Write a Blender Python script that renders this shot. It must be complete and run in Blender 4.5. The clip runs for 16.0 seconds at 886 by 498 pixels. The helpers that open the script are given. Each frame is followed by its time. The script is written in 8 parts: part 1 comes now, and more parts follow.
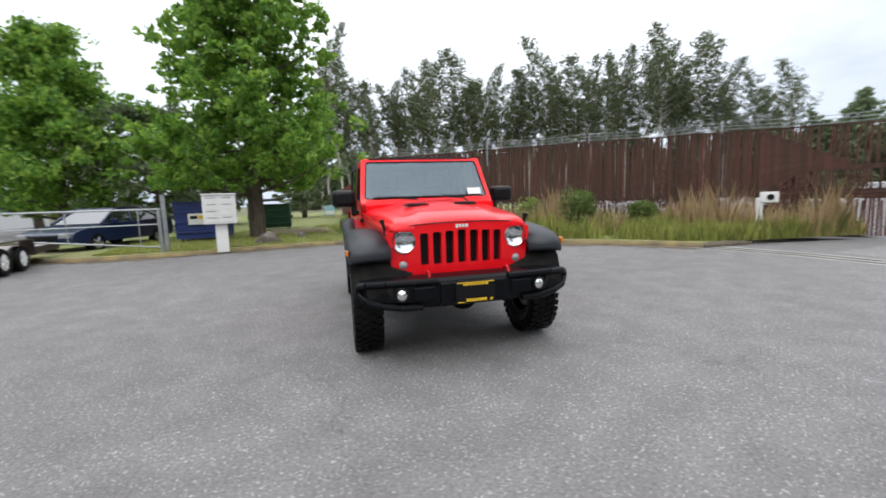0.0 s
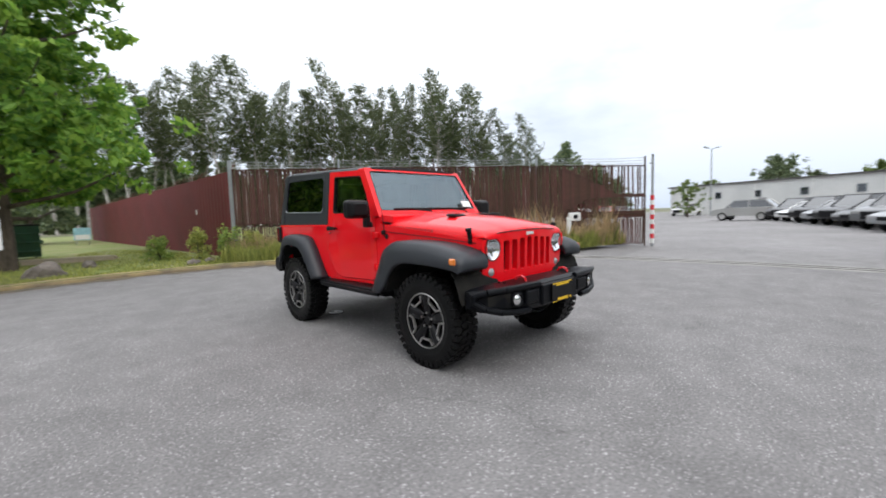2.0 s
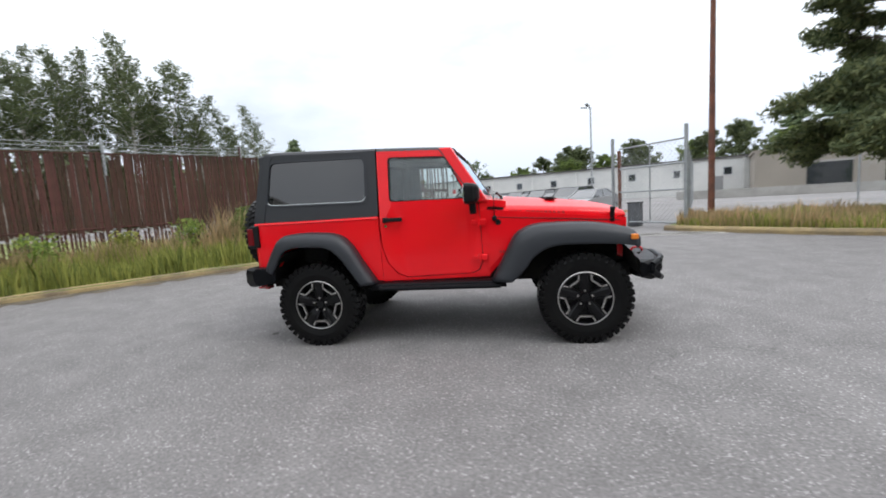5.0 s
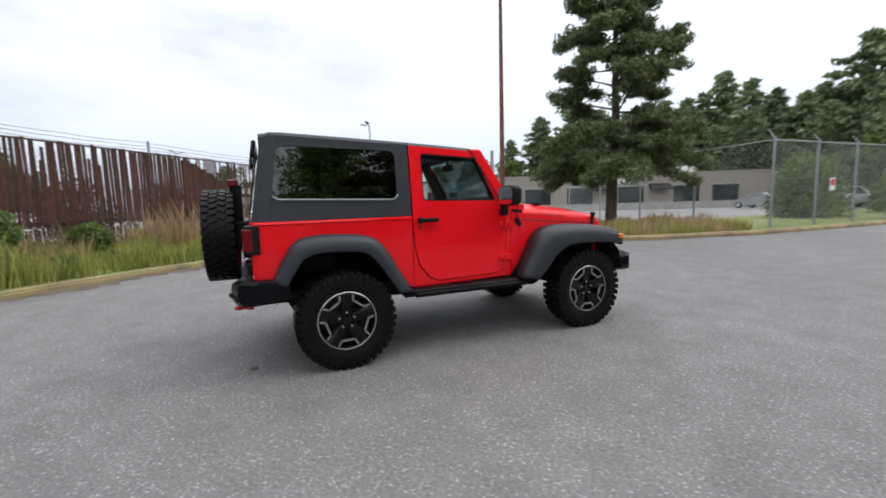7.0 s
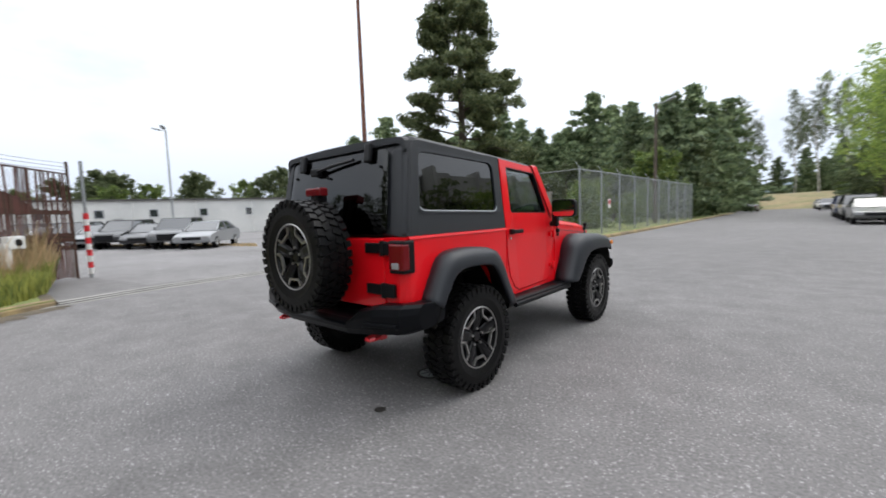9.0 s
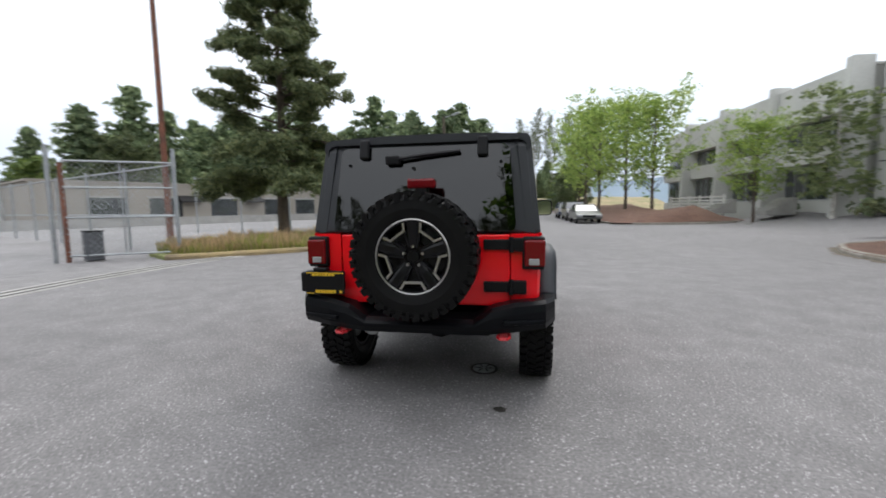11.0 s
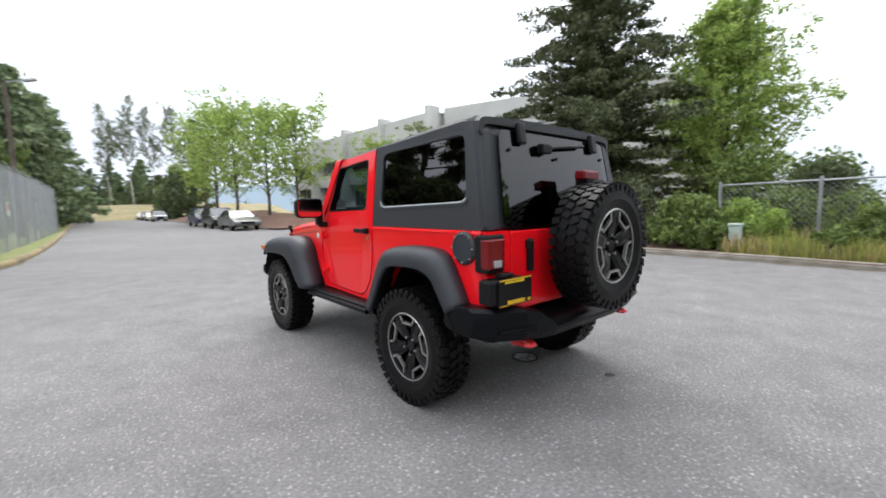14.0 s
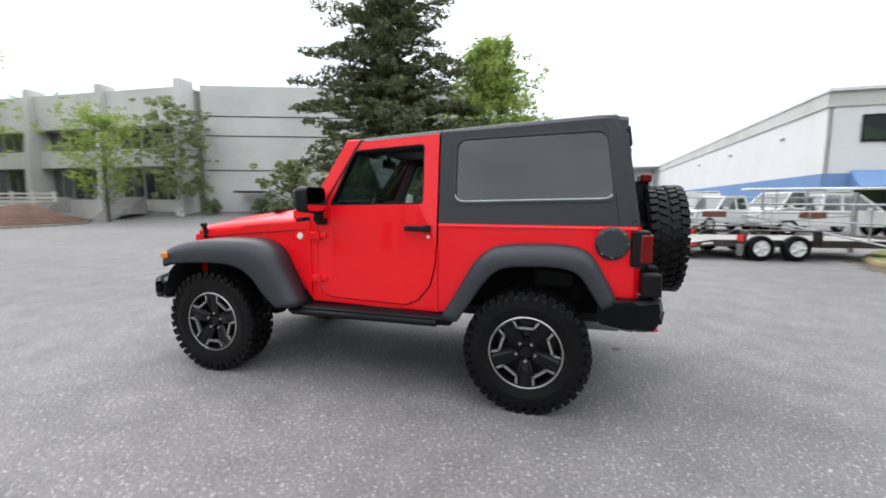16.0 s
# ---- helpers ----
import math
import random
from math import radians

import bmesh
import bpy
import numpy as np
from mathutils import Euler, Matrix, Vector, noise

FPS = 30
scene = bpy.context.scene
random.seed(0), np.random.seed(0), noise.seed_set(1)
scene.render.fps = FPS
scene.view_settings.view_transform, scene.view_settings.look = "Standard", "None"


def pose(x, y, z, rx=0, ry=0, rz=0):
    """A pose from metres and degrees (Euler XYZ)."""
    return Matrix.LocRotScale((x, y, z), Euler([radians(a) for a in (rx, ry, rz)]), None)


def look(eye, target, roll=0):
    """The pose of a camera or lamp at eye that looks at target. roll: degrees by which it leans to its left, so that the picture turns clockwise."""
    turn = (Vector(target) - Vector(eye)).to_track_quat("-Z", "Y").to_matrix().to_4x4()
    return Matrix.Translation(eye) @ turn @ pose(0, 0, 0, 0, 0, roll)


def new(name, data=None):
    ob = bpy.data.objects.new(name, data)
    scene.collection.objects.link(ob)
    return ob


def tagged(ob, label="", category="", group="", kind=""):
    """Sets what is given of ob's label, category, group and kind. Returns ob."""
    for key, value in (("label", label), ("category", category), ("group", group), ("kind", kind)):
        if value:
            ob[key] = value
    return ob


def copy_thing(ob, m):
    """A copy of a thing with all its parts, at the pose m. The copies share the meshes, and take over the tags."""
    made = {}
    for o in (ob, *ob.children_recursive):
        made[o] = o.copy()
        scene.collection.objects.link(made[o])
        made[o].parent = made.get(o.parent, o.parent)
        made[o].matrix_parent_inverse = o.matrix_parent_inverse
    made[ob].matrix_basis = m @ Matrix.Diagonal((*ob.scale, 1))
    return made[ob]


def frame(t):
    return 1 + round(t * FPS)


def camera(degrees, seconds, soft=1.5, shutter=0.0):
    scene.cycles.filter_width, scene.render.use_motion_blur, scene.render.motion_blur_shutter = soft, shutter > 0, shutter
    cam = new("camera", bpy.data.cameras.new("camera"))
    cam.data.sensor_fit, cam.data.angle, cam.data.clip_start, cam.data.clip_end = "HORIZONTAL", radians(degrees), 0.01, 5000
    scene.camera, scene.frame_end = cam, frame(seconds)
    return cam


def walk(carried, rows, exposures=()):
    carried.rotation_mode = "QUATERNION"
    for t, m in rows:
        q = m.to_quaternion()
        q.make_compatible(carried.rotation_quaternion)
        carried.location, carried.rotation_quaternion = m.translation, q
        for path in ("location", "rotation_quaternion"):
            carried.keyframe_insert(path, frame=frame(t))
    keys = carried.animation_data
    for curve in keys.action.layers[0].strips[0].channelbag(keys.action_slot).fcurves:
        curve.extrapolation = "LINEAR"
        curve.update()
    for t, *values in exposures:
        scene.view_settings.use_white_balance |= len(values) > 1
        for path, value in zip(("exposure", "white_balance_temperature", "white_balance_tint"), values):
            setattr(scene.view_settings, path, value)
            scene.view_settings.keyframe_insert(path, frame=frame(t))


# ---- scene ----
cam = camera(93.9, 16.0, soft=1.75, shutter=0.5)
PATH = [
    (0, (-0.971, -4.889, 1.298), (-0.491, -2.962, 1.061), -2.1),
    (0.5, (-1.558, -4.744, 1.304), (-0.85, -2.888, 1.076), -1.9),
    (1, (-2.085, -4.48, 1.293), (-1.201, -2.699, 1.078), -3.6),
    (1.5, (-2.613, -4.186, 1.283), (-1.468, -2.559, 1.08), -3.5),
    (2, (-3.082, -3.781, 1.266), (-1.711, -2.334, 1.101), -1.8),
    (2.5, (-3.474, -3.327, 1.255), (-1.951, -2.05, 1.032), -3.0),
    (3, (-3.81, -2.843, 1.251), (-2.151, -1.761, 0.972), -3.1),
    (3.5, (-4.074, -2.324, 1.256), (-2.293, -1.442, 1.037), -2.6),
    (3.7, (-4.178, -2.098, 1.264), (-2.36, -1.3, 1.024), -3.5),
    (6, (-4.504, 0.600, 1.310), (-2.519, 0.428, 1.137), -3.2),
    (6.5, (-4.298, 1.209, 1.321), (-2.376, 0.698, 1.108), -3.7),
    (7, (-4.109, 1.759, 1.295), (-2.281, 0.977, 1.074), -1.6),
    (7.5, (-3.795, 2.302, 1.283), (-2.047, 1.345, 1.118), -0.7),
    (8, (-3.505, 2.81, 1.299), (-1.873, 1.668, 1.113), -1.7),
    (8.5, (-3.105, 3.238, 1.285), (-1.616, 1.918, 1.089), -2.2),
    (8.7, (-2.936, 3.429, 1.3), (-1.522, 2.026, 1.118), -2.2),
    (11, (-0.632, 4.606, 1.365), (-0.284, 2.648, 1.163), -0.7),
    (11.5, (-0.102, 4.588, 1.362), (-0.056, 2.602, 1.130), -1.35),
    (12, (0.418, 4.579, 1.352), (0.188, 2.609, 1.112), -1.2),
    (12.5, (0.960, 4.400, 1.335), (0.457, 2.472, 1.133), -1.3),
    (13, (1.495, 4.180, 1.330), (0.689, 2.369, 1.075), -1.9),
    (13.5, (2.030, 3.822, 1.305), (0.939, 2.160, 1.089), -1.2),
    (14, (2.452, 3.456, 1.327), (1.163, 1.94, 1.127), -1.2),
    (14.5, (2.782, 2.991, 1.314), (1.287, 1.681, 1.090), -1.1),
    (15, (3.125, 2.495, 1.323), (1.456, 1.416, 1.092), -1.1),
    (15.5, (3.289, 1.965, 1.318), (1.483, 1.14, 1.075), -0.2),
    (16, (3.43, 1.41, 1.32), (1.52, 0.859, 1.103), 0.2),
]
walk(cam, [(t, look(eye, target, roll)) for t, eye, target, roll in PATH],
     ((0, 0.09), (3.5, 0.13), (6.0, 0.13), (7.0, -0.05), (8.5, 0.04), (11.0, 0.08), (12.0, 0.16), (13.5, 0.42), (14.6, 0.48), (16.0, 0.44)))

# ---- light ----
SUN_EL, SUN_AZ = 52.0, 205.0
world = bpy.data.worlds.new("overcast_sky")
scene.world = world
world.use_nodes = True
wn, wl = world.node_tree.nodes, world.node_tree.links
wn.clear()
w_out = wn.new("ShaderNodeOutputWorld")
w_bg = wn.new("ShaderNodeBackground")
w_sky = wn.new("ShaderNodeTexSky")
w_sky.sky_type = 'NISHITA'
w_sky.sun_disc = False
w_sky.sun_elevation = radians(SUN_EL)
w_sky.sun_rotation = radians(SUN_AZ)
w_sky.dust_density = 2.0
w_bg.inputs["Strength"].default_value = 0.10
w_co = wn.new("ShaderNodeTexCoord")
w_map = wn.new("ShaderNodeMapping")
w_map.inputs["Scale"].default_value = (1.0, 1.0, 2.6)
w_noise = wn.new("ShaderNodeTexNoise")
w_noise.inputs["Scale"].default_value = 1.7
w_noise.inputs["Detail"].default_value = 6.0
w_noise.inputs["Roughness"].default_value = 0.55
w_ramp = wn.new("ShaderNodeValToRGB")
w_ramp.color_ramp.elements[0].position = 0.30
w_ramp.color_ramp.elements[0].color = (0.62, 0.62, 0.62, 1)
w_ramp.color_ramp.elements[1].position = 0.52
w_ramp.color_ramp.elements[1].color = (1, 1, 1, 1)
w_mix = wn.new("ShaderNodeMixRGB")
w_mix.inputs[2].default_value = (12.6, 12.9, 13.4, 1)
wl.new(w_co.outputs["Generated"], w_map.inputs["Vector"])
wl.new(w_map.outputs[0], w_noise.inputs["Vector"])
wl.new(w_noise.outputs["Fac"], w_ramp.inputs[0])
wl.new(w_ramp.outputs[0], w_mix.inputs[0])
wl.new(w_sky.outputs[0], w_mix.inputs[1])
w_sep = wn.new("ShaderNodeSeparateXYZ")
w_grad = wn.new("ShaderNodeValToRGB")
w_grad.color_ramp.elements[0].position = 0.0
w_grad.color_ramp.elements[0].color = (0.56, 0.62, 0.71, 1)
w_grad.color_ramp.elements[1].position = 1.0
w_grad.color_ramp.elements[1].color = (1.85, 1.85, 1.86, 1)
w_mid = w_grad.color_ramp.elements.new(0.30)
w_mid.color = (0.95, 0.98, 1.02, 1)
wl.new(w_co.outputs["Generated"], w_sep.inputs[0])
wl.new(w_sep.outputs["Z"], w_grad.inputs["Fac"])
w_mul = wn.new("ShaderNodeMixRGB")
w_mul.blend_type = 'MULTIPLY'
w_mul.inputs[0].default_value = 1.0
wl.new(w_mix.outputs[0], w_mul.inputs[1])
wl.new(w_grad.outputs[0], w_mul.inputs[2])
wl.new(w_mul.outputs[0], w_bg.inputs["Color"])
wl.new(w_bg.outputs[0], w_out.inputs["Surface"])

sun_data = bpy.data.lights.new("sun", 'SUN')
sun_data.energy = 0.8
sun_data.angle = radians(25)
sun_data.color = (1.0, 0.96, 0.9)
sun = new("sun", sun_data)
sun.matrix_world = look((0, 0, 60), (60 * math.sin(radians(SUN_AZ)) * -1, 60 * math.cos(radians(SUN_AZ)) * -1, 60 - 60 * math.tan(radians(SUN_EL))))

# ---- materials ----
def mat(name, color, rough=0.6, metal=0.0, var=0.0, scale=6.0, color2=None, fine=0.0, fscale=60.0, bump=0.0, bscale=40.0,
        coat=0.0, spec=0.5, island=0.0, objrand=0.0, stretch=(1, 1, 1), sheen=0.0, trans=0.0):
    """Principled surface: a base colour broken by a coarse and a fine noise, an optional change from piece to piece, and relief."""
    m = bpy.data.materials.new(name)
    m.use_nodes = True
    n, l = m.node_tree.nodes, m.node_tree.links
    b = n["Principled BSDF"]
    b.inputs["Roughness"].default_value = rough
    b.inputs["Metallic"].default_value = metal
    b.inputs["Coat Weight"].default_value = coat
    b.inputs["Coat Roughness"].default_value = 0.04
    b.inputs["Specular IOR Level"].default_value = spec
    b.inputs["Subsurface Weight"].default_value = 0.0
    co = n.new("ShaderNodeTexCoord")
    mp = n.new("ShaderNodeMapping")
    mp.inputs["Scale"].default_value = stretch
    l.new(co.outputs["Object"], mp.inputs["Vector"])
    c1 = (*color, 1)
    c2 = (*(color2 or tuple(c * 0.5 for c in color)), 1)
    out = None
    if var > 0:
        t1 = n.new("ShaderNodeTexNoise")
        t1.inputs["Scale"].default_value = scale
        t1.inputs["Detail"].default_value = 5.0
        l.new(mp.outputs[0], t1.inputs["Vector"])
        r1 = n.new("ShaderNodeMapRange")
        r1.inputs["From Min"].default_value, r1.inputs["From Max"].default_value = 0.38, 0.64
        r1.inputs["To Min"].default_value, r1.inputs["To Max"].default_value = 0.0, var
        l.new(t1.outputs["Fac"], r1.inputs["Value"])
        mx = n.new("ShaderNodeMixRGB")
        mx.inputs[1].default_value, mx.inputs[2].default_value = c1, c2
        l.new(r1.outputs[0], mx.inputs[0])
        out = mx.outputs[0]
    if fine > 0:
        t2 = n.new("ShaderNodeTexNoise")
        t2.inputs["Scale"].default_value = fscale
        t2.inputs["Detail"].default_value = 3.0
        l.new(mp.outputs[0], t2.inputs["Vector"])
        r2 = n.new("ShaderNodeMapRange")
        r2.inputs["From Min"].default_value, r2.inputs["From Max"].default_value = 0.3, 0.7
        r2.inputs["To Min"].default_value, r2.inputs["To Max"].default_value = 1 - fine, 1 + fine
        l.new(t2.outputs["Fac"], r2.inputs["Value"])
        hs = n.new("ShaderNodeHueSaturation")
        hs.inputs["Color"].default_value = c1
        if out:
            l.new(out, hs.inputs["Color"])
        l.new(r2.outputs[0], hs.inputs["Value"])
        out = hs.outputs[0]
    if island > 0 or objrand > 0:
        rnd = n.new("ShaderNodeNewGeometry").outputs["Random Per Island"] if island > 0 else n.new("ShaderNodeObjectInfo").outputs["Random"]
        k = island or objrand
        r3 = n.new("ShaderNodeMapRange")
        r3.inputs["To Min"].default_value, r3.inputs["To Max"].default_value = 1 - k, 1 + k
        l.new(rnd, r3.inputs["Value"])
        h3 = n.new("ShaderNodeHueSaturation")
        h3.inputs["Color"].default_value = c1
        if out:
            l.new(out, h3.inputs["Color"])
        l.new(r3.outputs[0], h3.inputs["Value"])
        r4 = n.new("ShaderNodeMapRange")
        r4.inputs["To Min"].default_value, r4.inputs["To Max"].default_value = 0.5 + 0.06 * k, 0.5 - 0.06 * k
        l.new(rnd, r4.inputs["Value"])
        l.new(r4.outputs[0], h3.inputs["Hue"])
        out = h3.outputs[0]
    if out:
        l.new(out, b.inputs["Base Color"])
    else:
        b.inputs["Base Color"].default_value = c1
    if bump > 0:
        t4 = n.new("ShaderNodeTexNoise")
        t4.inputs["Scale"].default_value = bscale
        t4.inputs["Detail"].default_value = 4.0
        l.new(mp.outputs[0], t4.inputs["Vector"])
        bp = n.new("ShaderNodeBump")
        bp.inputs["Strength"].default_value = bump
        bp.inputs["Distance"].default_value = 0.02
        l.new(t4.outputs["Fac"], bp.inputs["Height"])
        l.new(bp.outputs[0], b.inputs["Normal"])
    if trans > 0:
        tr = n.new("ShaderNodeBsdfTranslucent")
        if out:
            l.new(out, tr.inputs["Color"])
        else:
            tr.inputs["Color"].default_value = c1
        ms = n.new("ShaderNodeMixShader")
        ms.inputs[0].default_value = trans
        l.new(b.outputs[0], ms.inputs[1])
        l.new(tr.outputs[0], ms.inputs[2])
        l.new(ms.outputs[0], n["Material Output"].inputs["Surface"])
    return m


def glass(name, tint, ior=1.5, rough=0.0, gloss=(1, 1, 1)):
    """A thin pane: tinted see-through, with gloss by Fresnel."""
    m = bpy.data.materials.new(name)
    m.use_nodes = True
    n, l = m.node_tree.nodes, m.node_tree.links
    n.remove(n["Principled BSDF"])
    tr = n.new("ShaderNodeBsdfTransparent")
    tr.inputs["Color"].default_value = (*tint, 1)
    gl = n.new("ShaderNodeBsdfGlossy")
    gl.inputs["Roughness"].default_value = rough
    gl.inputs["Color"].default_value = (*gloss, 1)
    f0 = ((ior - 1) / (ior + 1)) ** 2
    lw = n.new("ShaderNodeLayerWeight")
    lw.inputs["Blend"].default_value = 0.5
    pw = n.new("ShaderNodeMath")
    pw.operation = 'POWER'
    pw.inputs[1].default_value = 5.0
    l.new(lw.outputs["Facing"], pw.inputs[0])
    ma = n.new("ShaderNodeMath")
    ma.operation = 'MULTIPLY_ADD'
    ma.inputs[1].default_value, ma.inputs[2].default_value = 1 - f0, f0
    l.new(pw.outputs[0], ma.inputs[0])
    ms = n.new("ShaderNodeMixShader")
    l.new(ma.outputs[0], ms.inputs[0])
    l.new(tr.outputs[0], ms.inputs[1])
    l.new(gl.outputs[0], ms.inputs[2])
    l.new(ms.outputs[0], n["Material Output"].inputs["Surface"])
    return m


def asphalt_mat(name, base, tone):
    """Worn asphalt: pale stones in a dark binder, broad stains and a few thin cracks."""
    m = bpy.data.materials.new(name)
    m.use_nodes = True
    n, l = m.node_tree.nodes, m.node_tree.links
    b = n["Principled BSDF"]
    b.inputs["Roughness"].default_value = 0.85
    co = n.new("ShaderNodeTexCoord")
    big = n.new("ShaderNodeTexNoise")
    big.inputs["Scale"].default_value = 0.22
    big.inputs["Detail"].default_value = 6
    mid = n.new("ShaderNodeTexNoise")
    mid.inputs["Scale"].default_value = 2.6
    mid.inputs["Detail"].default_value = 7
    stone = n.new("ShaderNodeTexVoronoi")
    stone.inputs["Scale"].default_value = 88
    stone.inputs["Randomness"].default_value = 1.0
    grit = n.new("ShaderNodeTexNoise")
    grit.inputs["Scale"].default_value = 48
    grit.inputs["Detail"].default_value = 3
    crack = n.new("ShaderNodeTexVoronoi")
    crack.feature = 'DISTANCE_TO_EDGE'
    crack.inputs["Scale"].default_value = 0.33
    warp = n.new("ShaderNodeTexNoise")
    warp.inputs["Scale"].default_value = 1.6
    warp.inputs["Detail"].default_value = 6
    wmix = n.new("ShaderNodeMixRGB")
    wmix.blend_type = 'ADD'
    wmix.inputs[0].default_value = 0.9
    for t in (big, mid, stone, grit, warp):
        l.new(co.outputs["Object"], t.inputs["Vector"])
    l.new(co.outputs["Object"], wmix.inputs[1])
    l.new(warp.outputs["Color"], wmix.inputs[2])
    l.new(wmix.outputs[0], crack.inputs["Vector"])
    # stones
    sep = n.new("ShaderNodeSeparateColor")
    l.new(stone.outputs["Color"], sep.inputs[0])
    sr = n.new("ShaderNodeMapRange")
    sr.inputs["From Min"].default_value, sr.inputs["From Max"].default_value = 0.88, 0.995
    sr.inputs["To Min"].default_value, sr.inputs["To Max"].default_value = 0.0, 1.0
    l.new(sep.outputs[0], sr.inputs["Value"])
    c0 = n.new("ShaderNodeMixRGB")
    c0.inputs[1].default_value = (base * 1.035, base * 0.99, base * 0.985, 1)
    c0.inputs[2].default_value = (base * 2.05, base * 2.0, base * 1.98, 1)
    l.new(sr.outputs[0], c0.inputs[0])
    # broad stains, grit, cracks
    gr = n.new("ShaderNodeMapRange")
    gr.inputs["From Min"].default_value, gr.inputs["From Max"].default_value = 0.3, 0.7
    gr.inputs["To Min"].default_value, gr.inputs["To Max"].default_value = 0.74, 1.26
    l.new(grit.outputs["Fac"], gr.inputs["Value"])
    br = n.new("ShaderNodeMapRange")
    br.inputs["From Min"].default_value, br.inputs["From Max"].default_value = 0.3, 0.7
    br.inputs["To Min"].default_value, br.inputs["To Max"].default_value = 1 - tone, 1 + tone
    l.new(big.outputs["Fac"], br.inputs["Value"])
    mr = n.new("ShaderNodeMapRange")
    mr.inputs["From Min"].default_value, mr.inputs["From Max"].default_value = 0.3, 0.7
    mr.inputs["To Min"].default_value, mr.inputs["To Max"].default_value = 0.86, 1.14
    l.new(mid.outputs["Fac"], mr.inputs["Value"])
    m1 = n.new("ShaderNodeMath")
    m1.operation = 'MULTIPLY'
    l.new(gr.outputs[0], m1.inputs[0])
    l.new(br.outputs[0], m1.inputs[1])
    m2 = n.new("ShaderNodeMath")
    m2.operation = 'MULTIPLY'
    l.new(m1.outputs[0], m2.inputs[0])
    l.new(mr.outputs[0], m2.inputs[1])
    cr = n.new("ShaderNodeMapRange")
    cr.inputs["From Min"].default_value, cr.inputs["From Max"].default_value = 0.0, 0.003
    cr.inputs["To Min"].default_value, cr.inputs["To Max"].default_value = 0.72, 1.0
    l.new(crack.outputs["Distance"], cr.inputs["Value"])
    rare = n.new("ShaderNodeTexNoise")
    rare.inputs["Scale"].default_value = 0.16
    l.new(co.outputs["Object"], rare.inputs["Vector"])
    rr = n.new("ShaderNodeMapRange")
    rr.inputs["From Min"].default_value, rr.inputs["From Max"].default_value = 0.56, 0.62
    rr.inputs["To Min"].default_value, rr.inputs["To Max"].default_value = 1.0, 0.0
    l.new(rare.outputs["Fac"], rr.inputs["Value"])
    cmax = n.new("ShaderNodeMath")
    cmax.operation = 'MAXIMUM'
    l.new(cr.outputs[0], cmax.inputs[0])
    l.new(rr.outputs[0], cmax.inputs[1])
    m3 = n.new("ShaderNodeMath")
    m3.operation = 'MULTIPLY'
    l.new(m2.outputs[0], m3.inputs[0])
    l.new(cmax.outputs[0], m3.inputs[1])
    hs = n.new("ShaderNodeHueSaturation")
    l.new(c0.outputs[0], hs.inputs["Color"])
    l.new(m3.outputs[0], hs.inputs["Value"])
    l.new(hs.outputs[0], b.inputs["Base Color"])
    bp = n.new("ShaderNodeBump")
    bp.inputs["Strength"].default_value = 0.5
    bp.inputs["Distance"].default_value = 0.006
    l.new(grit.outputs["Fac"], bp.inputs["Height"])
    l.new(bp.outputs[0], b.inputs["Normal"])
    return m


M_ASPH = asphalt_mat("asphalt", 0.147, 0.10)
M_LOT = asphalt_mat("old_lot_asphalt", 0.18, 0.16)
M_EARTH = mat("meadow_ground", (0.10, 0.115, 0.05), 0.95, var=0.8, scale=0.08, color2=(0.16, 0.14, 0.09), fine=0.3, fscale=3)
M_GRASS = mat("lawn", (0.15, 0.20, 0.05), 0.95, var=0.9, scale=0.7, color2=(0.23, 0.21, 0.10), fine=0.4, fscale=30, bump=0.8, bscale=30)
M_BLADE = mat("grass_blades", (0.34, 0.37, 0.10), 0.8, island=0.4, trans=0.5)
M_DRY = mat("dry_grass_heads", (0.50, 0.38, 0.21), 0.9, island=0.35, trans=0.45)
M_MULCH = mat("bark_mulch", (0.10, 0.052, 0.036), 0.95, var=0.7, scale=1.5, color2=(0.16, 0.09, 0.06), fine=0.5, fscale=25, bump=1.0, bscale=25)
M_KERB = mat("kerb_concrete", (0.27, 0.25, 0.22), 0.9, var=0.8, scale=3.0, color2=(0.17, 0.15, 0.115), fine=0.2, fscale=60, bump=0.4, bscale=50)
M_KERBY = mat("worn_yellow_kerb", (0.33, 0.25, 0.12), 0.9, var=0.95, scale=1.6, color2=(0.16, 0.125, 0.085), fine=0.2, fscale=60, bump=0.4, bscale=50)
M_CONC = mat("concrete", (0.36, 0.35, 0.33), 0.9, var=0.6, scale=1.2, color2=(0.25, 0.245, 0.23), fine=0.12, fscale=50, bump=0.2)
M_DIRT = mat("gutter_dirt", (0.13, 0.105, 0.075), 0.95, var=0.8, scale=2.5, color2=(0.07, 0.06, 0.045), fine=0.4, fscale=40, bump=0.7)
M_RAIL = mat("dark_iron_track", (0.05, 0.045, 0.04), 0.6, metal=0.5, var=0.6, scale=8)
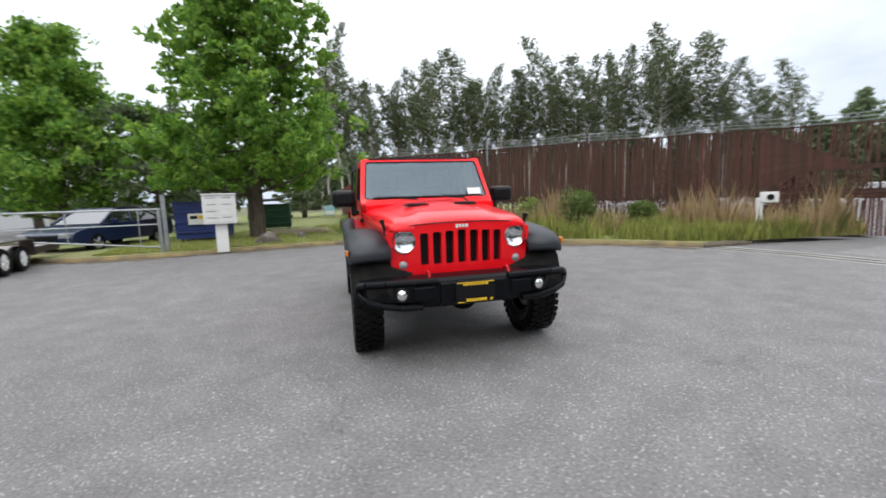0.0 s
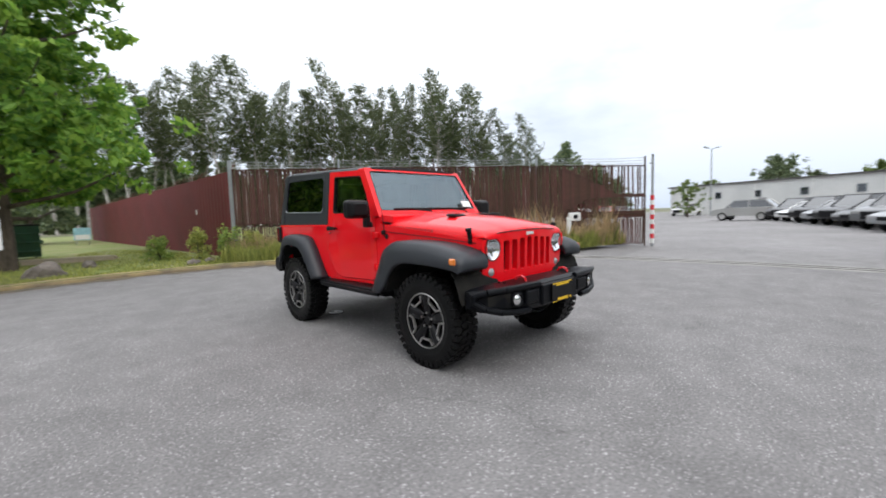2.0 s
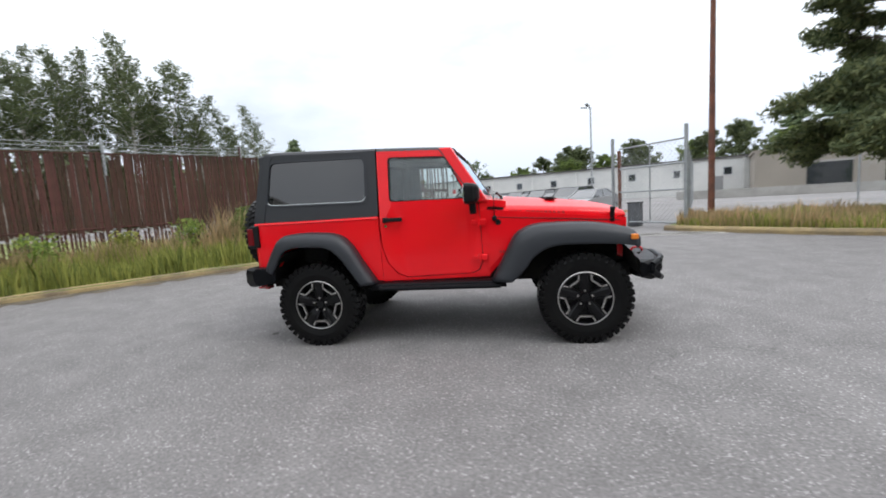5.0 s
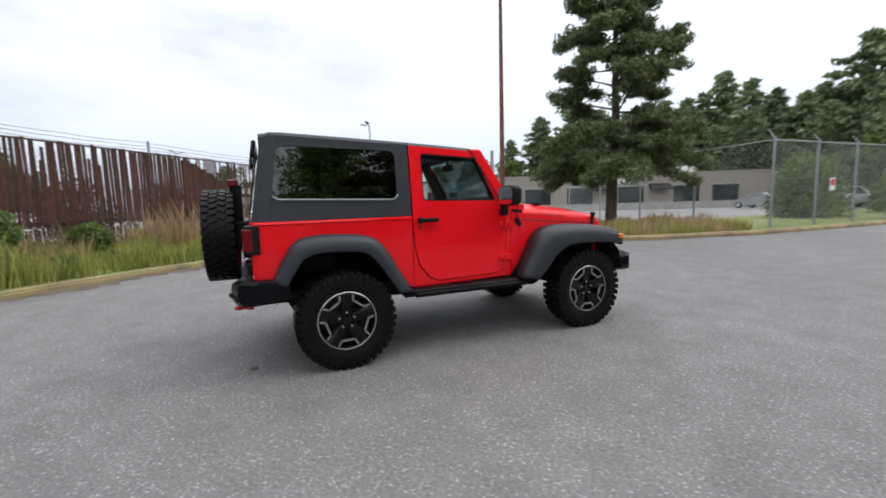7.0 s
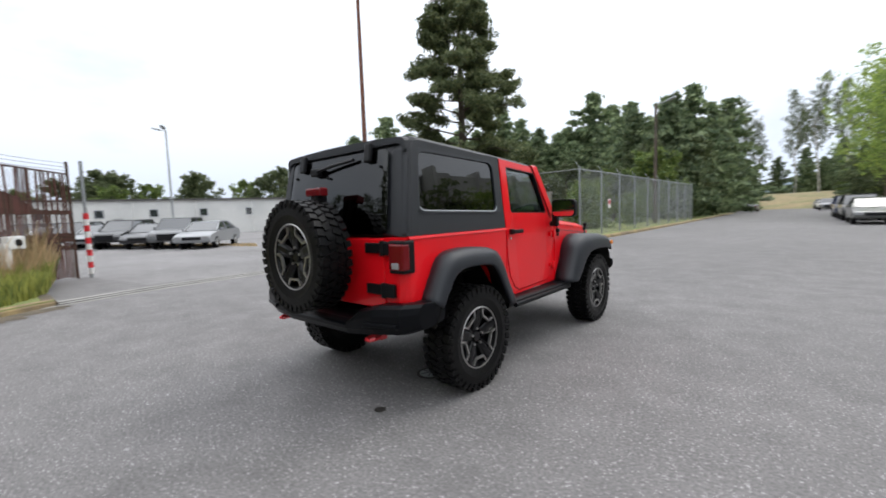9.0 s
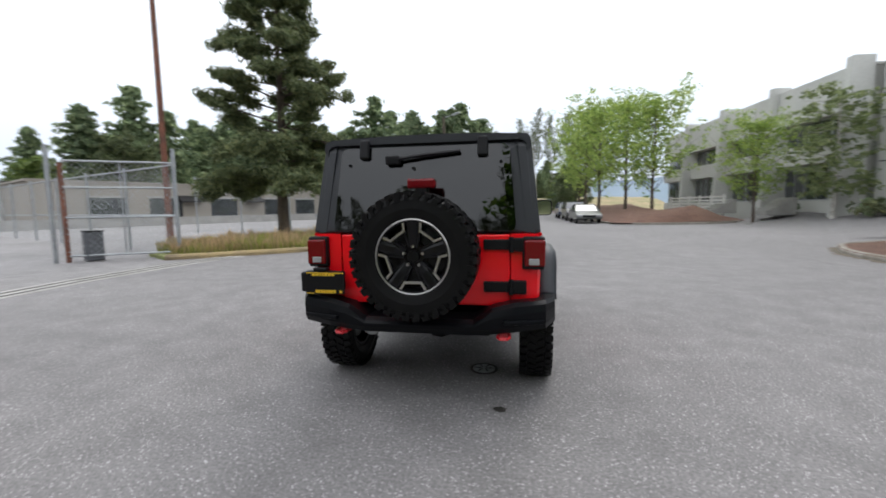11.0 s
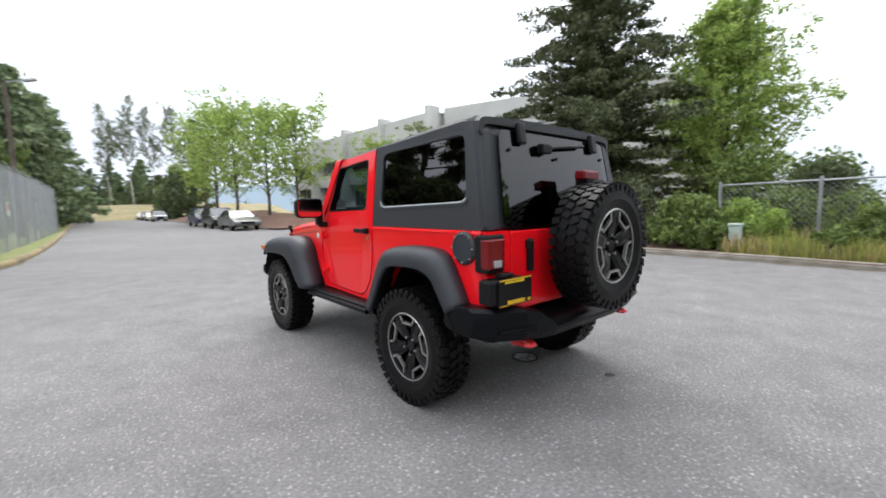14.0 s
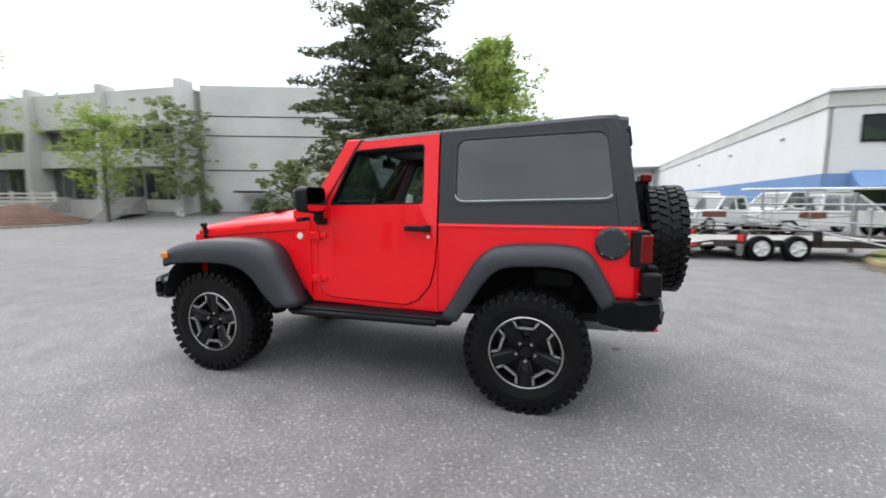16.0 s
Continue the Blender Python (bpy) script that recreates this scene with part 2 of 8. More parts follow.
# car
M_RED = mat("red_car_paint", (0.80, 0.007, 0.014), 0.35, coat=0.6, spec=0.08, var=0.12, scale=0.8, color2=(0.70, 0.007, 0.011))
M_PLAST = mat("charcoal_textured_plastic", (0.018, 0.021, 0.027), 0.5, fine=0.12, fscale=300, bump=0.08, bscale=500)
M_HARDTOP = mat("charcoal_hardtop", (0.015, 0.017, 0.021), 0.5, fine=0.1, fscale=300, bump=0.06, bscale=600)
M_BUMP = mat("black_powder_coat", (0.003, 0.0035, 0.005), 0.36, spec=0.14, fine=0.1, fscale=200, bump=0.05, bscale=500)
M_BLACK = mat("black_trim", (0.005, 0.005, 0.006), 0.45, spec=0.22, fine=0.1, fscale=100)
M_SHAD = mat("dark_underbody", (0.008, 0.008, 0.008), 0.9, spec=0.2, var=0.5, scale=8, color2=(0.03, 0.027, 0.022))
M_TYRE = mat("tyre_rubber", (0.004, 0.004, 0.0045), 0.40, spec=0.16, var=0.5, scale=9, color2=(0.008, 0.0078, 0.0075), bump=0.1, bscale=150)
M_RIMB = mat("gloss_black_rim", (0.004, 0.004, 0.005), 0.3, coat=0.12, spec=0.2, var=0.1)
M_SILV = mat("machined_silver", (0.46, 0.45, 0.44), 0.30, metal=0.9, fine=0.08, fscale=200)
M_CHROME = mat("chrome", (0.8, 0.8, 0.8), 0.08, metal=1.0)
M_STEEL = mat("galvanised_steel", (0.38, 0.40, 0.41), 0.5, metal=0.7, var=0.5, scale=6, color2=(0.26, 0.27, 0.28), fine=0.1)
M_GLASSD = glass("dark_privacy_glass", (0.035, 0.037, 0.04), 1.82)
# same privacy glass, its reflection turned down to imitate darker surroundings behind
M_GLASSR = glass("dim_reflection_rear_glass", (0.035, 0.037, 0.04), 1.62)
M_GLASSC = glass("clear_tint_glass", (0.76, 0.82, 0.80), 1.7)
M_WSHIELD = glass("windscreen_glass", (0.50, 0.58, 0.60), 2.0, gloss=(0.80, 0.92, 1.0))
M_LENS = glass("clear_lens", (0.92, 0.93, 0.94), 1.45)
M_REDLENS = mat("red_lens", (0.14, 0.004, 0.007), 0.2, coat=0.25, spec=0.3)
M_AMBER = mat("amber_lens", (0.72, 0.20, 0.02), 0.2, coat=1.0)
M_WLENS = mat("white_lens", (0.30, 0.30, 0.31), 0.15, coat=1.0)
M_HOOK = mat("red_powder_coat", (0.62, 0.02, 0.03), 0.35, coat=0.6)
M_YEL = mat("yellow_print", (0.72, 0.46, 0.02), 0.5)
M_WHITE = mat("white_paint", (0.74, 0.74, 0.72), 0.5, var=0.4, scale=2.0, color2=(0.62, 0.62, 0.59), fine=0.05)
# pale grey that stands in for the sky's reflection on the glass edge
M_LIP = mat("painted_edge_glint", (0.34, 0.37, 0.38), 0.2, coat=0.8)
M_BOWL = mat("bright_reflector", (0.80, 0.80, 0.82), 0.10, metal=1.0)
M_SEAT = mat("black_cloth", (0.02, 0.02, 0.022), 0.9, fine=0.2, fscale=200)
M_INT = mat("dark_dashboard", (0.03, 0.03, 0.032), 0.6, fine=0.1)
M_DECAL = mat("faded_dark_decal", (0.36, 0.012, 0.012), 0.5)
# fences and plants
M_RUSTS = mat("rusty_fence_slat", (0.080, 0.034, 0.023), 0.9, var=0.8, scale=1.5, color2=(0.045, 0.026, 0.019), fine=0.35, fscale=20, objrand=0.3, bump=0.3, stretch=(1, 1, 0.35))
M_OXRED = mat("oxide_red_sheet", (0.17, 0.026, 0.028), 0.7, var=0.6, scale=0.6, color2=(0.115, 0.022, 0.024), fine=0.15, fscale=12, objrand=0.1)
M_RUST = mat("rusty_steel", (0.19, 0.075, 0.045), 0.85, var=0.8, scale=3, color2=(0.09, 0.045, 0.035), fine=0.3, fscale=30, bump=0.3)
M_BARK = mat("bark", (0.11, 0.085, 0.065), 0.95, var=0.8, scale=4, color2=(0.05, 0.04, 0.032), fine=0.35, fscale=25, bump=1.0, bscale=18, stretch=(1, 1, 0.3))
M_BIRCH = mat("pale_bark", (0.50, 0.48, 0.44), 0.9, var=0.8, scale=3, color2=(0.20, 0.18, 0.155), fine=0.3, fscale=20)
M_LEAF = mat("maple_leaves", (0.18, 0.33, 0.05), 0.6, island=0.45, trans=0.55)
M_LEAFY = mat("young_leaves", (0.27, 0.37, 0.09), 0.6, island=0.4, trans=0.55)
M_FIR = mat("fir_needles", (0.169, 0.227, 0.111), 0.75, island=0.5, trans=0.25)
M_LEAFP = mat("poplar_leaves", (0.095, 0.122, 0.052), 0.65, island=0.5, trans=0.45)
M_LEAFB = mat("birch_leaves", (0.22, 0.27, 0.12), 0.65, island=0.45, trans=0.5)
M_LEAFD = mat("dark_leaves", (0.13, 0.176, 0.085), 0.7, island=0.5, trans=0.2)
M_NEEDLE = mat("spruce_needles", (0.088, 0.108, 0.046), 0.75, island=0.55, trans=0.15)
M_PINE = mat("pine_needles", (0.120, 0.148, 0.062), 0.75, island=0.5, trans=0.25)
M_SHRUB = mat("shrub_leaves", (0.14, 0.20, 0.05), 0.65, island=0.45, trans=0.35)
# buildings and vehicles
M_WHWALL = mat("white_painted_block", (0.62, 0.62, 0.60), 0.8, var=0.6, scale=0.35, color2=(0.50, 0.51, 0.50), fine=0.06, fscale=12)
M_OFFICE = mat("office_concrete", (0.54, 0.54, 0.51), 0.85, var=0.6, scale=0.25, color2=(0.39, 0.39, 0.37), fine=0.06, fscale=10)
M_TANW = mat("tan_wall", (0.30, 0.27, 0.23), 0.85, var=0.5, scale=0.3, color2=(0.24, 0.22, 0.19), fine=0.06, fscale=10)
M_CREAM = mat("pale_metal_wall", (0.66, 0.66, 0.66), 0.7, var=0.4, scale=0.3, color2=(0.58, 0.58, 0.58), fine=0.04, fscale=8)
M_BLUEB = mat("blue_painted_band", (0.14, 0.25, 0.46), 0.7, var=0.4, scale=0.4, color2=(0.11, 0.2, 0.38))
M_WIN = mat("dark_window_pane", (0.03, 0.035, 0.04), 0.05, coat=1.0, spec=0.8)
M_DUMPB = mat("blue_dumpster_steel", (0.018, 0.035, 0.17), 0.5, var=0.6, scale=3, color2=(0.012, 0.022, 0.10), fine=0.15, fscale=20)
M_DUMPG = mat("green_dumpster_steel", (0.012, 0.060, 0.032), 0.55, var=0.6, scale=3, color2=(0.010, 0.035, 0.022), fine=0.15)
M_WOOD = mat("weathered_planks", (0.58, 0.49, 0.37), 0.9, var=0.6, scale=3, color2=(0.44, 0.36, 0.27), fine=0.25, fscale=30, stretch=(1, 6, 6), objrand=0.15)
M_ROCK = mat("boulder", (0.17, 0.145, 0.125), 0.95, var=0.8, scale=4, color2=(0.10, 0.085, 0.075), fine=0.3, bump=0.8, bscale=10)

# ---- building helpers ----
def part(name, bm, material, parent=None, label="", smooth=False, kind=""):
    """Link a bmesh as one mesh object, under a thing or a part."""
    me = bpy.data.meshes.new(name)
    bmesh.ops.recalc_face_normals(bm, faces=bm.faces)
    bm.to_mesh(me)
    bm.free()
    me.materials.append(material)
    if smooth:
        me.polygons.foreach_set("use_smooth", [True] * len(me.polygons))
    ob = new(name, me)
    if parent:
        ob.parent = parent
    if label or kind:
        tagged(ob, label, kind=kind)
    return ob


def share(ob, name, parent, m):
    """A further part on the mesh of ob."""
    o = new(name, ob.data)
    o.parent = parent
    o.matrix_local = m
    return o


def thing(name, label, category, x=0, y=0, z=0, rz=0, group="", kind=""):
    e = new(name)
    e.empty_display_size = 0.2
    e.matrix_world = pose(x, y, z, 0, 0, rz)
    return tagged(e, label, category, group, kind)


def solo(name, bm, material, label, category="", kind="", group="", m=None, smooth=False):
    ob = part(name, bm, material, None, smooth=smooth)
    if m is not None:
        ob.matrix_world = m
    return tagged(ob, label, category, group, kind)


def box(bm, x0, x1, y0, y1, z0, z1, bev=0.0, m=None):
    vs = [bm.verts.new((x, y, z)) for x in (x0, x1) for y in (y0, y1) for z in (z0, z1)]
    fs = [bm.faces.new([vs[i] for i in q]) for q in ((0, 1, 3, 2), (4, 6, 7, 5), (0, 4, 5, 1), (2, 3, 7, 6), (0, 2, 6, 4), (1, 5, 7, 3))]
    if bev > 0:
        es = list({e for f in fs for e in f.edges})
        r = bmesh.ops.bevel(bm, geom=es, offset=bev, segments=2, profile=0.5, affect='EDGES')
        vs = list({v for f in r["faces"] for v in f.verts} | {v for v in vs if v.is_valid})
    if m is not None:
        bmesh.ops.transform(bm, matrix=m, verts=vs)
    return vs


def bx(x0, x1, y0, y1, z0, z1, bev=0.0):
    bm = bmesh.new()
    box(bm, x0, x1, y0, y1, z0, z1, bev)
    return bm


def rod(bm, a, b, r0, r1=None, n=8):
    """A tapered round bar from a to b."""
    a, b = Vector(a), Vector(b)
    r1 = r0 if r1 is None else r1
    q = (b - a).to_track_quat('Z', 'Y').to_matrix()
    ra, rb = [], []
    for i in range(n):
        c = Vector((math.cos(2 * math.pi * i / n), math.sin(2 * math.pi * i / n), 0))
        ra.append(bm.verts.new(a + q @ (c * r0)))
        rb.append(bm.verts.new(b + q @ (c * r1)))
    for i in range(n):
        j = (i + 1) % n
        bm.faces.new((ra[i], ra[j], rb[j], rb[i]))
    bm.faces.new(ra[::-1])
    bm.faces.new(rb)


def tube(bm, pts, r, n=8):
    for a, b in zip(pts, pts[1:]):
        rod(bm, a, b, r, r, n)


def loft(bm, rings, closed=True, caps=True):
    """Skin between rings of equally many points."""
    vr = [[bm.verts.new(p) for p in ring] for ring in rings]
    k = len(vr[0])
    for a, b in zip(vr, vr[1:]):
        for i in range(k if closed else k - 1):
            j = (i + 1) % k
            bm.faces.new((a[i], a[j], b[j], b[i]))
    if caps and closed:
        bm.faces.new(vr[0][::-1])
        bm.faces.new(vr[-1])
    return vr


def lathe(bm, prof, n=32, axis='X'):
    """Turn a profile of (radius, along) about an axis; open ends stay open."""
    rings = []
    for i in range(n):
        a = 2 * math.pi * i / n
        c, s = math.cos(a), math.sin(a)
        rings.append([(h, r * c, r * s) if axis == 'X' else ((r * c, h, r * s) if axis == 'Y' else (r * c, r * s, h)) for r, h in prof])
    rings.append(rings[0])
    vr = [[bm.verts.new(p) for p in ring] for ring in rings[:-1]]
    vr.append(vr[0])
    for a, b in zip(vr, vr[1:]):
        for i in range(len(prof) - 1):
            bm.faces.new((a[i], a[i + 1], b[i + 1], b[i]))


def rounded(pts, r, n=4):
    """A polygon with its corners rounded off."""
    out = []
    k = len(pts)
    for i in range(k):
        p, a, b = Vector(pts[i]), Vector(pts[i - 1]), Vector(pts[(i + 1) % k])
        da, db = (a - p), (b - p)
        ra = min(r, da.length * 0.45, db.length * 0.45)
        s, e = p + da.normalized() * ra, p + db.normalized() * ra
        for j in range(n + 1):
            u = j / n
            out.append(tuple((s * (1 - u) ** 2) + p * (2 * u * (1 - u)) + e * u ** 2))
    return out


def plate(bm, outer, holes, place, thick):
    """A sheet with holes: outlines in 2D, place(u, v, depth) puts them in space."""
    tmp = bmesh.new()
    loops = []
    for loop in [outer, *holes]:
        vs = [tmp.verts.new((p[0], p[1], 0)) for p in loop]
        loops.append(vs)
        for i in range(len(vs)):
            tmp.edges.new((vs[i], vs[(i + 1) % len(vs)]))
    bmesh.ops.triangle_fill(tmp, use_beauty=True, use_dissolve=False, edges=tmp.edges[:])
    tmp.verts.index_update()
    co = [v.co.copy() for v in tmp.verts]
    a = [bm.verts.new(place(c.x, c.y, 0.0)) for c in co]
    b = [bm.verts.new(place(c.x, c.y, thick)) for c in co]
    for f in tmp.faces:
        ids = [v.index for v in f.verts]
        bm.faces.new([a[i] for i in ids])
        bm.faces.new([b[i] for i in ids[::-1]])
    for vs in loops:
        ids = [v.index for v in vs]
        for i in range(len(ids)):
            j = (i + 1) % len(ids)
            bm.faces.new((a[ids[i]], a[ids[j]], b[ids[j]], b[ids[i]]))
    tmp.free()


def catmull(pts, n):
    """n points along a smooth line through pts."""
    P = [Vector(p) for p in pts]
    out = []
    for i in range(n):
        u = i / (n - 1) * (len(P) - 1)
        k = min(int(u), len(P) - 2)
        t = u - k
        p0, p1, p2, p3 = P[max(k - 1, 0)], P[k], P[k + 1], P[min(k + 2, len(P) - 1)]
        out.append(0.5 * (2 * p1 + (p2 - p0) * t + (2 * p0 - 5 * p1 + 4 * p2 - p3) * t * t + (3 * p1 - p0 - 3 * p2 + p3) * t ** 3))
    return out

from mathutils import geometry


# ---- ground ----
def sheet(name, poly, z, material, label, kind="structure", grid=0):
    bm = bmesh.new()
    f = bm.faces.new([bm.verts.new((x, y, z)) for x, y in poly])
    bmesh.ops.triangulate(bm, faces=[f])
    return solo(name, bm, material, label, kind=kind)


R = 2500
sheet("ground", [(R * math.cos(a * math.pi / 24), R * math.sin(a * math.pi / 24)) for a in range(48)], -0.012, M_EARTH, "dry green and brown open ground to the horizon")
sheet("road", [(-9.6, -400), (5.5, -400), (5.5, -40), (8.3, -12), (8.3, 1), (12, 1.5), (8, 8), (0, 12), (-6.6, 13), (-9, 48), (-110, 48), (-110, -70), (-30, -70), (-9.6, -60)], 0.0, M_ASPH, "worn grey asphalt road with pale stone chips")
sheet("parking_lot", [(7.9, 2.2), (7.9, -5.2), (5, -14), (4.2, -60), (140, -60), (140, 60), (30, 60), (11.6, 1.9)], -0.004, M_LOT, "old pale asphalt parking lot")

# bed outlines, in the order that the kerb runs
KERB_N = [(-10.5, 9.6), (-8.6, 8.25), (-7.0, 7.9), (-5.4, 8.0), (-2.8, 8.6), (0.0, 8.6), (1.3, 8.2), (2.8, 7.0), (4.4, 5.5), (5.8, 4.2), (6.6, 3.3), (7.0, 2.7)]
KERB_S = [(8.9, -5.2), (7.6, -6.2), (6.2, -7.4), (5.1, -8.8), (4.5, -11.0), (4.05, -13.6), (3.85, -18), (3.8, -26), (3.9, -40), (4.2, -70)]
KERB_W = [(-40, -13.0), (-16, -11.6), (-11.2, -10.4), (-9.7, -8.9), (-8.95, -7.0), (-8.8, -4.0), (-8.75, 0.0), (-8.5, 3.4)]
KERB_M = [(-7.2, -75), (-7.0, -40), (-7.2, -29), (-8.2, -26.2), (-10.5, -25.4), (-14.6, -26.8), (-17.2, -31), (-17.8, -38), (-18, -46)]


def bed(name, line, back, z, material, label):
    bm = bmesh.new()
    pts = [(p.x, p.y) for p in catmull([(x, y, 0) for x, y in line], len(line) * 4)] + back
    top = [bm.verts.new((x, y, z)) for x, y in pts]
    low = [bm.verts.new((x, y, -0.05)) for x, y in pts]
    for i in range(len(pts)):
        j = (i + 1) % len(pts)
        bm.faces.new((low[i], low[j], top[j], top[i]))
    for tri in geometry.tessellate_polygon([[Vector((x, y, 0)) for x, y in pts]]):
        bm.faces.new([top[i] for i in tri])
    return solo(name, bm, material, label, kind="structure")


def kerb(name, line, side, h, w, material, label):
    """A kerb of rounded section along a line; side: 1 if the bed lies to the left of the way that the line runs."""
    pts = catmull([(x, y, 0) for x, y in line], len(line) * 8)
    bm = bmesh.new()
    rings = []
    for i, p in enumerate(pts):
        d = (pts[min(i + 1, len(pts) - 1)] - pts[max(i - 1, 0)]).normalized()
        nrm = Vector((-d.y, d.x, 0)) * side
        wob = 0.012 * noise.noise(Vector((p.x * 1.3, p.y * 1.3, 0)))
        hh = h + wob
        sec = [(-0.03, -0.05), (-0.02, hh * 0.55), (0.02, hh * 0.9), (0.06, hh), (w - 0.03, hh), (w, hh * 0.8), (w, -0.05)]
        rings.append([p + nrm * a + Vector((0, 0, b)) for a, b in sec])
    loft(bm, rings)
    return solo(name, bm, material, label, kind="structure", smooth=False)


bed("grass_bed_north", KERB_N, [(8.4, 2.75), (9.9, 4.1), (12.6, 4.4), (30, 60), (-15, 60), (-15, 13)], 0.10, M_GRASS, "grass bed with lawn and dry patches before the fences")
bed("grass_bed_south", KERB_S, [(9, -70), (10.5, -40), (10.5, -16), (10.6, -8), (10.2, -6)], 0.10, M_GRASS, "dry grass verge along the kerb")
bed("mulch_bed_west", KERB_W, [(-10.5, 4.6), (-12, 5), (-40, 6)], 0.11, M_MULCH, "planting bed of bark mulch and low weeds")
kerb("kerb_north", KERB_N, 1, 0.115, 0.14, M_KERBY, "worn low kerb with faded yellow paint")
kerb("kerb_south", KERB_S, 1, 0.14, 0.16, M_KERBY, "worn low kerb with faded yellow paint")
kerb("kerb_west", KERB_W, 1, 0.13, 0.15, M_KERB, "grey concrete kerb round the planting bed")
kerb("kerb_mound", KERB_M, -1, 0.14, 0.16, M_KERB, "pale concrete kerb along the mulch mound")

kerb("bed_edge", [(7.0, 2.68), (7.7, 2.66), (8.4, 2.72), (9.1, 3.35), (9.9, 4.08)], 1, 0.105, 0.2, M_DIRT, "low dirt edge of the grass bed at the lot entrance")

# dirt that lies in the gutters
def ribbon(name, line, off, w, z, material, label, seed):
    rnd = random.Random(seed)
    pts = catmull([(x, y, 0) for x, y in line], len(line) * 10)
    bm = bmesh.new()
    prev = None
    for i, p in enumerate(pts):
        d = (pts[min(i + 1, len(pts) - 1)] - pts[max(i - 1, 0)]).normalized()
        nrm = Vector((d.y, -d.x, 0))
        a = bm.verts.new(p + nrm * (off - 0.02) + Vector((0, 0, z)))
        b = bm.verts.new(p + nrm * (off + w * rnd.uniform(0.35, 1.0)) + Vector((0, 0, z)))
        if prev:
            bm.faces.new((prev[0], prev[1], b, a))
        prev = (a, b)
    ob = solo(name, bm, material, label, kind="structure")
    if ob.data.polygons[0].normal.z < 0:
        ob.data.flip_normals()
    return ob


ribbon("gutter_dirt_north", KERB_N[1:], 0.0, 0.6, 0.004, M_DIRT, "dirt and leaf litter along the kerb", 3)
ribbon("gutter_dirt_south", KERB_S[:6], 0.0, 0.3, 0.004, M_DIRT, "dirt and leaf litter along the kerb", 4)
ribbon("gutter_dirt_west", KERB_W[2:], 0.0, 0.35, 0.004, M_DIRT, "dirt and leaf litter along the kerb", 5)

# the concrete apron with two dark tracks at the lot's entrance
bm = bmesh.new()
loft(bm, [[(x - 0.05, y, 0.006), (x + 0.62, y, 0.006), (x + 0.62, y, -0.03), (x - 0.05, y, -0.03)] for x, y in ((6.85, 2.9), (7.3, 1.0), (7.6, -2.0), (7.55, -4.4), (7.2, -6.2))])
solo("gutter_apron", bm, M_CONC, "pale concrete strip across the lot entrance", kind="structure")
bm = bmesh.new()
for off in (0.08, 0.36):
    loft(bm, [[(x + off, y, 0.008), (x + off, y, 0.016), (x + off + 0.06, y, 0.016), (x + off + 0.06, y, 0.008)] for x, y in ((6.85, 2.7), (7.3, 1.0), (7.6, -2.0), (7.55, -4.4), (7.25, -6.0))])
solo("gate_track", bm, M_RAIL, "two dark iron gate tracks set in the ground", kind="structure")

# mulch mound beside the street
bm = bmesh.new()
rows = []
for iy in range(26):
    y = -25.6 - iy * 2.0
    xr = -7.25
    xl = -10.5 - max(0, min(7.0, (-25.6 - y) * 1.9))
    row = []
    for ix in range(12):
        u = ix / 11
        edge = min(u, 1 - u, (iy + 0.001) / 6, 1) * 3
        h = 0.12 + 1.25 * min(1, edge) * (0.7 + 0.5 * noise.noise(Vector((u * 4, y * 0.2, 0))))
        row.append(bm.verts.new((xr + (xl - xr) * u, y + (0 if iy else -abs(u - 0.3)), h)))
    rows.append(row)
for a, b in zip(rows, rows[1:]):
    for i in range(11):
        bm.faces.new((a[i], a[i + 1], b[i + 1], b[i]))
solo("mulch_mound", bm, M_MULCH, "low mound of reddish bark mulch behind the kerb", kind="structure", smooth=True)

# the drive rises towards the office
bm = bmesh.new()
rows = []
for i in range(13):
    u = i / 12
    lo = Vector((-12.8, -13.4, 0)).lerp(Vector((-16.6, -29.5, 0)), u)
    hi = Vector((-25.6, -13.4, 0)).lerp(Vector((-19.2, -31.5, 0)), u)
    rows.append([bm.verts.new((*lo.lerp(hi, k / 8).xy, 0.003 + 0.72 * (k / 8) ** 1.4)) for k in range(9)])
for a, b in zip(rows, rows[1:]):
    for k in range(8):
        bm.faces.new((a[k], a[k + 1], b[k + 1], b[k]))
solo("driveway", bm, M_ASPH, "grey asphalt drive rising to the office", kind="structure", smooth=True)

# tan bank across the end of the street
bm = bmesh.new()
rows = []
for i in range(21):
    x = -40 + 4 * i
    rows.append([bm.verts.new((x, y, z + (0.5 * noise.noise(Vector((x * 0.1, y * 0.1, 2))) if z > 0.2 else 0))) for y, z in ((-104, 0.005), (-112, 1.2), (-122, 2.9), (-134, 3.8), (-175, 4.2))])
for a, b in zip(rows, rows[1:]):
    for k in range(4):
        bm.faces.new((a[k], a[k + 1], b[k + 1], b[k]))
solo("grass_bank", bm, mat("dry_tan_bank", (0.30, 0.235, 0.13), 0.95, var=0.8, scale=0.25, color2=(0.19, 0.19, 0.085), fine=0.3, fscale=2), "dry tan grass bank across the end of the street", kind="structure", smooth=True)

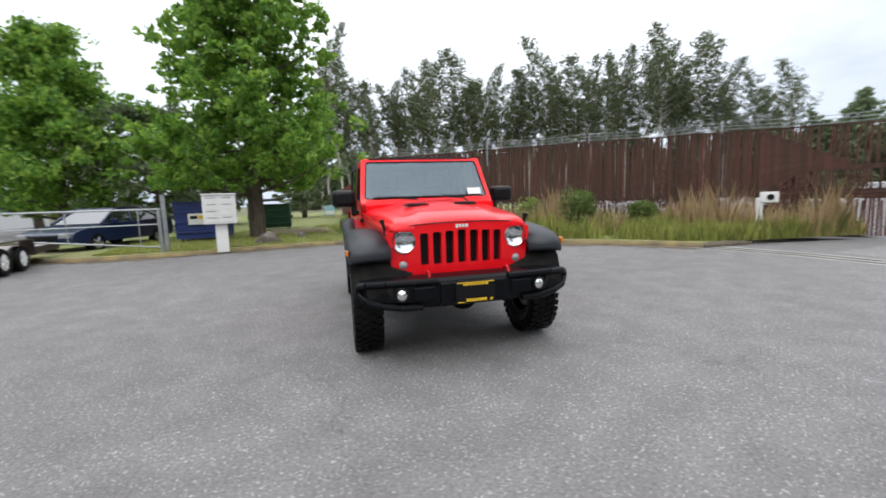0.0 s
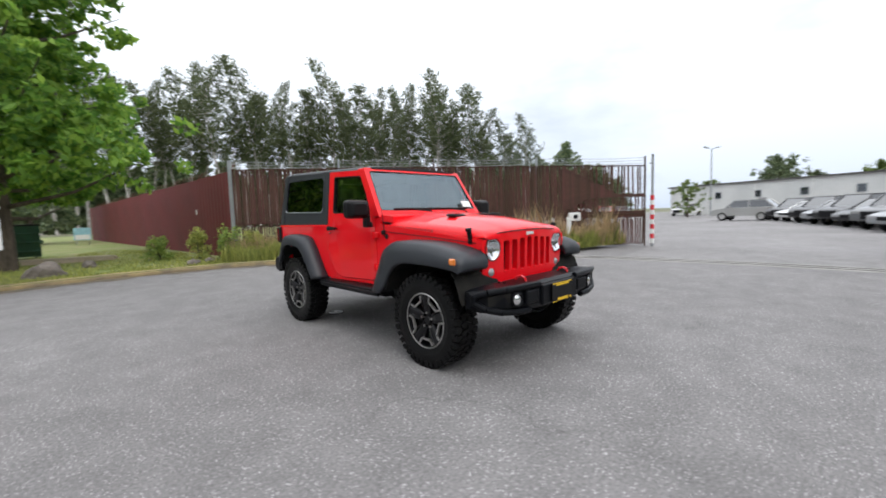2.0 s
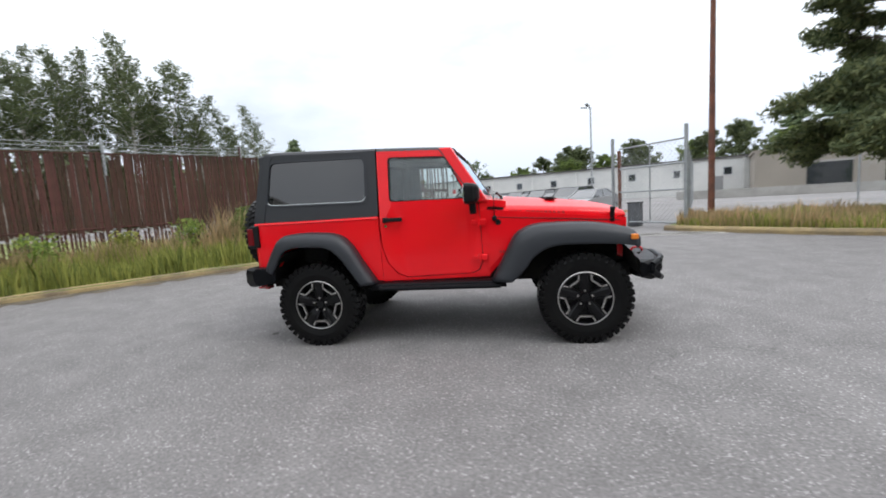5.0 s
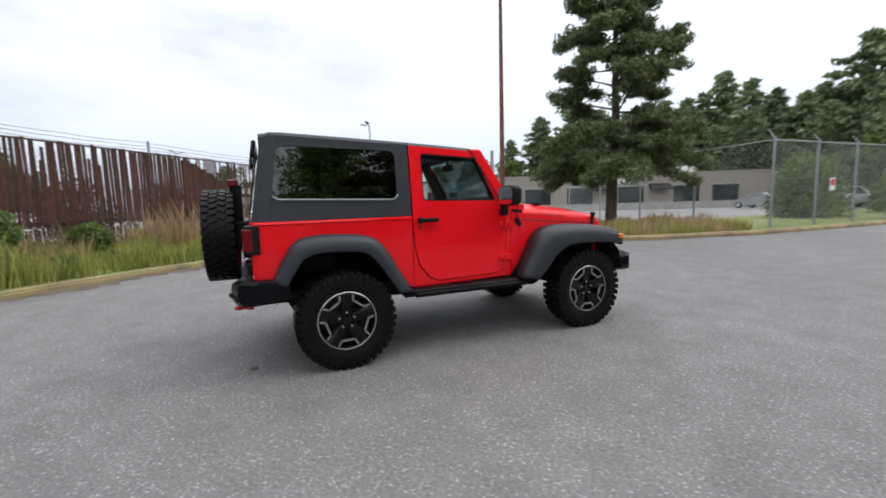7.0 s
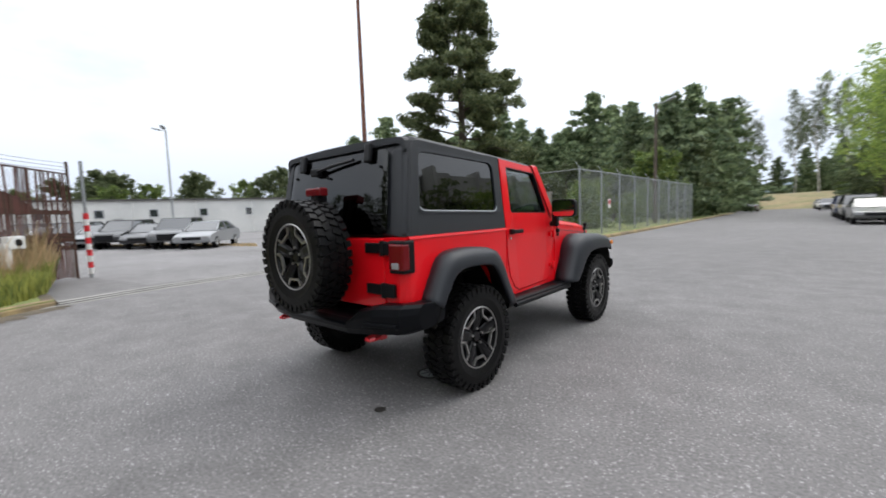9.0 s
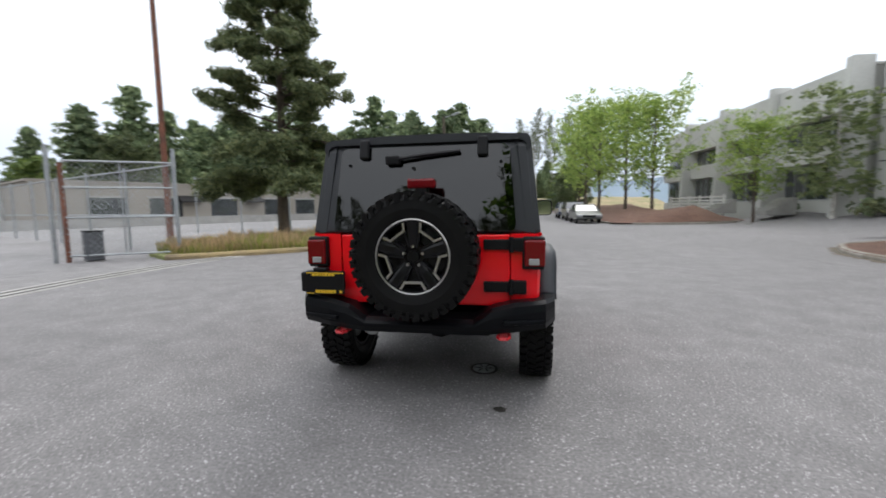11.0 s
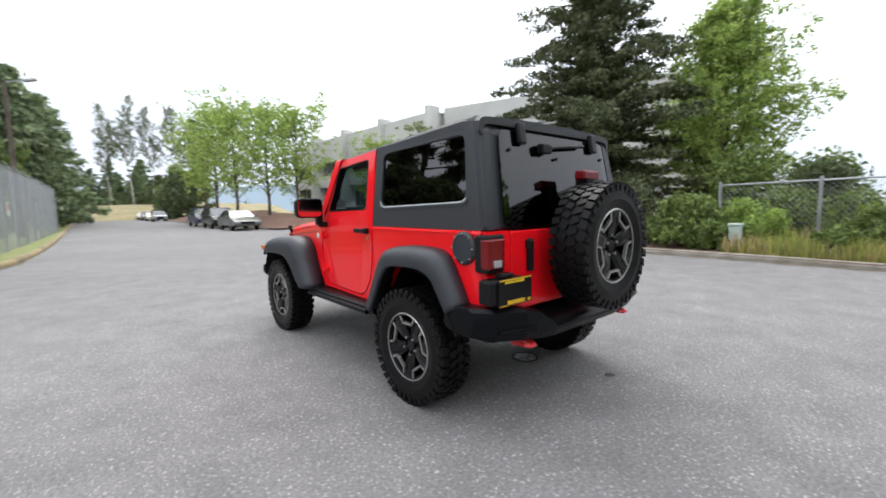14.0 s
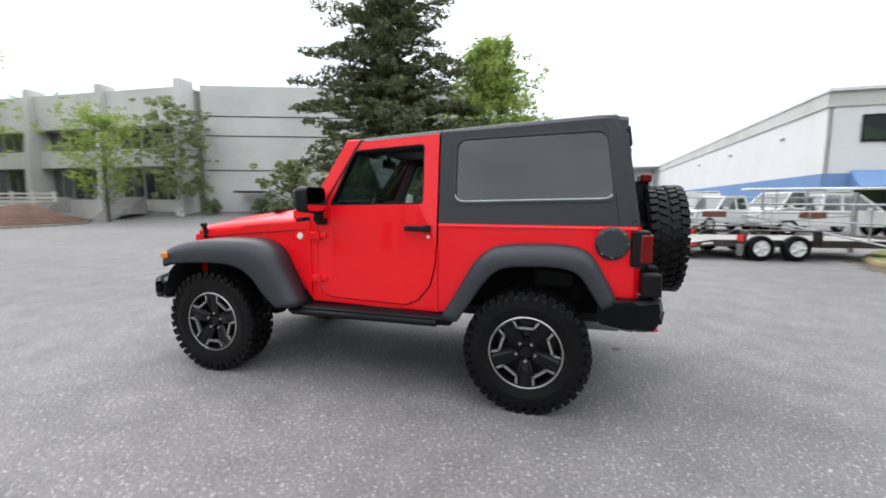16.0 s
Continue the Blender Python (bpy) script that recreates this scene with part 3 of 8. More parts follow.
# wooded hills far beyond the street; their haze is painted in as pale blue
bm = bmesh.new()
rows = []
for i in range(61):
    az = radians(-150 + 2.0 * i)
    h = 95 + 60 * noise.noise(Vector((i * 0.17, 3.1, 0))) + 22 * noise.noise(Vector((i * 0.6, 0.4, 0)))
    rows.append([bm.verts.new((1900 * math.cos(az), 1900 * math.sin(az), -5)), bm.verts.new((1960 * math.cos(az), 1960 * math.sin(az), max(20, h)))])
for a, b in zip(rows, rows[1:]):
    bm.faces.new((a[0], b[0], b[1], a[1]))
solo("backdrop_hills", bm, mat("hillside_painted_haze", (0.33, 0.40, 0.47), 1.0, var=0.5, scale=0.01, color2=(0.28, 0.36, 0.43)), "wooded hills in the distance, haze painted in as pale blue", kind="structure", smooth=True)

# manhole lid, oil patch, crack filler
def manhole():
    t = thing("manhole_cover", "round grey iron manhole cover set in the asphalt", "manhole", -0.37, 1.22, 0)
    bm = bmesh.new()
    lathe(bm, [(0.0, 0.008), (0.085, 0.008), (0.09, 0.004), (0.09, -0.02)], 28, 'Z')
    part("lid", bm, M_STEEL, t)
    bm = bmesh.new()
    lathe(bm, [(0.095, 0.004), (0.115, 0.006), (0.12, -0.02)], 28, 'Z')
    part("ring", bm, M_RAIL, t)
    bm = bmesh.new()
    for i in range(6):
        box(bm, -0.03, 0.03, -0.004, 0.004, 0.008, 0.011, 0, pose(0.05 * math.cos(i * 1.047), 0.05 * math.sin(i * 1.047), 0, 0, 0, i * 60))
    part("rib", bm, M_RAIL, t)


manhole()
bm = bmesh.new()
rnd = random.Random(8)
loop = [bm.verts.new((0.07 * math.cos(a * 0.4) * rnd.uniform(0.5, 1.2), 0.04 * math.sin(a * 0.4) * rnd.uniform(0.6, 1.2), 0)) for a in range(15)]
bm.faces.new(loop)
solo("tar_patch", bm, M_RAIL, "small black tar patch on the asphalt", kind="structure", m=pose(-0.53, 1.92, 0.004))

# ---- plants ----
def leaf_cloud(centres, per, leaf, seed, flat=0.0, up=0.3, long=1.5):
    """Small leaf blades scattered round clump centres (x, y, z, radius)."""
    rng = np.random.default_rng(seed)
    C = np.array(centres)
    n = len(C) * per
    idx = np.repeat(np.arange(len(C)), per)
    d = rng.normal(size=(n, 3))
    d /= np.linalg.norm(d, axis=1)[:, None]
    r = C[idx, 3] * rng.uniform(0.25, 1.0, n) ** 0.6
    p = C[idx, :3] + d * r[:, None] * np.array([1, 1, 1 - flat])
    a = rng.normal(size=(n, 3))
    a /= np.linalg.norm(a, axis=1)[:, None]
    b = rng.normal(size=(n, 3)) + np.array([0, 0, up])
    b -= a * (a * b).sum(1)[:, None]
    b /= np.linalg.norm(b, axis=1)[:, None]
    s = leaf * rng.uniform(0.6, 1.3, n)[:, None]
    v = np.empty((n, 4, 3))
    v[:, 0] = p - a * s * 0.5 * long
    v[:, 1] = p + b * s * 0.38
    v[:, 2] = p + a * s * 0.5 * long
    v[:, 3] = p - b * s * 0.38
    return v.reshape(-1, 3), np.arange(n * 4).reshape(-1, 4)


def quads(name, v, f, material, parent):
    me = bpy.data.meshes.new(name)
    me.vertices.add(len(v))
    me.vertices.foreach_set("co", np.ascontiguousarray(v, dtype=np.float32).ravel())
    me.loops.add(f.size)
    me.loops.foreach_set("vertex_index", f.ravel().astype(np.int32))
    me.polygons.add(len(f))
    me.polygons.foreach_set("loop_start", np.arange(0, f.size, f.shape[1], dtype=np.int32))
    me.update()
    me.validate()
    me.materials.append(material)
    ob = new(name, me)
    ob.parent = parent
    return ob


def broadleaf(label, x, y, h, spread, seed, mats, trunk_r=0.18, clear=0.22, clumps=170, per=70, leaf=0.16, lean=0.0, rad=1.0, group="", shape="oval", name="tree", nl=16, up=0.5):
    rnd = random.Random(seed)
    t = thing(name, label, "tree", x, y, 0, rnd.uniform(0, 360), group)
    bm = bmesh.new()
    top = Vector((lean, 0, h * 0.86))
    path = [Vector((0, 0, -0.1)), Vector((lean * 0.1 + 0.05, 0.03, h * 0.16)), Vector((lean * 0.3, -0.05, h * 0.4)), Vector((lean * 0.6, 0.06, h * 0.65)), top]
    rs = [trunk_r * 1.25, trunk_r, trunk_r * 0.72, trunk_r * 0.42, trunk_r * 0.12]
    for a, b, r0, r1 in zip(path, path[1:], rs, rs[1:]):
        rod(bm, a, b, r0, r1, 9)
    centres = []
    for i in range(nl):
        u = clear + (0.95 - clear) * (i + rnd.random() * 0.6) / nl
        k = min(int(u * 4), 3)
        base = path[k].lerp(path[k + 1], u * 4 - k) if u < 1 else top
        az = i * 2.4 + rnd.uniform(-0.4, 0.4)
        if shape == "oval":
            reach = spread * (math.sin(math.pi * min(1, (u - clear) / (1 - clear) * 0.80 + 0.22)) ** 0.8) * rnd.uniform(0.75, 1.1)
        elif shape == "column":
            reach = spread * (0.55 + 0.45 * math.sin(math.pi * (u - clear) / (1 - clear))) * rnd.uniform(0.6, 1.15)
        else:
            reach = spread * (1.08 - (u - clear) / (1 - clear)) ** 0.75 * rnd.uniform(0.75, 1.1)
        rise = reach * rnd.uniform(up - 0.22, up + 0.25)
        tip = base + Vector((math.cos(az) * reach, math.sin(az) * reach, rise))
        mid = base.lerp(tip, 0.5) + Vector((0, 0, -0.06 * reach))
        rod(bm, base, mid, trunk_r * 0.3 * (1.1 - u * 0.6), trunk_r * 0.18, 6)
        rod(bm, mid, tip, trunk_r * 0.18, trunk_r * 0.04, 5)
        per_l = clumps // nl
        for _ in range(per_l):
            w = rnd.uniform(0.25, 1.08)
            c = base.lerp(mid, w * 2) if w < 0.5 else mid.lerp(tip, w * 2 - 1)
            j = 0.22 * reach + 0.2
            c = c + Vector((rnd.gauss(0, j * 0.55), rnd.gauss(0, j * 0.55), rnd.gauss(0, j * 0.5)))
            if c.z > 0.12 * h:
                centres.append((c.x, c.y, c.z, rnd.uniform(0.2, 0.5) * rad * max(0.6, spread / 3.2)))
    part("trunk", bm, mats[0], t)
    v, f = leaf_cloud(centres, per, leaf, seed, flat=0.25)
    quads("crown", v, f, mats[1], t)
    return t


def poplar(label, h, r, seed, mats, group, limbs=80, per=19, leaf=0.145, clear=0.38):
    """A slender tree: one pale trunk to the top, short rising limbs, an airy pointed crown."""
    rnd = random.Random(seed)
    t = thing("poplar_tree", label, "tree", 0, 0, 0, 0, group)
    bm = bmesh.new()
    path = [Vector((rnd.uniform(-0.25, 0.25) * k, rnd.uniform(-0.25, 0.25) * k, h * k / 5 - 0.1)) for k in range(6)]
    for k in range(5):
        rod(bm, path[k], path[k + 1], 0.13 * (1.02 - k / 5), 0.13 * (1.02 - (k + 1) / 5), 8)
    centres = []
    for i in range(limbs):
        u = clear + (0.99 - clear) * ((i + rnd.random()) / limbs) ** 0.9
        k = min(int(u * 5), 4)
        base = path[k].lerp(path[k + 1], u * 5 - k)
        w = (u - clear) / (1 - clear)
        reach = r * min(1, 0.55 + w * 3) * (1 - w ** 1.7) * rnd.uniform(0.45, 1.15) + 0.25
        az = i * 2.4 + rnd.uniform(-0.5, 0.5)
        tip = base + Vector((math.cos(az) * reach, math.sin(az) * reach, reach * rnd.uniform(0.5, 1.1)))
        rod(bm, base, tip, 0.035 * (1.1 - w), 0.008, 5)
        m = max(2, int(reach / 0.3))
        for j in range(m):
            c = base.lerp(tip, 0.3 + 0.75 * (j + rnd.random()) / m)
            centres.append((c.x + rnd.gauss(0, 0.12), c.y + rnd.gauss(0, 0.12), c.z + rnd.gauss(0, 0.15), rnd.uniform(0.22, 0.5)))
    part("trunk", bm, mats[0], t)
    v, f = leaf_cloud(centres, per, leaf, seed)
    quads("crown", v, f, mats[1], t)
    return t


def pine(label, x, y, h, seed, mats):
    """A pine: one trunk, a dense drooping skirt, then uneven limbs that carry flat pads of needles."""
    rnd = random.Random(seed)
    t = thing("pine_tree", label, "tree", x, y, 0, rnd.uniform(0, 360))
    bm = bmesh.new()
    path = [Vector((0.12 * math.sin(k * 1.3), 0.1 * math.cos(k * 1.7), h * k / 6 - 0.1)) for k in range(7)]
    for k in range(6):
        rod(bm, path[k], path[k + 1], 0.24 * (1.04 - k / 6), 0.24 * (1.04 - (k + 1) / 6), 10)
    centres = []
    def limb(u, az, reach, rise, start, size):
        k = min(int(u * 6), 5)
        base = path[k].lerp(path[k + 1], u * 6 - k)
        side = Vector((math.cos(az), math.sin(az), 0))
        cross = Vector((-side.y, side.x, 0))
        mid = base + side * reach * 0.5 + Vector((0, 0, reach * (0.05 + rise * 0.3)))
        tip = base + side * reach + Vector((0, 0, reach * rise))
        rod(bm, base, mid, 0.07 * (1.15 - u), 0.04 * (1.1 - u), 6)
        rod(bm, mid, tip, 0.04 * (1.1 - u), 0.008, 5)
        # twigs fan out level from the limb and carry sprays of needles
        for q in range(int(6 + reach * 4.0)):
            w = start + (1.0 - start) * rnd.random() ** 0.85
            root = base.lerp(mid, w * 2) if w < 0.5 else mid.lerp(tip, w * 2 - 1)
            ln = (0.25 + 0.34 * reach * (1.08 - w)) * rnd.uniform(0.6, 1.2)
            d = (side * rnd.uniform(0.4, 1.0) + cross * rnd.choice((-1, 1)) * rnd.uniform(0.3, 1.0)).normalized()
            end = root + d * ln + Vector((0, 0, ln * rnd.uniform(-0.10, 0.30)))
            rod(bm, root, end, 0.012, 0.004, 3)
            for e in range(3):
                c = root.lerp(end, 0.35 + 0.32 * e + rnd.uniform(-0.1, 0.1))
                centres.append((c.x, c.y, c.z + rnd.gauss(0.02, 0.04), rnd.uniform(0.7, 1.25) * size))
    for i in range(24):
        limb(rnd.uniform(0.19, 0.36), i * 2.4 + rnd.uniform(-0.3, 0.3), rnd.uniform(1.9, 3.5), rnd.uniform(-0.26, 0.0), 0.12, 0.33)
    for i in range(64):
        u = 0.36 + 0.62 * (i + rnd.random()) / 64
        if 0.40 < u < 0.44:
            continue
        limb(u, i * 2.4 + rnd.uniform(-0.7, 0.7), (0.5 + 2.5 * (1 - (u - 0.36) / 0.62) ** 0.8) * rnd.uniform(0.55, 1.12), rnd.uniform(-0.28, 0.42), 0.25, 0.31)
    part("trunk", bm, mats[0], t)
    v, f = leaf_cloud(centres, 32, 0.075, seed, flat=0.3, up=0.8, long=3.4)
    quads("crown", v, f, mats[1], t)
    return t


def conifer(label, x, y, h, spread, seed, mats, trunk_r=0.2, clear=0.1, tiers=26, per=46, leaf=0.17, droop=0.25, sparse=0.0, rad=1.0, group="", irregular=0.25, name="conifer_tree", power=0.85):
    rnd = random.Random(seed)
    t = thing(name, label, "tree", x, y, 0, rnd.uniform(0, 360), group)
    bm = bmesh.new()
    rod(bm, (0, 0, -0.1), (0.05, 0, h * 0.5), trunk_r, trunk_r * 0.6, 9)
    rod(bm, (0.05, 0, h * 0.5), (0, 0.03, h * 0.98), trunk_r * 0.6, 0.02, 8)
    centres = []
    for i in range(tiers):
        u = clear + (0.985 - clear) * i / (tiers - 1)
        full = spread * (1 - u) ** power * 1.08 + 0.12
        nb = max(3, int(4 + 4 * (1 - u)))
        for k in range(nb):
            if rnd.random() < sparse:
                continue
            az = k * 2 * math.pi / nb + i * 0.9 + rnd.uniform(-0.3, 0.3)
            reach = full * rnd.uniform(1 - irregular * 1.6, 1 + irregular)
            base = Vector((0, 0, h * u))
            tip = base + Vector((math.cos(az) * reach, math.sin(az) * reach, reach * rnd.uniform(-droop, 0.12)))
            rod(bm, base, tip, max(0.012, trunk_r * 0.16 * (1 - u)), 0.006, 5)
            m = max(2, int(reach / 0.34))
            for j in range(m):
                w = (j + 0.6) / m
                c = base.lerp(tip, w)
                side = Vector((-math.sin(az), math.cos(az), 0)) * rnd.gauss(0, 0.10 * reach * (1.05 - w) + 0.06)
                c = c + side + Vector((0, 0, rnd.gauss(0.02, 0.07)))
                centres.append((c.x, c.y, c.z, rnd.uniform(0.18, 0.4) * rad * max(0.55, spread / 3.5)))
    part("trunk", bm, mats[0], t)
    v, f = leaf_cloud(centres, per, leaf, seed, flat=0.55, up=0.0, long=2.0)
    quads("crown", v, f, mats[1], t)
    return t


def shrub(label, x, y, w, h, seed, material, clumps=40, per=60, leaf=0.09, z=0.1, name="shrub", group="", d=None):
    rnd = random.Random(seed)
    t = thing(name, label, "shrub", x, y, z, 0, group)
    d = d or w
    bm = bmesh.new()
    centres = []
    for i in range(clumps):
        az, rr, hh = rnd.uniform(0, 6.283), math.sqrt(rnd.random()), rnd.random()
        c = Vector((math.cos(az) * rr * w * 0.5 * (1 - 0.5 * hh), math.sin(az) * rr * d * 0.5 * (1 - 0.5 * hh), 0.08 + hh * h * 0.9))
        centres.append((*c, rnd.uniform(0.1, 0.26) * max(0.6, h)))
        if i % 4 == 0:
            rod(bm, (c.x * 0.2, c.y * 0.2, -0.05), c, 0.018, 0.006, 5)
    part("stem", bm, M_BARK, t, kind="stuff")
    v, f = leaf_cloud(centres, per, leaf, seed, flat=0.1)
    quads("foliage", v, f, material, t)
    return t


def tuft_field(name, spots, hmin, hmax, seed, material, label, wide=0.012, bend=0.35, z=0.1):
    """Grass blades, each bent in two pieces."""
    rng = np.random.default_rng(seed)
    P = np.array(spots)
    n = len(P)
    lump = np.array([0.55 + 0.75 * abs(noise.noise(Vector((x * 0.8, y * 0.8, seed)))) * 1.6 for x, y in spots])
    h = (hmin + (hmax - hmin) * rng.uniform(0, 1, n) ** 1.6) * np.clip(lump, 0.4, 1.6)
    az = rng.uniform(0, 6.283, n)
    dx, dy = np.cos(az), np.sin(az)
    az2 = rng.uniform(0, 6.283, n)
    lx, ly = np.cos(az2) * bend * h * rng.uniform(0.2, 1, n), np.sin(az2) * bend * h * rng.uniform(0.2, 1, n)
    w = wide * rng.uniform(0.6, 1.4, n)
    v = np.empty((n, 5, 3))
    v[:, 0] = np.stack([P[:, 0] - dx * w, P[:, 1] - dy * w, np.full(n, z)], 1)
    v[:, 1] = np.stack([P[:, 0] + dx * w, P[:, 1] + dy * w, np.full(n, z)], 1)
    v[:, 2] = np.stack([P[:, 0] + dx * w * 0.7 + lx * 0.35, P[:, 1] + dy * w * 0.7 + ly * 0.35, z + h * 0.6], 1)
    v[:, 3] = np.stack([P[:, 0] + lx, P[:, 1] + ly, z + h], 1)
    v[:, 4] = np.stack([P[:, 0] - dx * w * 0.7 + lx * 0.35, P[:, 1] - dy * w * 0.7 + ly * 0.35, z + h * 0.6], 1)
    ob = quads(name, v.reshape(-1, 3), np.arange(n * 5).reshape(-1, 5), material, None)
    return tagged(ob, label, "grass", kind="stuff")

# ---- fences, posts, gates ----
FENCE_A = [(1.2, 10.3), (7.0, 7.2)]
FENCE_B = [(7.0, 7.2), (11.6, 1.7)]


def along(a, b, d):
    a, b = Vector((*a, 0)), Vector((*b, 0))
    return a + (b - a).normalized() * d, math.degrees(math.atan2(b.y - a.y, b.x - a.x)), (b - a).length


def chain_net(bm, length, h0, h1, pitch=0.11, r=0.0035):
    """Diagonal wires of a chain-link net in the plane y = 0."""
    n = int((length + (h1 - h0)) / pitch)
    for i in range(n):
        for s in (0, 1):
            x0 = i * pitch - (h1 - h0)
            a, b = x0, x0 + (h1 - h0)
            za, zb = h0, h1
            if a < 0:
                za, a = h0 - a, 0
            if b > length:
                zb, b = h1 - (b - length), length
            if b - a < 0.02:
                continue
            if s:
                a, b = length - a, length - b
            rod(bm, (a, 0, za), (b, 0, zb), r, r, 3)


def slat_fence(name, label, a, b, h0, h1, pitch, mats, seed, base, open_from=9.0):
    """Slats woven into a net: close-set above the middle rail, gappy below it, torn open past open_from (of 1)."""
    rnd = random.Random(seed)
    p0, rz, length = along(a, b, 0)
    t = thing(name, label, "fence", p0.x, p0.y, base, rz)
    top = lambda x: h0 + (h1 - h0) * x / length
    n = max(1, round(length / 3.0))
    for i in range(n + 1):
        x = length * i / n
        bm = bmesh.new()
        rod(bm, (x, 0.03, -0.1), (x, 0.03, top(x) + 0.32), 0.032, 0.032, 10)
        part("post", bm, M_RUSTS if i == n else M_STEEL, t)
        if i < n:
            bm = bmesh.new()
            q = length * (i + 1) / n
            for k in range(3):
                e = 0.09 * (k + 1)
                tube(bm, [(x + (q - x) * j / 8, 0.03, top(x + (q - x) * j / 8) + e - 0.04 * math.sin(math.pi * j / 8) + rnd.uniform(-0.012, 0.012)) for j in range(9)], 0.0075, 4)
            part("barbed_wire", bm, M_STEEL, t, "sagging barbed wire strands", kind="stuff")
    for za, zb, r in ((h0, h1, 0.022), (1.10, 1.10, 0.03)):
        bm = bmesh.new()
        rod(bm, (0, 0.02, za), (length, 0.02, zb), r, r, 8)
        part("rail", bm, M_RUSTS, t)
    bm = bmesh.new()
    chain_net(bm, length, 0.05, min(h0, h1), 0.11, 0.0035)
    part("wire_net", bm, M_RUSTS, t, kind="stuff")
    protos = []
    for w in (0.046, pitch * 0.86, pitch * 1.2):
        bm = bmesh.new()
        box(bm, -w / 2, w / 2, -0.006, 0.006, 0, 1.0)
        protos.append(part("slat", bm, mats[0], t))
    used = [False, False, False]
    def slat(kind, x, lo, hi, lean=0.0, turn=0.0, y=0.0):
        m = pose(x, y, lo, 0, lean, turn) @ Matrix.Diagonal((1, 1, max(0.08, hi - lo), 1))
        if used[kind]:
            share(protos[kind], "slat", t, m)
        else:
            protos[kind].matrix_local = m
            used[kind] = True
    if open_from > 1:
        bpy.data.objects.remove(protos.pop())
    x = 0.05
    while x < length - 0.03:
        u = x / length
        hi = top(x) + rnd.uniform(-0.04, 0.04)
        torn = u > open_from
        cut = rnd.uniform(0.90, 1.04)
        slat(0, x, 0.03 + rnd.uniform(0, 0.05), cut - (rnd.uniform(0, 0.4) if rnd.random() < 0.12 else 0), rnd.gauss(0, 0.8))
        if torn:
            # the diagonal edge of the torn weave, with loose single slats above and below it
            edge = hi - 0.95 * min(1, (u - open_from) / (1 - open_from) * 1.5)
            low = 1.22 + 0.45 * min(1, (u - open_from) / (1 - open_from) * 3)
            slat(2, x, 0.98, 1.20, y=0.01)
            slat(2, x, low, max(low + 0.1, edge), y=rnd.uniform(-0.008, 0.008))
            if rnd.random() < 0.75:
                slat(0, x, edge - 0.05, hi, rnd.gauss(0, 1.2))
            if rnd.random() < 0.8:
                slat(0, x, 1.15, low + 0.02, rnd.gauss(0, 1.0))
        else:
            slat(1, x, cut + rnd.uniform(-0.02, 0.10), hi - (rnd.uniform(0, 0.5) if rnd.random() < 0.08 else 0), rnd.gauss(0, 0.5), rnd.uniform(-5, 5), rnd.uniform(-0.009, 0.009))
        x += pitch * rnd.uniform(0.95, 1.06)
    return t


slat_fence("slat_fence", "tall rusty brown slatted chain-link fence with barbed wire", *FENCE_A, 2.78, 2.88, 0.075, (M_RUSTS,), 11, 0.08)
slat_fence("slat_fence", "tall rusty slatted fence with torn weave at its end", *FENCE_B, 2.95, 2.70, 0.074, (M_RUSTS,), 12, 0.0, open_from=0.62)

# oxide red sheet fence running back from the corner
def sheet_fence():
    a, b = (1.15, 10.5), (-0.6, 42.0)
    p0, rz, length = along(a, b, 0)
    t = thing("metal_sheet_fence", "dark oxide-red corrugated metal fence with barbed wire on top", "fence", p0.x, p0.y, 0.05, rz)
    bm = bmesh.new()
    prof = [(i * 0.076, 0.006 if i % 4 in (1, 2) else -0.006) for i in range(41)]
    loft(bm, [[(x, d, 0) for x, d in prof], [(x, d, 2.78) for x, d in prof]], closed=False)
    s = part("panel", bm, M_OXRED, t)
    n = int(length / 3.04)
    for i in range(1, n):
        share(s, "panel", t, pose(i * 3.04, 0, 0, rz=0) @ Matrix.Diagonal((1, 1, 1 - 0.006 * i, 1)))
    bm = bmesh.new()
    rod(bm, (-0.1, -0.02, 0), (-0.1, -0.02, 3.12), 0.05, 0.05, 10)
    part("post", bm, M_STEEL, t)
    bm = bmesh.new()
    for i in range(n):
        rod(bm, (i * 3.04, 0, 2.74 - 0.016 * i), (i * 3.04, -0.25, 3.04 - 0.016 * i), 0.016, 0.016, 6)
    for k in range(3):
        tube(bm, [(i * 1.52, -0.07 * (k + 1), 2.74 - 0.008 * i + 0.09 * (k + 1) - (0.03 if i % 2 else 0)) for i in range(2 * n - 1)], 0.007, 4)
    part("barbed_wire", bm, M_RUST, t, kind="stuff")
    bm = bmesh.new()
    box(bm, 3.2, 3.32, 0.02, 0.03, 1.5, 1.68)
    part("notice", bm, M_WHITE, t, "small pale notice")
    return t


sheet_fence()


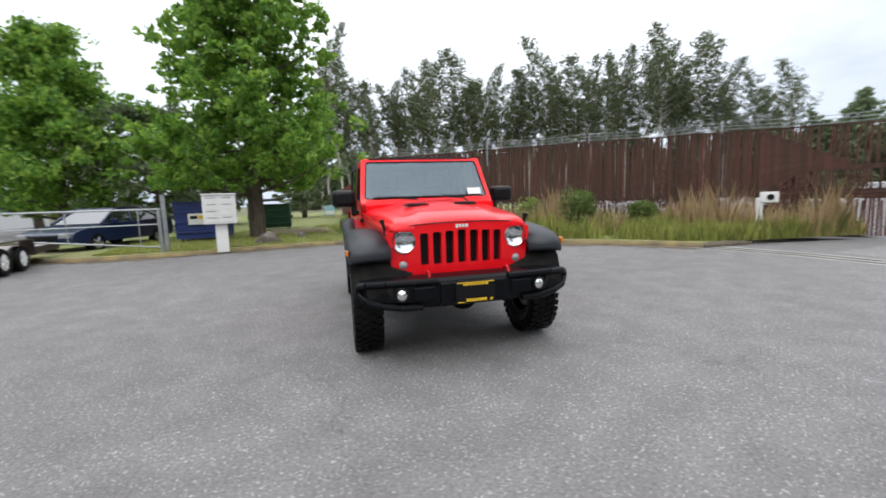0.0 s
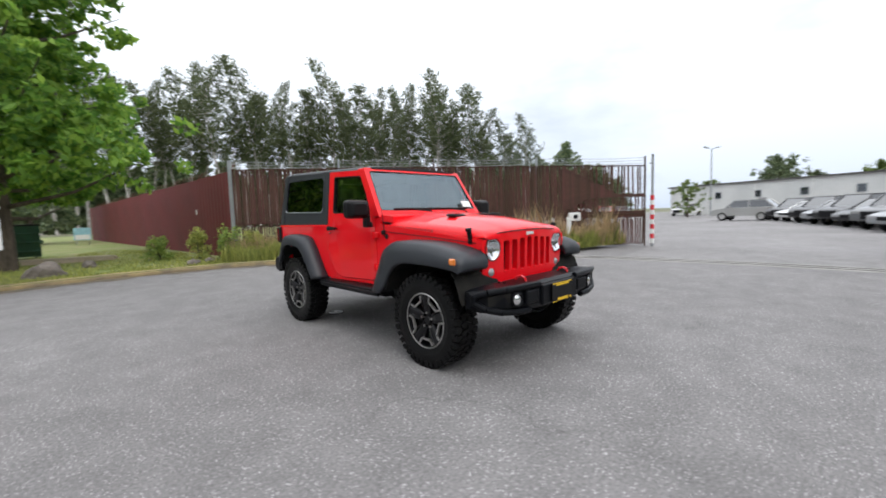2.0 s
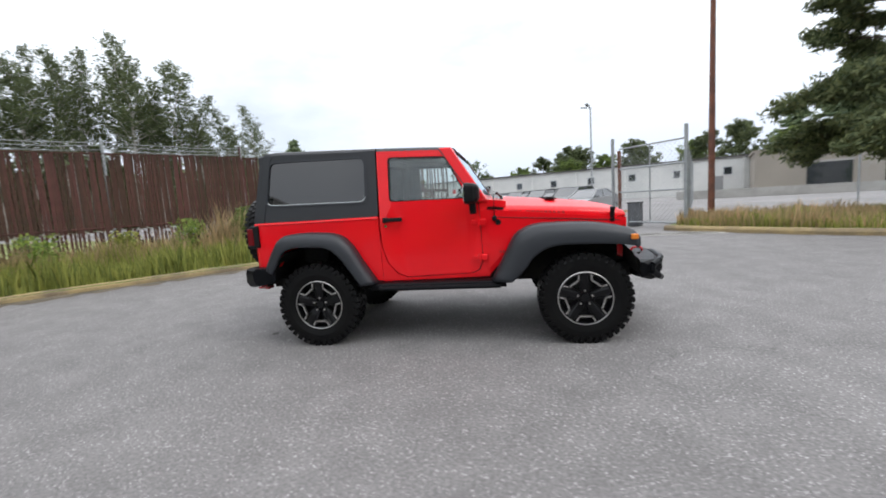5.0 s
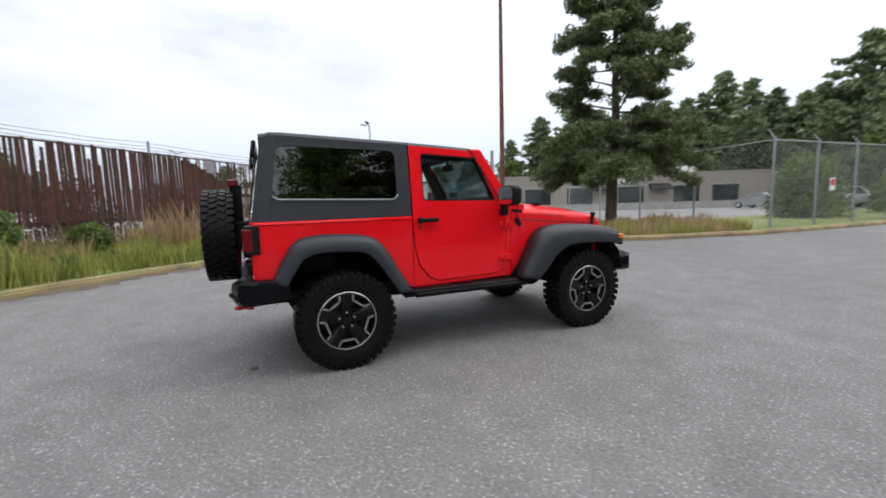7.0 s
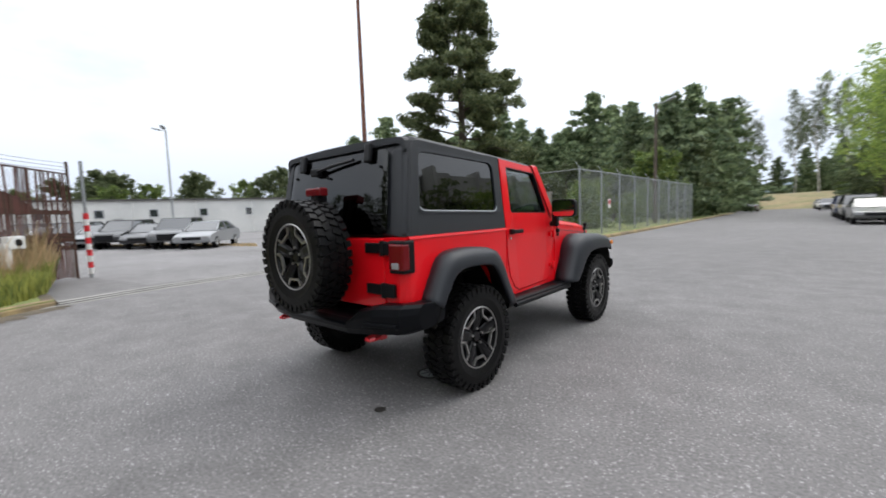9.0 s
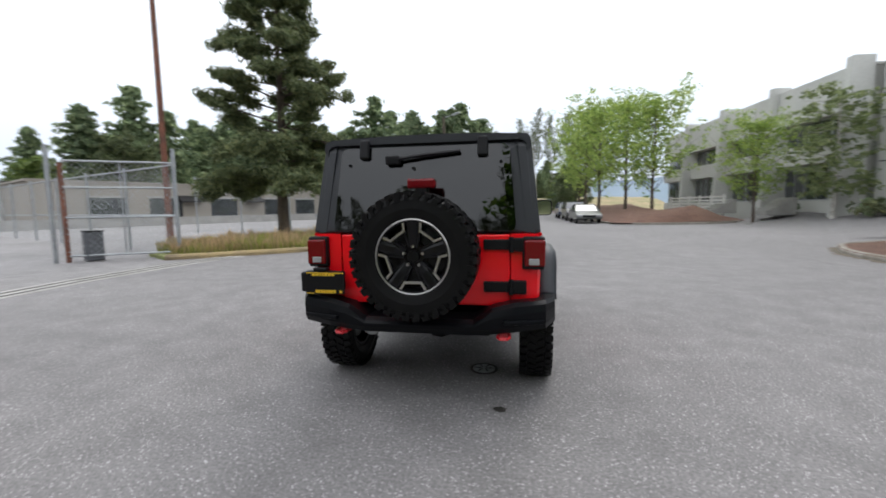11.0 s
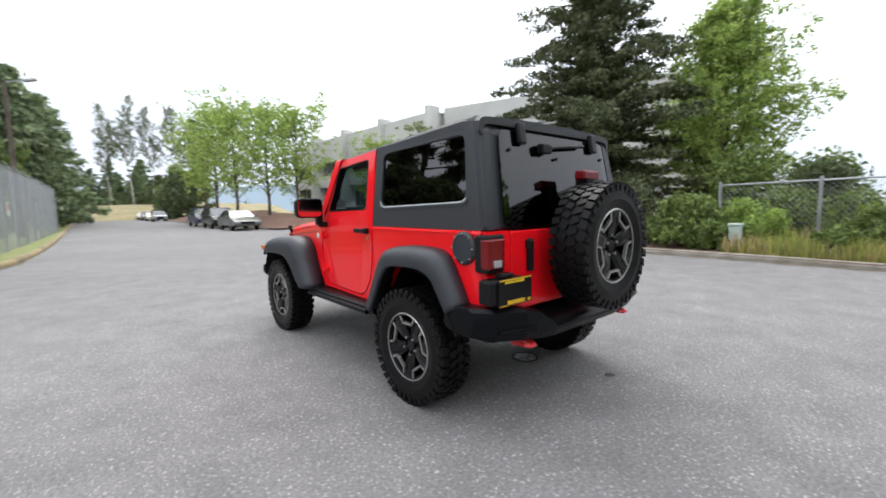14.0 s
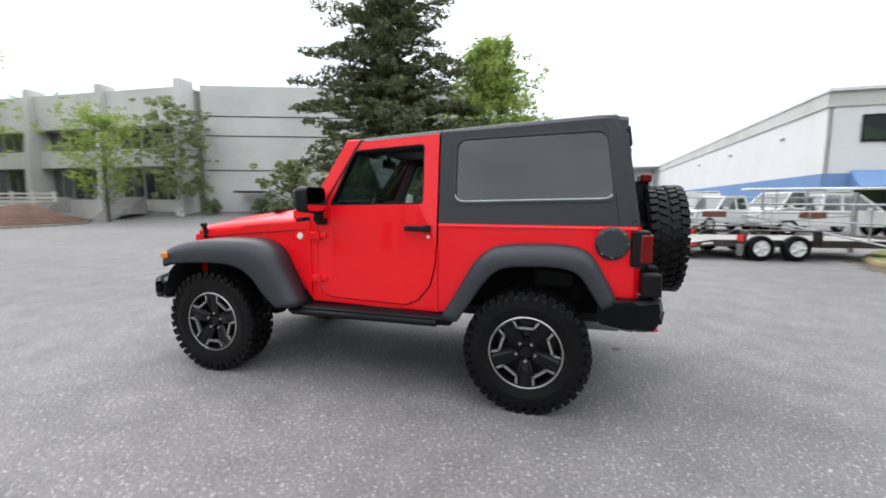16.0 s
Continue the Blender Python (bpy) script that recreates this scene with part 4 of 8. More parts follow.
def chain_fence(name, label, a, b, h, step, mesh=None, rails=(1.0,), net=True, pitch=0.12, arms=True, wire=0.0028):
    p0, rz, length = along(a, b, 0)
    t = thing(name, label, "fence", p0.x, p0.y, 0.05, rz)
    bm = bmesh.new()
    rod(bm, (0, 0, 0), (0, 0, h + 0.1), 0.042, 0.042, 10)
    post = part("post", bm, M_STEEL, t)
    n = max(1, round(length / step))
    for i in range(1, n + 1):
        share(post, "post", t, pose(length * i / n, 0, 0))
    for u in rails:
        bm = bmesh.new()
        rod(bm, (0, 0, h * u), (length, 0, h * u), 0.024, 0.024, 8)
        part("rail", bm, M_STEEL, t)
    if arms:
        bm = bmesh.new()
        for i in range(n + 1):
            rod(bm, (length * i / n, 0, h + 0.05), (length * i / n, 0.18, h + 0.32), 0.014, 0.014, 6)
        part("arms", bm, M_STEEL, t)
    if net:
        bm = bmesh.new()
        chain_net(bm, length, 0.05, h, pitch, wire)
        part("wire_net", bm, M_STEEL, t)
    if mesh:
        bm = bmesh.new()
        k = int(length / 0.09)
        for i in range(k):
            x = (i + 0.5) * length / k
            box(bm, x - 0.026, x + 0.026, -0.008, 0.002, 0.08, h - 0.03)
        part("privacy_slats", bm, mesh, t, "grey-green privacy slats", kind="stuff")
    return t


chain_fence("chain_link_fence", "galvanised chain-link fence before green bushes", (4.75, -14.6), (4.25, -38), 3.1, 2.6, pitch=0.085, wire=0.0028)
chain_fence("chain_link_fence", "galvanised chain-link fence round the lot", (4.75, -14.6), (17.5, -16.5), 3.1, 3.2, pitch=0.2, arms=False)
chain_fence("chain_link_fence", "galvanised chain-link fence among shrubs", (-11.8, -0.6), (-10.6, 4.0), 1.75, 2.7, pitch=0.14, arms=False)


def pipe_gate(label, a, b, h, rails, slant=None):
    p0, rz, length = along(a, b, 0)
    t = thing("pipe_gate", label, "gate", p0.x, p0.y, 0.05, rz)
    for i, x in enumerate((0, length)):
        bm = bmesh.new()
        rod(bm, (x, 0, -0.05), (x, 0, h + 0.35), 0.055, 0.055, 10)
        part("gate_post", bm, M_STEEL, t)
    bm = bmesh.new()
    rod(bm, (0.25, 0.05, -0.05), (0.25, 0.05, h - 0.1), 0.06, 0.06, 10)
    part("gate_post", bm, M_RUST, t, "rusty inner post")
    for z in rails:
        bm = bmesh.new()
        rod(bm, (0.3, 0, z), (length, 0, z), 0.026, 0.026, 8)
        part("rail", bm, M_STEEL, t)
    bm = bmesh.new()
    rod(bm, (length * 0.55, 0, rails[0]), (length * 0.55, 0, rails[-1]), 0.022, 0.022, 8)
    part("stile", bm, M_STEEL, t)
    bm = bmesh.new()
    chain_net(bm, length, rails[0], rails[-1], 0.16, 0.0035)
    part("wire_net", bm, M_STEEL, t)
    return t


pipe_gate("tall galvanised pipe gate with one rusty post", (11.4, -4.35), (9.0, -5.85), 2.7, (0.12, 1.15, 1.95, 2.65))
chain_fence("chain_link_fence", "galvanised chain-link fence behind the verge", (9.0, -5.85), (30, -14.5), 2.6, 3.4, rails=(1.0, 0.45), pitch=0.22, arms=False)


def swing_gate():
    # long low tube gate beside the mailbox, standing open
    a, b = (-5.75, 8.45), (-11.6, 6.75)
    p0, rz, length = along(a, b, 0)
    t = thing("swing_gate", "open galvanised tube gate with sloping brace", "gate", p0.x, p0.y, 0.1, rz)
    for x, y, h, r in ((0, 0, 1.62, 0.06), (0.12, 0.14, 1.2, 0.045)):
        bm = bmesh.new()
        rod(bm, (x, y, -0.1), (x, y, h), r, r, 10)
        part("gate_post", bm, M_STEEL, t)
    for z0, z1, r in ((1.22, 1.25, 0.024), (0.14, 0.92, 0.022), (0.80, 0.84, 0.018)):
        bm = bmesh.new()
        rod(bm, (0.08, 0, z0), (length, 0, z1), r, r, 8)
        part("rail", bm, M_STEEL, t)
    for k in range(4):
        x = length * (k + 0.4) / 4
        bm = bmesh.new()
        rod(bm, (x, 0.004, 0.14 + 0.78 * x / length), (x, 0.004, 1.22 + 0.03 * x / length), 0.016, 0.016, 8)
        part("bar", bm, M_STEEL, t)


swing_gate()


def yard_gate():
    # closed tube gate behind the trailer, with two red plates on its rail
    p0, rz, length = along((-11.0, 3.47), (-10.85, 9.2), 0)
    t = thing("yard_gate", "closed galvanised tube gate with two dull red plates", "gate", p0.x, p0.y, 0.05, rz)
    for x in (0, length):
        bm = bmesh.new()
        rod(bm, (x, 0, -0.05), (x, 0, 1.62), 0.07, 0.07, 10)
        part("gate_post", bm, M_STEEL, t)
    for z0, z1 in ((1.48, 1.48), (1.04, 1.04), (0.40, 0.98), (1.0, 0.45)):
        bm = bmesh.new()
        rod(bm, (0.07, 0, z0), (length - 0.07, 0, z1), 0.018, 0.018, 8)
        part("rail", bm, M_STEEL, t)
    for k in range(1, 3):
        bm = bmesh.new()
        rod(bm, (length * k / 3, 0.04, 0.42), (length * k / 3, 0.04, 1.46), 0.014, 0.014, 8)
        part("bar", bm, M_STEEL, t)
    for x in (2.35, 4.8):
        for y in (-0.045, 0.075):
            part("warning_plate", bx(x - 0.3, x + 0.3, y, y + 0.012, 0.90, 1.07, 0.004), M_RUST, t, "dull red warning plate")


yard_gate()


def striped_post():
    t = thing("striped_pole", "grey pole with a red and white striped sleeve", "pole", 11.55, 1.45, 0)
    bm = bmesh.new()
    rod(bm, (0, 0, -0.05), (0, 0, 3.05), 0.04, 0.04, 10)
    part("pole", bm, M_STEEL, t)
    for i in range(10):
        bm = bmesh.new()
        rod(bm, (0, 0, 0.1 + i * 0.16), (0, 0, 0.255 + i * 0.16), 0.062, 0.062, 12)
        part("stripe", bm, M_HOOK if i % 2 else M_WHITE, t)
    bm = bmesh.new()
    box(bm, -0.25, 0.05, -0.015, 0.015, 2.72, 2.76)
    part("arm", bm, M_STEEL, t)


striped_post()


def lamp_pole(label, x, y, h, r, material, arms, heads=True, name="light_pole"):
    t = thing(name, label, "light pole", x, y, 0)
    bm = bmesh.new()
    rod(bm, (0, 0, -0.1), (0, 0, h), r, r * 0.62, 12)
    part("pole", bm, material, t)
    for dx, dy in arms:
        bm = bmesh.new()
        rod(bm, (0, 0, h - 0.1), (dx * 0.8, dy * 0.8, h + 0.08), 0.035, 0.03, 8)
        arm = part("arm", bm, M_STEEL, t)
        if heads:
            bm = bmesh.new()
            box(bm, -0.32, 0.32, -0.16, 0.16, -0.07, 0.07, 0.03, pose(dx, dy, h + 0.12, 0, -14, math.degrees(math.atan2(dy, dx))))
            part("lamp_head", bm, M_STEEL, arm)
    return t


lamp_pole("tall rusty red steel light pole", 10.6, -7.25, 10.1, 0.105, M_RUST, ((0.5, 0.2), (-0.5, -0.2)))
lamp_pole("grey lot light pole with two flood lamps", 39.7, -9.0, 9.6, 0.10, M_STEEL, ((0.7, 0.5), (-0.6, 0.4)))
lamp_pole("tall wooden street light pole beside the road", 5.5, -31.0, 9.0, 0.15, M_BARK, ((-1.1, 0.3),), name="street_lamp")
lamp_pole("grey lot light pole with twin lamps", 62, 12, 9.0, 0.10, M_STEEL, ((0.7, -0.5), (-0.7, 0.5)))

# ---- small things by the fence ----
def pbox():
    t = thing("keypad_post", "white gate keypad box on a short post", "keypad", 9.05, 3.1, 0.08, -45)
    part("post", bx(-0.07, 0.07, -0.05, 0.05, -0.05, 0.98, 0.01), M_WHITE, t)
    b = part("box", bx(0.0, 0.36, -0.08, 0.08, 0.86, 1.12, 0.02), M_WHITE, t)
    bm = bmesh.new()
    lathe(bm, [(0.0, -0.095), (0.07, -0.095), (0.075, -0.08)], 16, 'Y')
    bmesh.ops.translate(bm, vec=(0.2, 0, 0.99), verts=bm.verts)
    part("keypad", bm, M_BLACK, b)


pbox()


def mailbox():
    t = thing("mailbox_cluster", "pale grey cluster mailbox on a square pedestal", "mailbox", -4.2, 8.05, 0.1, 10)
    bm = bmesh.new()
    loft(bm, [[(-0.15 + k, -0.12 + k, z), (0.15 - k, -0.12 + k, z), (0.15 - k, 0.12 - k, z), (-0.15 + k, 0.12 - k, z)] for k, z in ((0, -0.05), (0, 0.70), (0.02, 0.76))])
    part("pedestal", bm, M_WHITE, t)
    body = part("cabinet", bx(-0.41, 0.41, -0.24, 0.24, 0.75, 1.55, 0.012), M_WHITE, t)
    part("roof", bx(-0.43, 0.43, -0.28, 0.26, 1.552, 1.59, 0.012), M_WHITE, t)
    bm = bmesh.new()
    box(bm, -0.175, 0.175, -0.253, -0.242, 0, 0.155, 0.004)
    d = part("mailbox_door", bm, M_WHITE, body)
    d.matrix_local = pose(-0.19, 0, 0.80)
    bm = bmesh.new()
    box(bm, -0.12, 0.12, -0.262, -0.255, 0, 0.012)
    slot = part("slot", bm, M_SHAD, body)
    slot.matrix_local = pose(-0.19, 0, 0.92)
    for i in range(1, 8):
        m = pose(-0.19 + 0.38 * (i % 2), 0, 0.80 + 0.182 * (i // 2))
        share(d, "mailbox_door", body, m)
        if i != 3:
            share(slot, "slot", body, m @ pose(0, 0, 0.12))


mailbox()


def dumpster(label, x, y, rz, material, w, d, h, seed):
    t = thing("dumpster", label, "dumpster", x, y, 0.1, rz)
    bm = bmesh.new()
    sec = [(-d / 2, 0.1), (d / 2, 0.1), (d / 2 + 0.06, h * 0.92), (-d / 2 - 0.06, h)]
    loft(bm, [[(-w / 2, y, z) for y, z in sec], [(w / 2, y, z) for y, z in sec]])
    body = part("body", bm, material, t)
    for i in range(3):
        zz = h * (0.22 + 0.26 * i)
        part("rib", bx(-w / 2 + 0.02, w / 2 - 0.02, -d / 2 - 0.075, -d / 2 - 0.01, zz, zz + 0.05, 0.01), material, body)
    part("lid", bx(-w / 2 - 0.03, w / 2 + 0.03, -d / 2 - 0.1, d / 2 + 0.1, h * 0.985, h * 1.03, 0.01), M_BLACK if material is M_DUMPG else material, t)
    bm = bmesh.new()
    for xx in (-w / 2 - 0.05, w / 2 + 0.05):
        box(bm, xx - 0.04, xx + 0.04, -0.3, 0.3, 0.55, 0.68)
    part("fork_sleeve", bm, material, t)
    for xx in (-w / 2 + 0.15, w / 2 - 0.15):
        bm = bmesh.new()
        rod(bm, (xx - 0.03, -d / 2 + 0.2, 0.05), (xx + 0.03, -d / 2 + 0.2, 0.05), 0.07, 0.07, 10)
        part("caster", bm, M_BLACK, t)
    if material is M_DUMPB:
        lab = part("sign", bx(-0.36, 0.28, -d / 2 - 0.1, -d / 2 - 0.09, 0.62, 1.02), M_WHITE, t, "white company sign with a dark wordmark")
        part("wordmark", bx(-0.30, -0.06, -d / 2 - 0.104, -d / 2 - 0.1, 0.82, 0.94), M_BLACK, lab)
        part("wordmark", bx(-0.03, 0.20, -d / 2 - 0.104, -d / 2 - 0.1, 0.82, 0.94), M_YEL, lab)
    return t


dumpster("dark blue steel dumpster with a white sign", -5.95, 12.9, 2, M_DUMPB, 1.65, 1.5, 1.42, 1)
dumpster("dark green steel dumpster under the tree", -4.35, 18.1, 3, M_DUMPG, 1.95, 1.3, 1.25, 2)


def boulder(x, y, s, seed, label):
    rnd = random.Random(seed)
    bm = bmesh.new()
    bmesh.ops.create_icosphere(bm, subdivisions=3, radius=1)
    for v in bm.verts:
        k = 1 + 0.35 * noise.noise(v.co * 1.3 + Vector((seed * 7, 0, 0))) + 0.1 * noise.noise(v.co * 4)
        v.co = Vector((v.co.x * s * k, v.co.y * s * 0.8 * k, max(-0.2 * s, v.co.z * s * 0.78 * k)))
    solo("boulder", bm, M_ROCK, label, "rock", m=pose(x, y, 0.1 + s * 0.18, 0, 0, rnd.uniform(0, 90)), group="rocks in the grass bed")


boulder(-3.2, 9.45, 0.36, 1, "brown boulder at the edge of the grass bed")
boulder(-2.35, 11.4, 0.22, 2, "dark stone in the grass")
boulder(0.25, 9.6, 0.14, 3, "pale small stone in the grass")
boulder(-0.25, 9.3, 0.17, 4, "grey small stone in the grass")
boulder(0.75, 9.9, 0.2, 5, "dark stone before the red fence")


def planks():
    t = thing("plank_stack", "flat stack of weathered timber boards on the grass", "timber", -2.7, 13.8, 0.12, -14)
    bm = bmesh.new()
    box(bm, -1.1, 1.1, -0.07, 0.07, 0, 0.04, 0.004)
    p = part("board", bm, M_WOOD, t)
    for i in range(1, 14):
        share(p, "board", t, pose(0.08 * math.sin(i * 2.3), (i % 4) * 0.16, 0.042 * (i // 4), 0, 0, math.sin(i * 3) * 2))


planks()


def lawn_sign():
    t = thing("lawn_sign", "small pale blue and white board sign on the lawn", "sign", -1.62, 30.0, 0.05, 10)
    for x in (-0.3, 0.3):
        bm = bmesh.new()
        rod(bm, (x, 0, -0.05), (x, 0, 0.5), 0.02, 0.02, 6)
        part("leg", bm, M_STEEL, t)
    part("board", bx(-0.42, 0.42, -0.03, 0.0, 0.35, 1.1, 0.01), mat("pale_blue_board", (0.30, 0.55, 0.62), 0.6, var=0.4), t)
    part("lower_panel", bx(-0.36, 0.36, -0.036, -0.03, 0.4, 0.68), M_WHITE, t)


lawn_sign()


def hydrant():
    t = thing("fire_hydrant", "yellow fire hydrant among the weeds", "hydrant", -10.4, 3.15, 0.1)
    ym = mat("yellow_hydrant_paint", (0.66, 0.47, 0.03), 0.5, var=0.4, scale=6)
    bm = bmesh.new()
    lathe(bm, [(0.0, 0.0), (0.16, 0.0), (0.16, 0.04), (0.11, 0.05), (0.105, 0.46), (0.13, 0.48), (0.13, 0.52), (0.105, 0.55), (0.07, 0.62), (0.03, 0.65), (0.03, 0.69), (0.0, 0.69)], 18, 'Z')
    part("barrel", bm, ym, t)
    for a, b, r in (((-0.2, 0, 0.4), (0.2, 0, 0.4), 0.055), ((0, -0.22, 0.36), (0, 0, 0.36), 0.07)):
        bm = bmesh.new()
        rod(bm, a, b, r, r, 10)
        part("outlet", bm, ym, t)


hydrant()


def utility_box():
    t = thing("utility_cabinet", "pale green utility pedestal in the weeds", "utility box", -9.75, 0.35, 0.1, 10)
    gm = mat("pale_green_steel", (0.42, 0.50, 0.46), 0.6, var=0.3)
    part("body", bx(-0.16, 0.16, -0.14, 0.14, -0.05, 0.62, 0.02), gm, t)
    part("cap", bx(-0.18, 0.18, -0.16, 0.16, 0.62, 0.68, 0.02), gm, t)


utility_box()


def lot_cabinet():
    t = thing("gate_operator", "grey gate motor cabinet beside the gate post", "cabinet", 10.9, -4.95, 0.02, -30)
    part("body", bx(-0.22, 0.22, -0.2, 0.2, 0, 0.78, 0.02), mat("grey_cabinet_steel", (0.09, 0.095, 0.105), 0.6, var=0.4), t)
    part("lid", bx(-0.24, 0.24, -0.22, 0.22, 0.78, 0.82, 0.01), M_BLACK, t)


lot_cabinet()
bm = bmesh.new()
box(bm, -0.18, 0.18, -0.006, 0.006, -0.24, 0.24, 0.0)
ws = thing("warning_sign", "white notice with a red panel on the fence", "sign", 4.65, -18.2, 1.6, 90)
part("board", bm, M_WHITE, ws)
part("red_panel", bx(-0.14, 0.14, 0.007, 0.011, -0.05, 0.18), M_HOOK, ws)

# ---- the red off-road car: nose towards -y, on the origin ----
def half_w(y):
    """Half width of the body sides: they spread slightly towards the tail."""
    if y < -0.40:
        return 0.73 + (0.61 - 0.73) * min(1, (-0.40 - y) / 1.22)
    return 0.73 + 0.062 * (y + 0.40) / 2.2


def side_x(y, z):
    """The body side with tumblehome above the belt line and a slight tuck below the sill."""
    w = half_w(y)
    if z > 1.19:
        return w - 0.005 - (0.112 - 0.007 * max(0, min(1, (y - 0.2) / 1.4))) * (z - 1.19)
    return w - 0.05 * max(0, 0.95 - z) ** 2 * 2


def side_plate(name, material, parent, sgn, outer, holes=(), thick=0.035, proud=0.0, label=""):
    bm = bmesh.new()
    plate(bm, outer, list(holes), lambda y, z, d: (sgn * (side_x(y, z) + proud - d), y, z), thick)
    return part(name, bm, material, parent, label)


def wheel_meshes():
    """Tyre with tread blocks, rim with five framed pockets; the wheel's axis is x, its outer face towards +x."""
    bm = bmesh.new()
    w = 0.119
    prof = [(0.222, -0.085), (0.238, -0.100), (0.29, -w), (0.345, -w + 0.004), (0.370, -w + 0.016), (0.379, -0.085), (0.381, 0), (0.379, 0.085), (0.370, w - 0.016), (0.345, w - 0.004), (0.29, w), (0.238, 0.106), (0.222, 0.09)]
    lathe(bm, prof, 60, 'X')
    me_t = part("tyre", bm, M_TYRE, smooth=False)
    ty = bmesh.new()
    rnd = random.Random(5)
    n = 38
    for i in range(n):
        a = 360 * i / n
        for k, (x0, x1, da, tw, ln) in enumerate(((-0.117, -0.067, 0, 10, 0.022), (-0.060, -0.005, 4, -24, 0.019), (0.005, 0.060, 0, 24, 0.019), (0.067, 0.117, 4, -10, 0.022))):
            xc = (x0 + x1) / 2
            m = pose(0, 0, 0, a + da) @ pose(xc, 0, 0.379, 0, 0, tw)
            box(ty, -(x1 - x0) / 2, (x1 - x0) / 2, -ln, ln, -0.012, 0.0155, 0.0, m)
        for sx in (-1, 1):
            m = pose(0, 0, 0, a + (6 if sx > 0 else 0)) @ pose(sx * (w - 0.009), 0, 0.358, 0, 0, 0)
            box(ty, -0.010, 0.010, -0.019 if i % 2 else -0.012, 0.019 if i % 2 else 0.012, -0.020, 0.018, 0.0, m)
    me_k = part("tread", ty, M_TYRE)
    # barrel and dark dish
    bm = bmesh.new()
    lathe(bm, [(0.226, 0.093), (0.222, 0.100), (0.214, 0.098), (0.205, 0.072), (0.20, 0.03), (0.198, -0.09), (0.222, -0.095)], 48, 'X')
    lathe(bm, [(0.0, 0.075), (0.034, 0.075), (0.038, 0.068), (0.04, 0.05), (0.085, 0.046), (0.09, 0.03), (0.2, 0.012)], 40, 'X')
    me_r = part("rim", bm, M_RIMB)
    # spokes: raised ribs between the pockets
    bm = bmesh.new()
    for i in range(5):
        m0 = pose(0, 0, 0, 72 * i + 36)
        for off, half in ((0.0, 0.034), (-0.062, 0.010), (0.062, 0.010)):
            rings = []
            for r, x in ((0.055, 0.062), (0.12, 0.078), (0.19, 0.086), (0.212, 0.09)):
                c = off * (0.35 + 0.65 * (r - 0.05) / 0.16)
                rings.append([m0 @ Vector((x, c - half, r)), m0 @ Vector((x + 0.007, c - half * 0.5, r)), m0 @ Vector((x + 0.007, c + half * 0.5, r)), m0 @ Vector((x, c + half, r)), m0 @ Vector((x - 0.05, c + half, r)), m0 @ Vector((x - 0.05, c - half, r))])
            loft(bm, rings)
    me_s = part("spoke", bm, M_RIMB)
    # machined silver edge: ring and five brackets
    bm = bmesh.new()
    lathe(bm, [(0.2335, 0.088), (0.2325, 0.103), (0.228, 0.106), (0.2225, 0.104), (0.2215, 0.09)], 60, 'X')
    for i in range(5):
        m0 = pose(0, 0, 0, 72 * i)
        pts = [(-0.084, 0.208), (-0.052, 0.158), (0.052, 0.158), (0.084, 0.208)]
        wd = 0.0085
        for (a0, a1), (b0, b1) in zip(pts, pts[1:]):
            dx, dz = b0 - a0, b1 - a1
            ln = math.hypot(dx, dz)
            nx, nz = -dz / ln * wd, dx / ln * wd
            ex, ez = dx / ln * wd * 0.7, dz / ln * wd * 0.7
            rings = []
            for px, pz in ((a0 - ex, a1 - ez), (b0 + ex, b1 + ez)):
                rings.append([m0 @ Vector((h, px + s * nx, pz + s * nz)) for h, s in ((0.078, -1), (0.098, -0.8), (0.098, 0.8), (0.078, 1))])
            loft(bm, rings)
    me_b = part("rim_edge", bm, M_SILV)
    bm = bmesh.new()
    rod(bm, (0.05, 0, 0.062), (0.082, 0, 0.062), 0.011, 0.009, 8)
    me_n = part("lug_nut", bm, M_SILV)
    # brake disc and red caliper behind
    bm = bmesh.new()
    lathe(bm, [(0.0, -0.02), (0.15, -0.02), (0.15, -0.04), (0.0, -0.04)], 30, 'X')
    me_d = part("brake_disc", bm, M_STEEL)
    return [me_t, me_k, me_r, me_s, me_b, me_n, me_d]


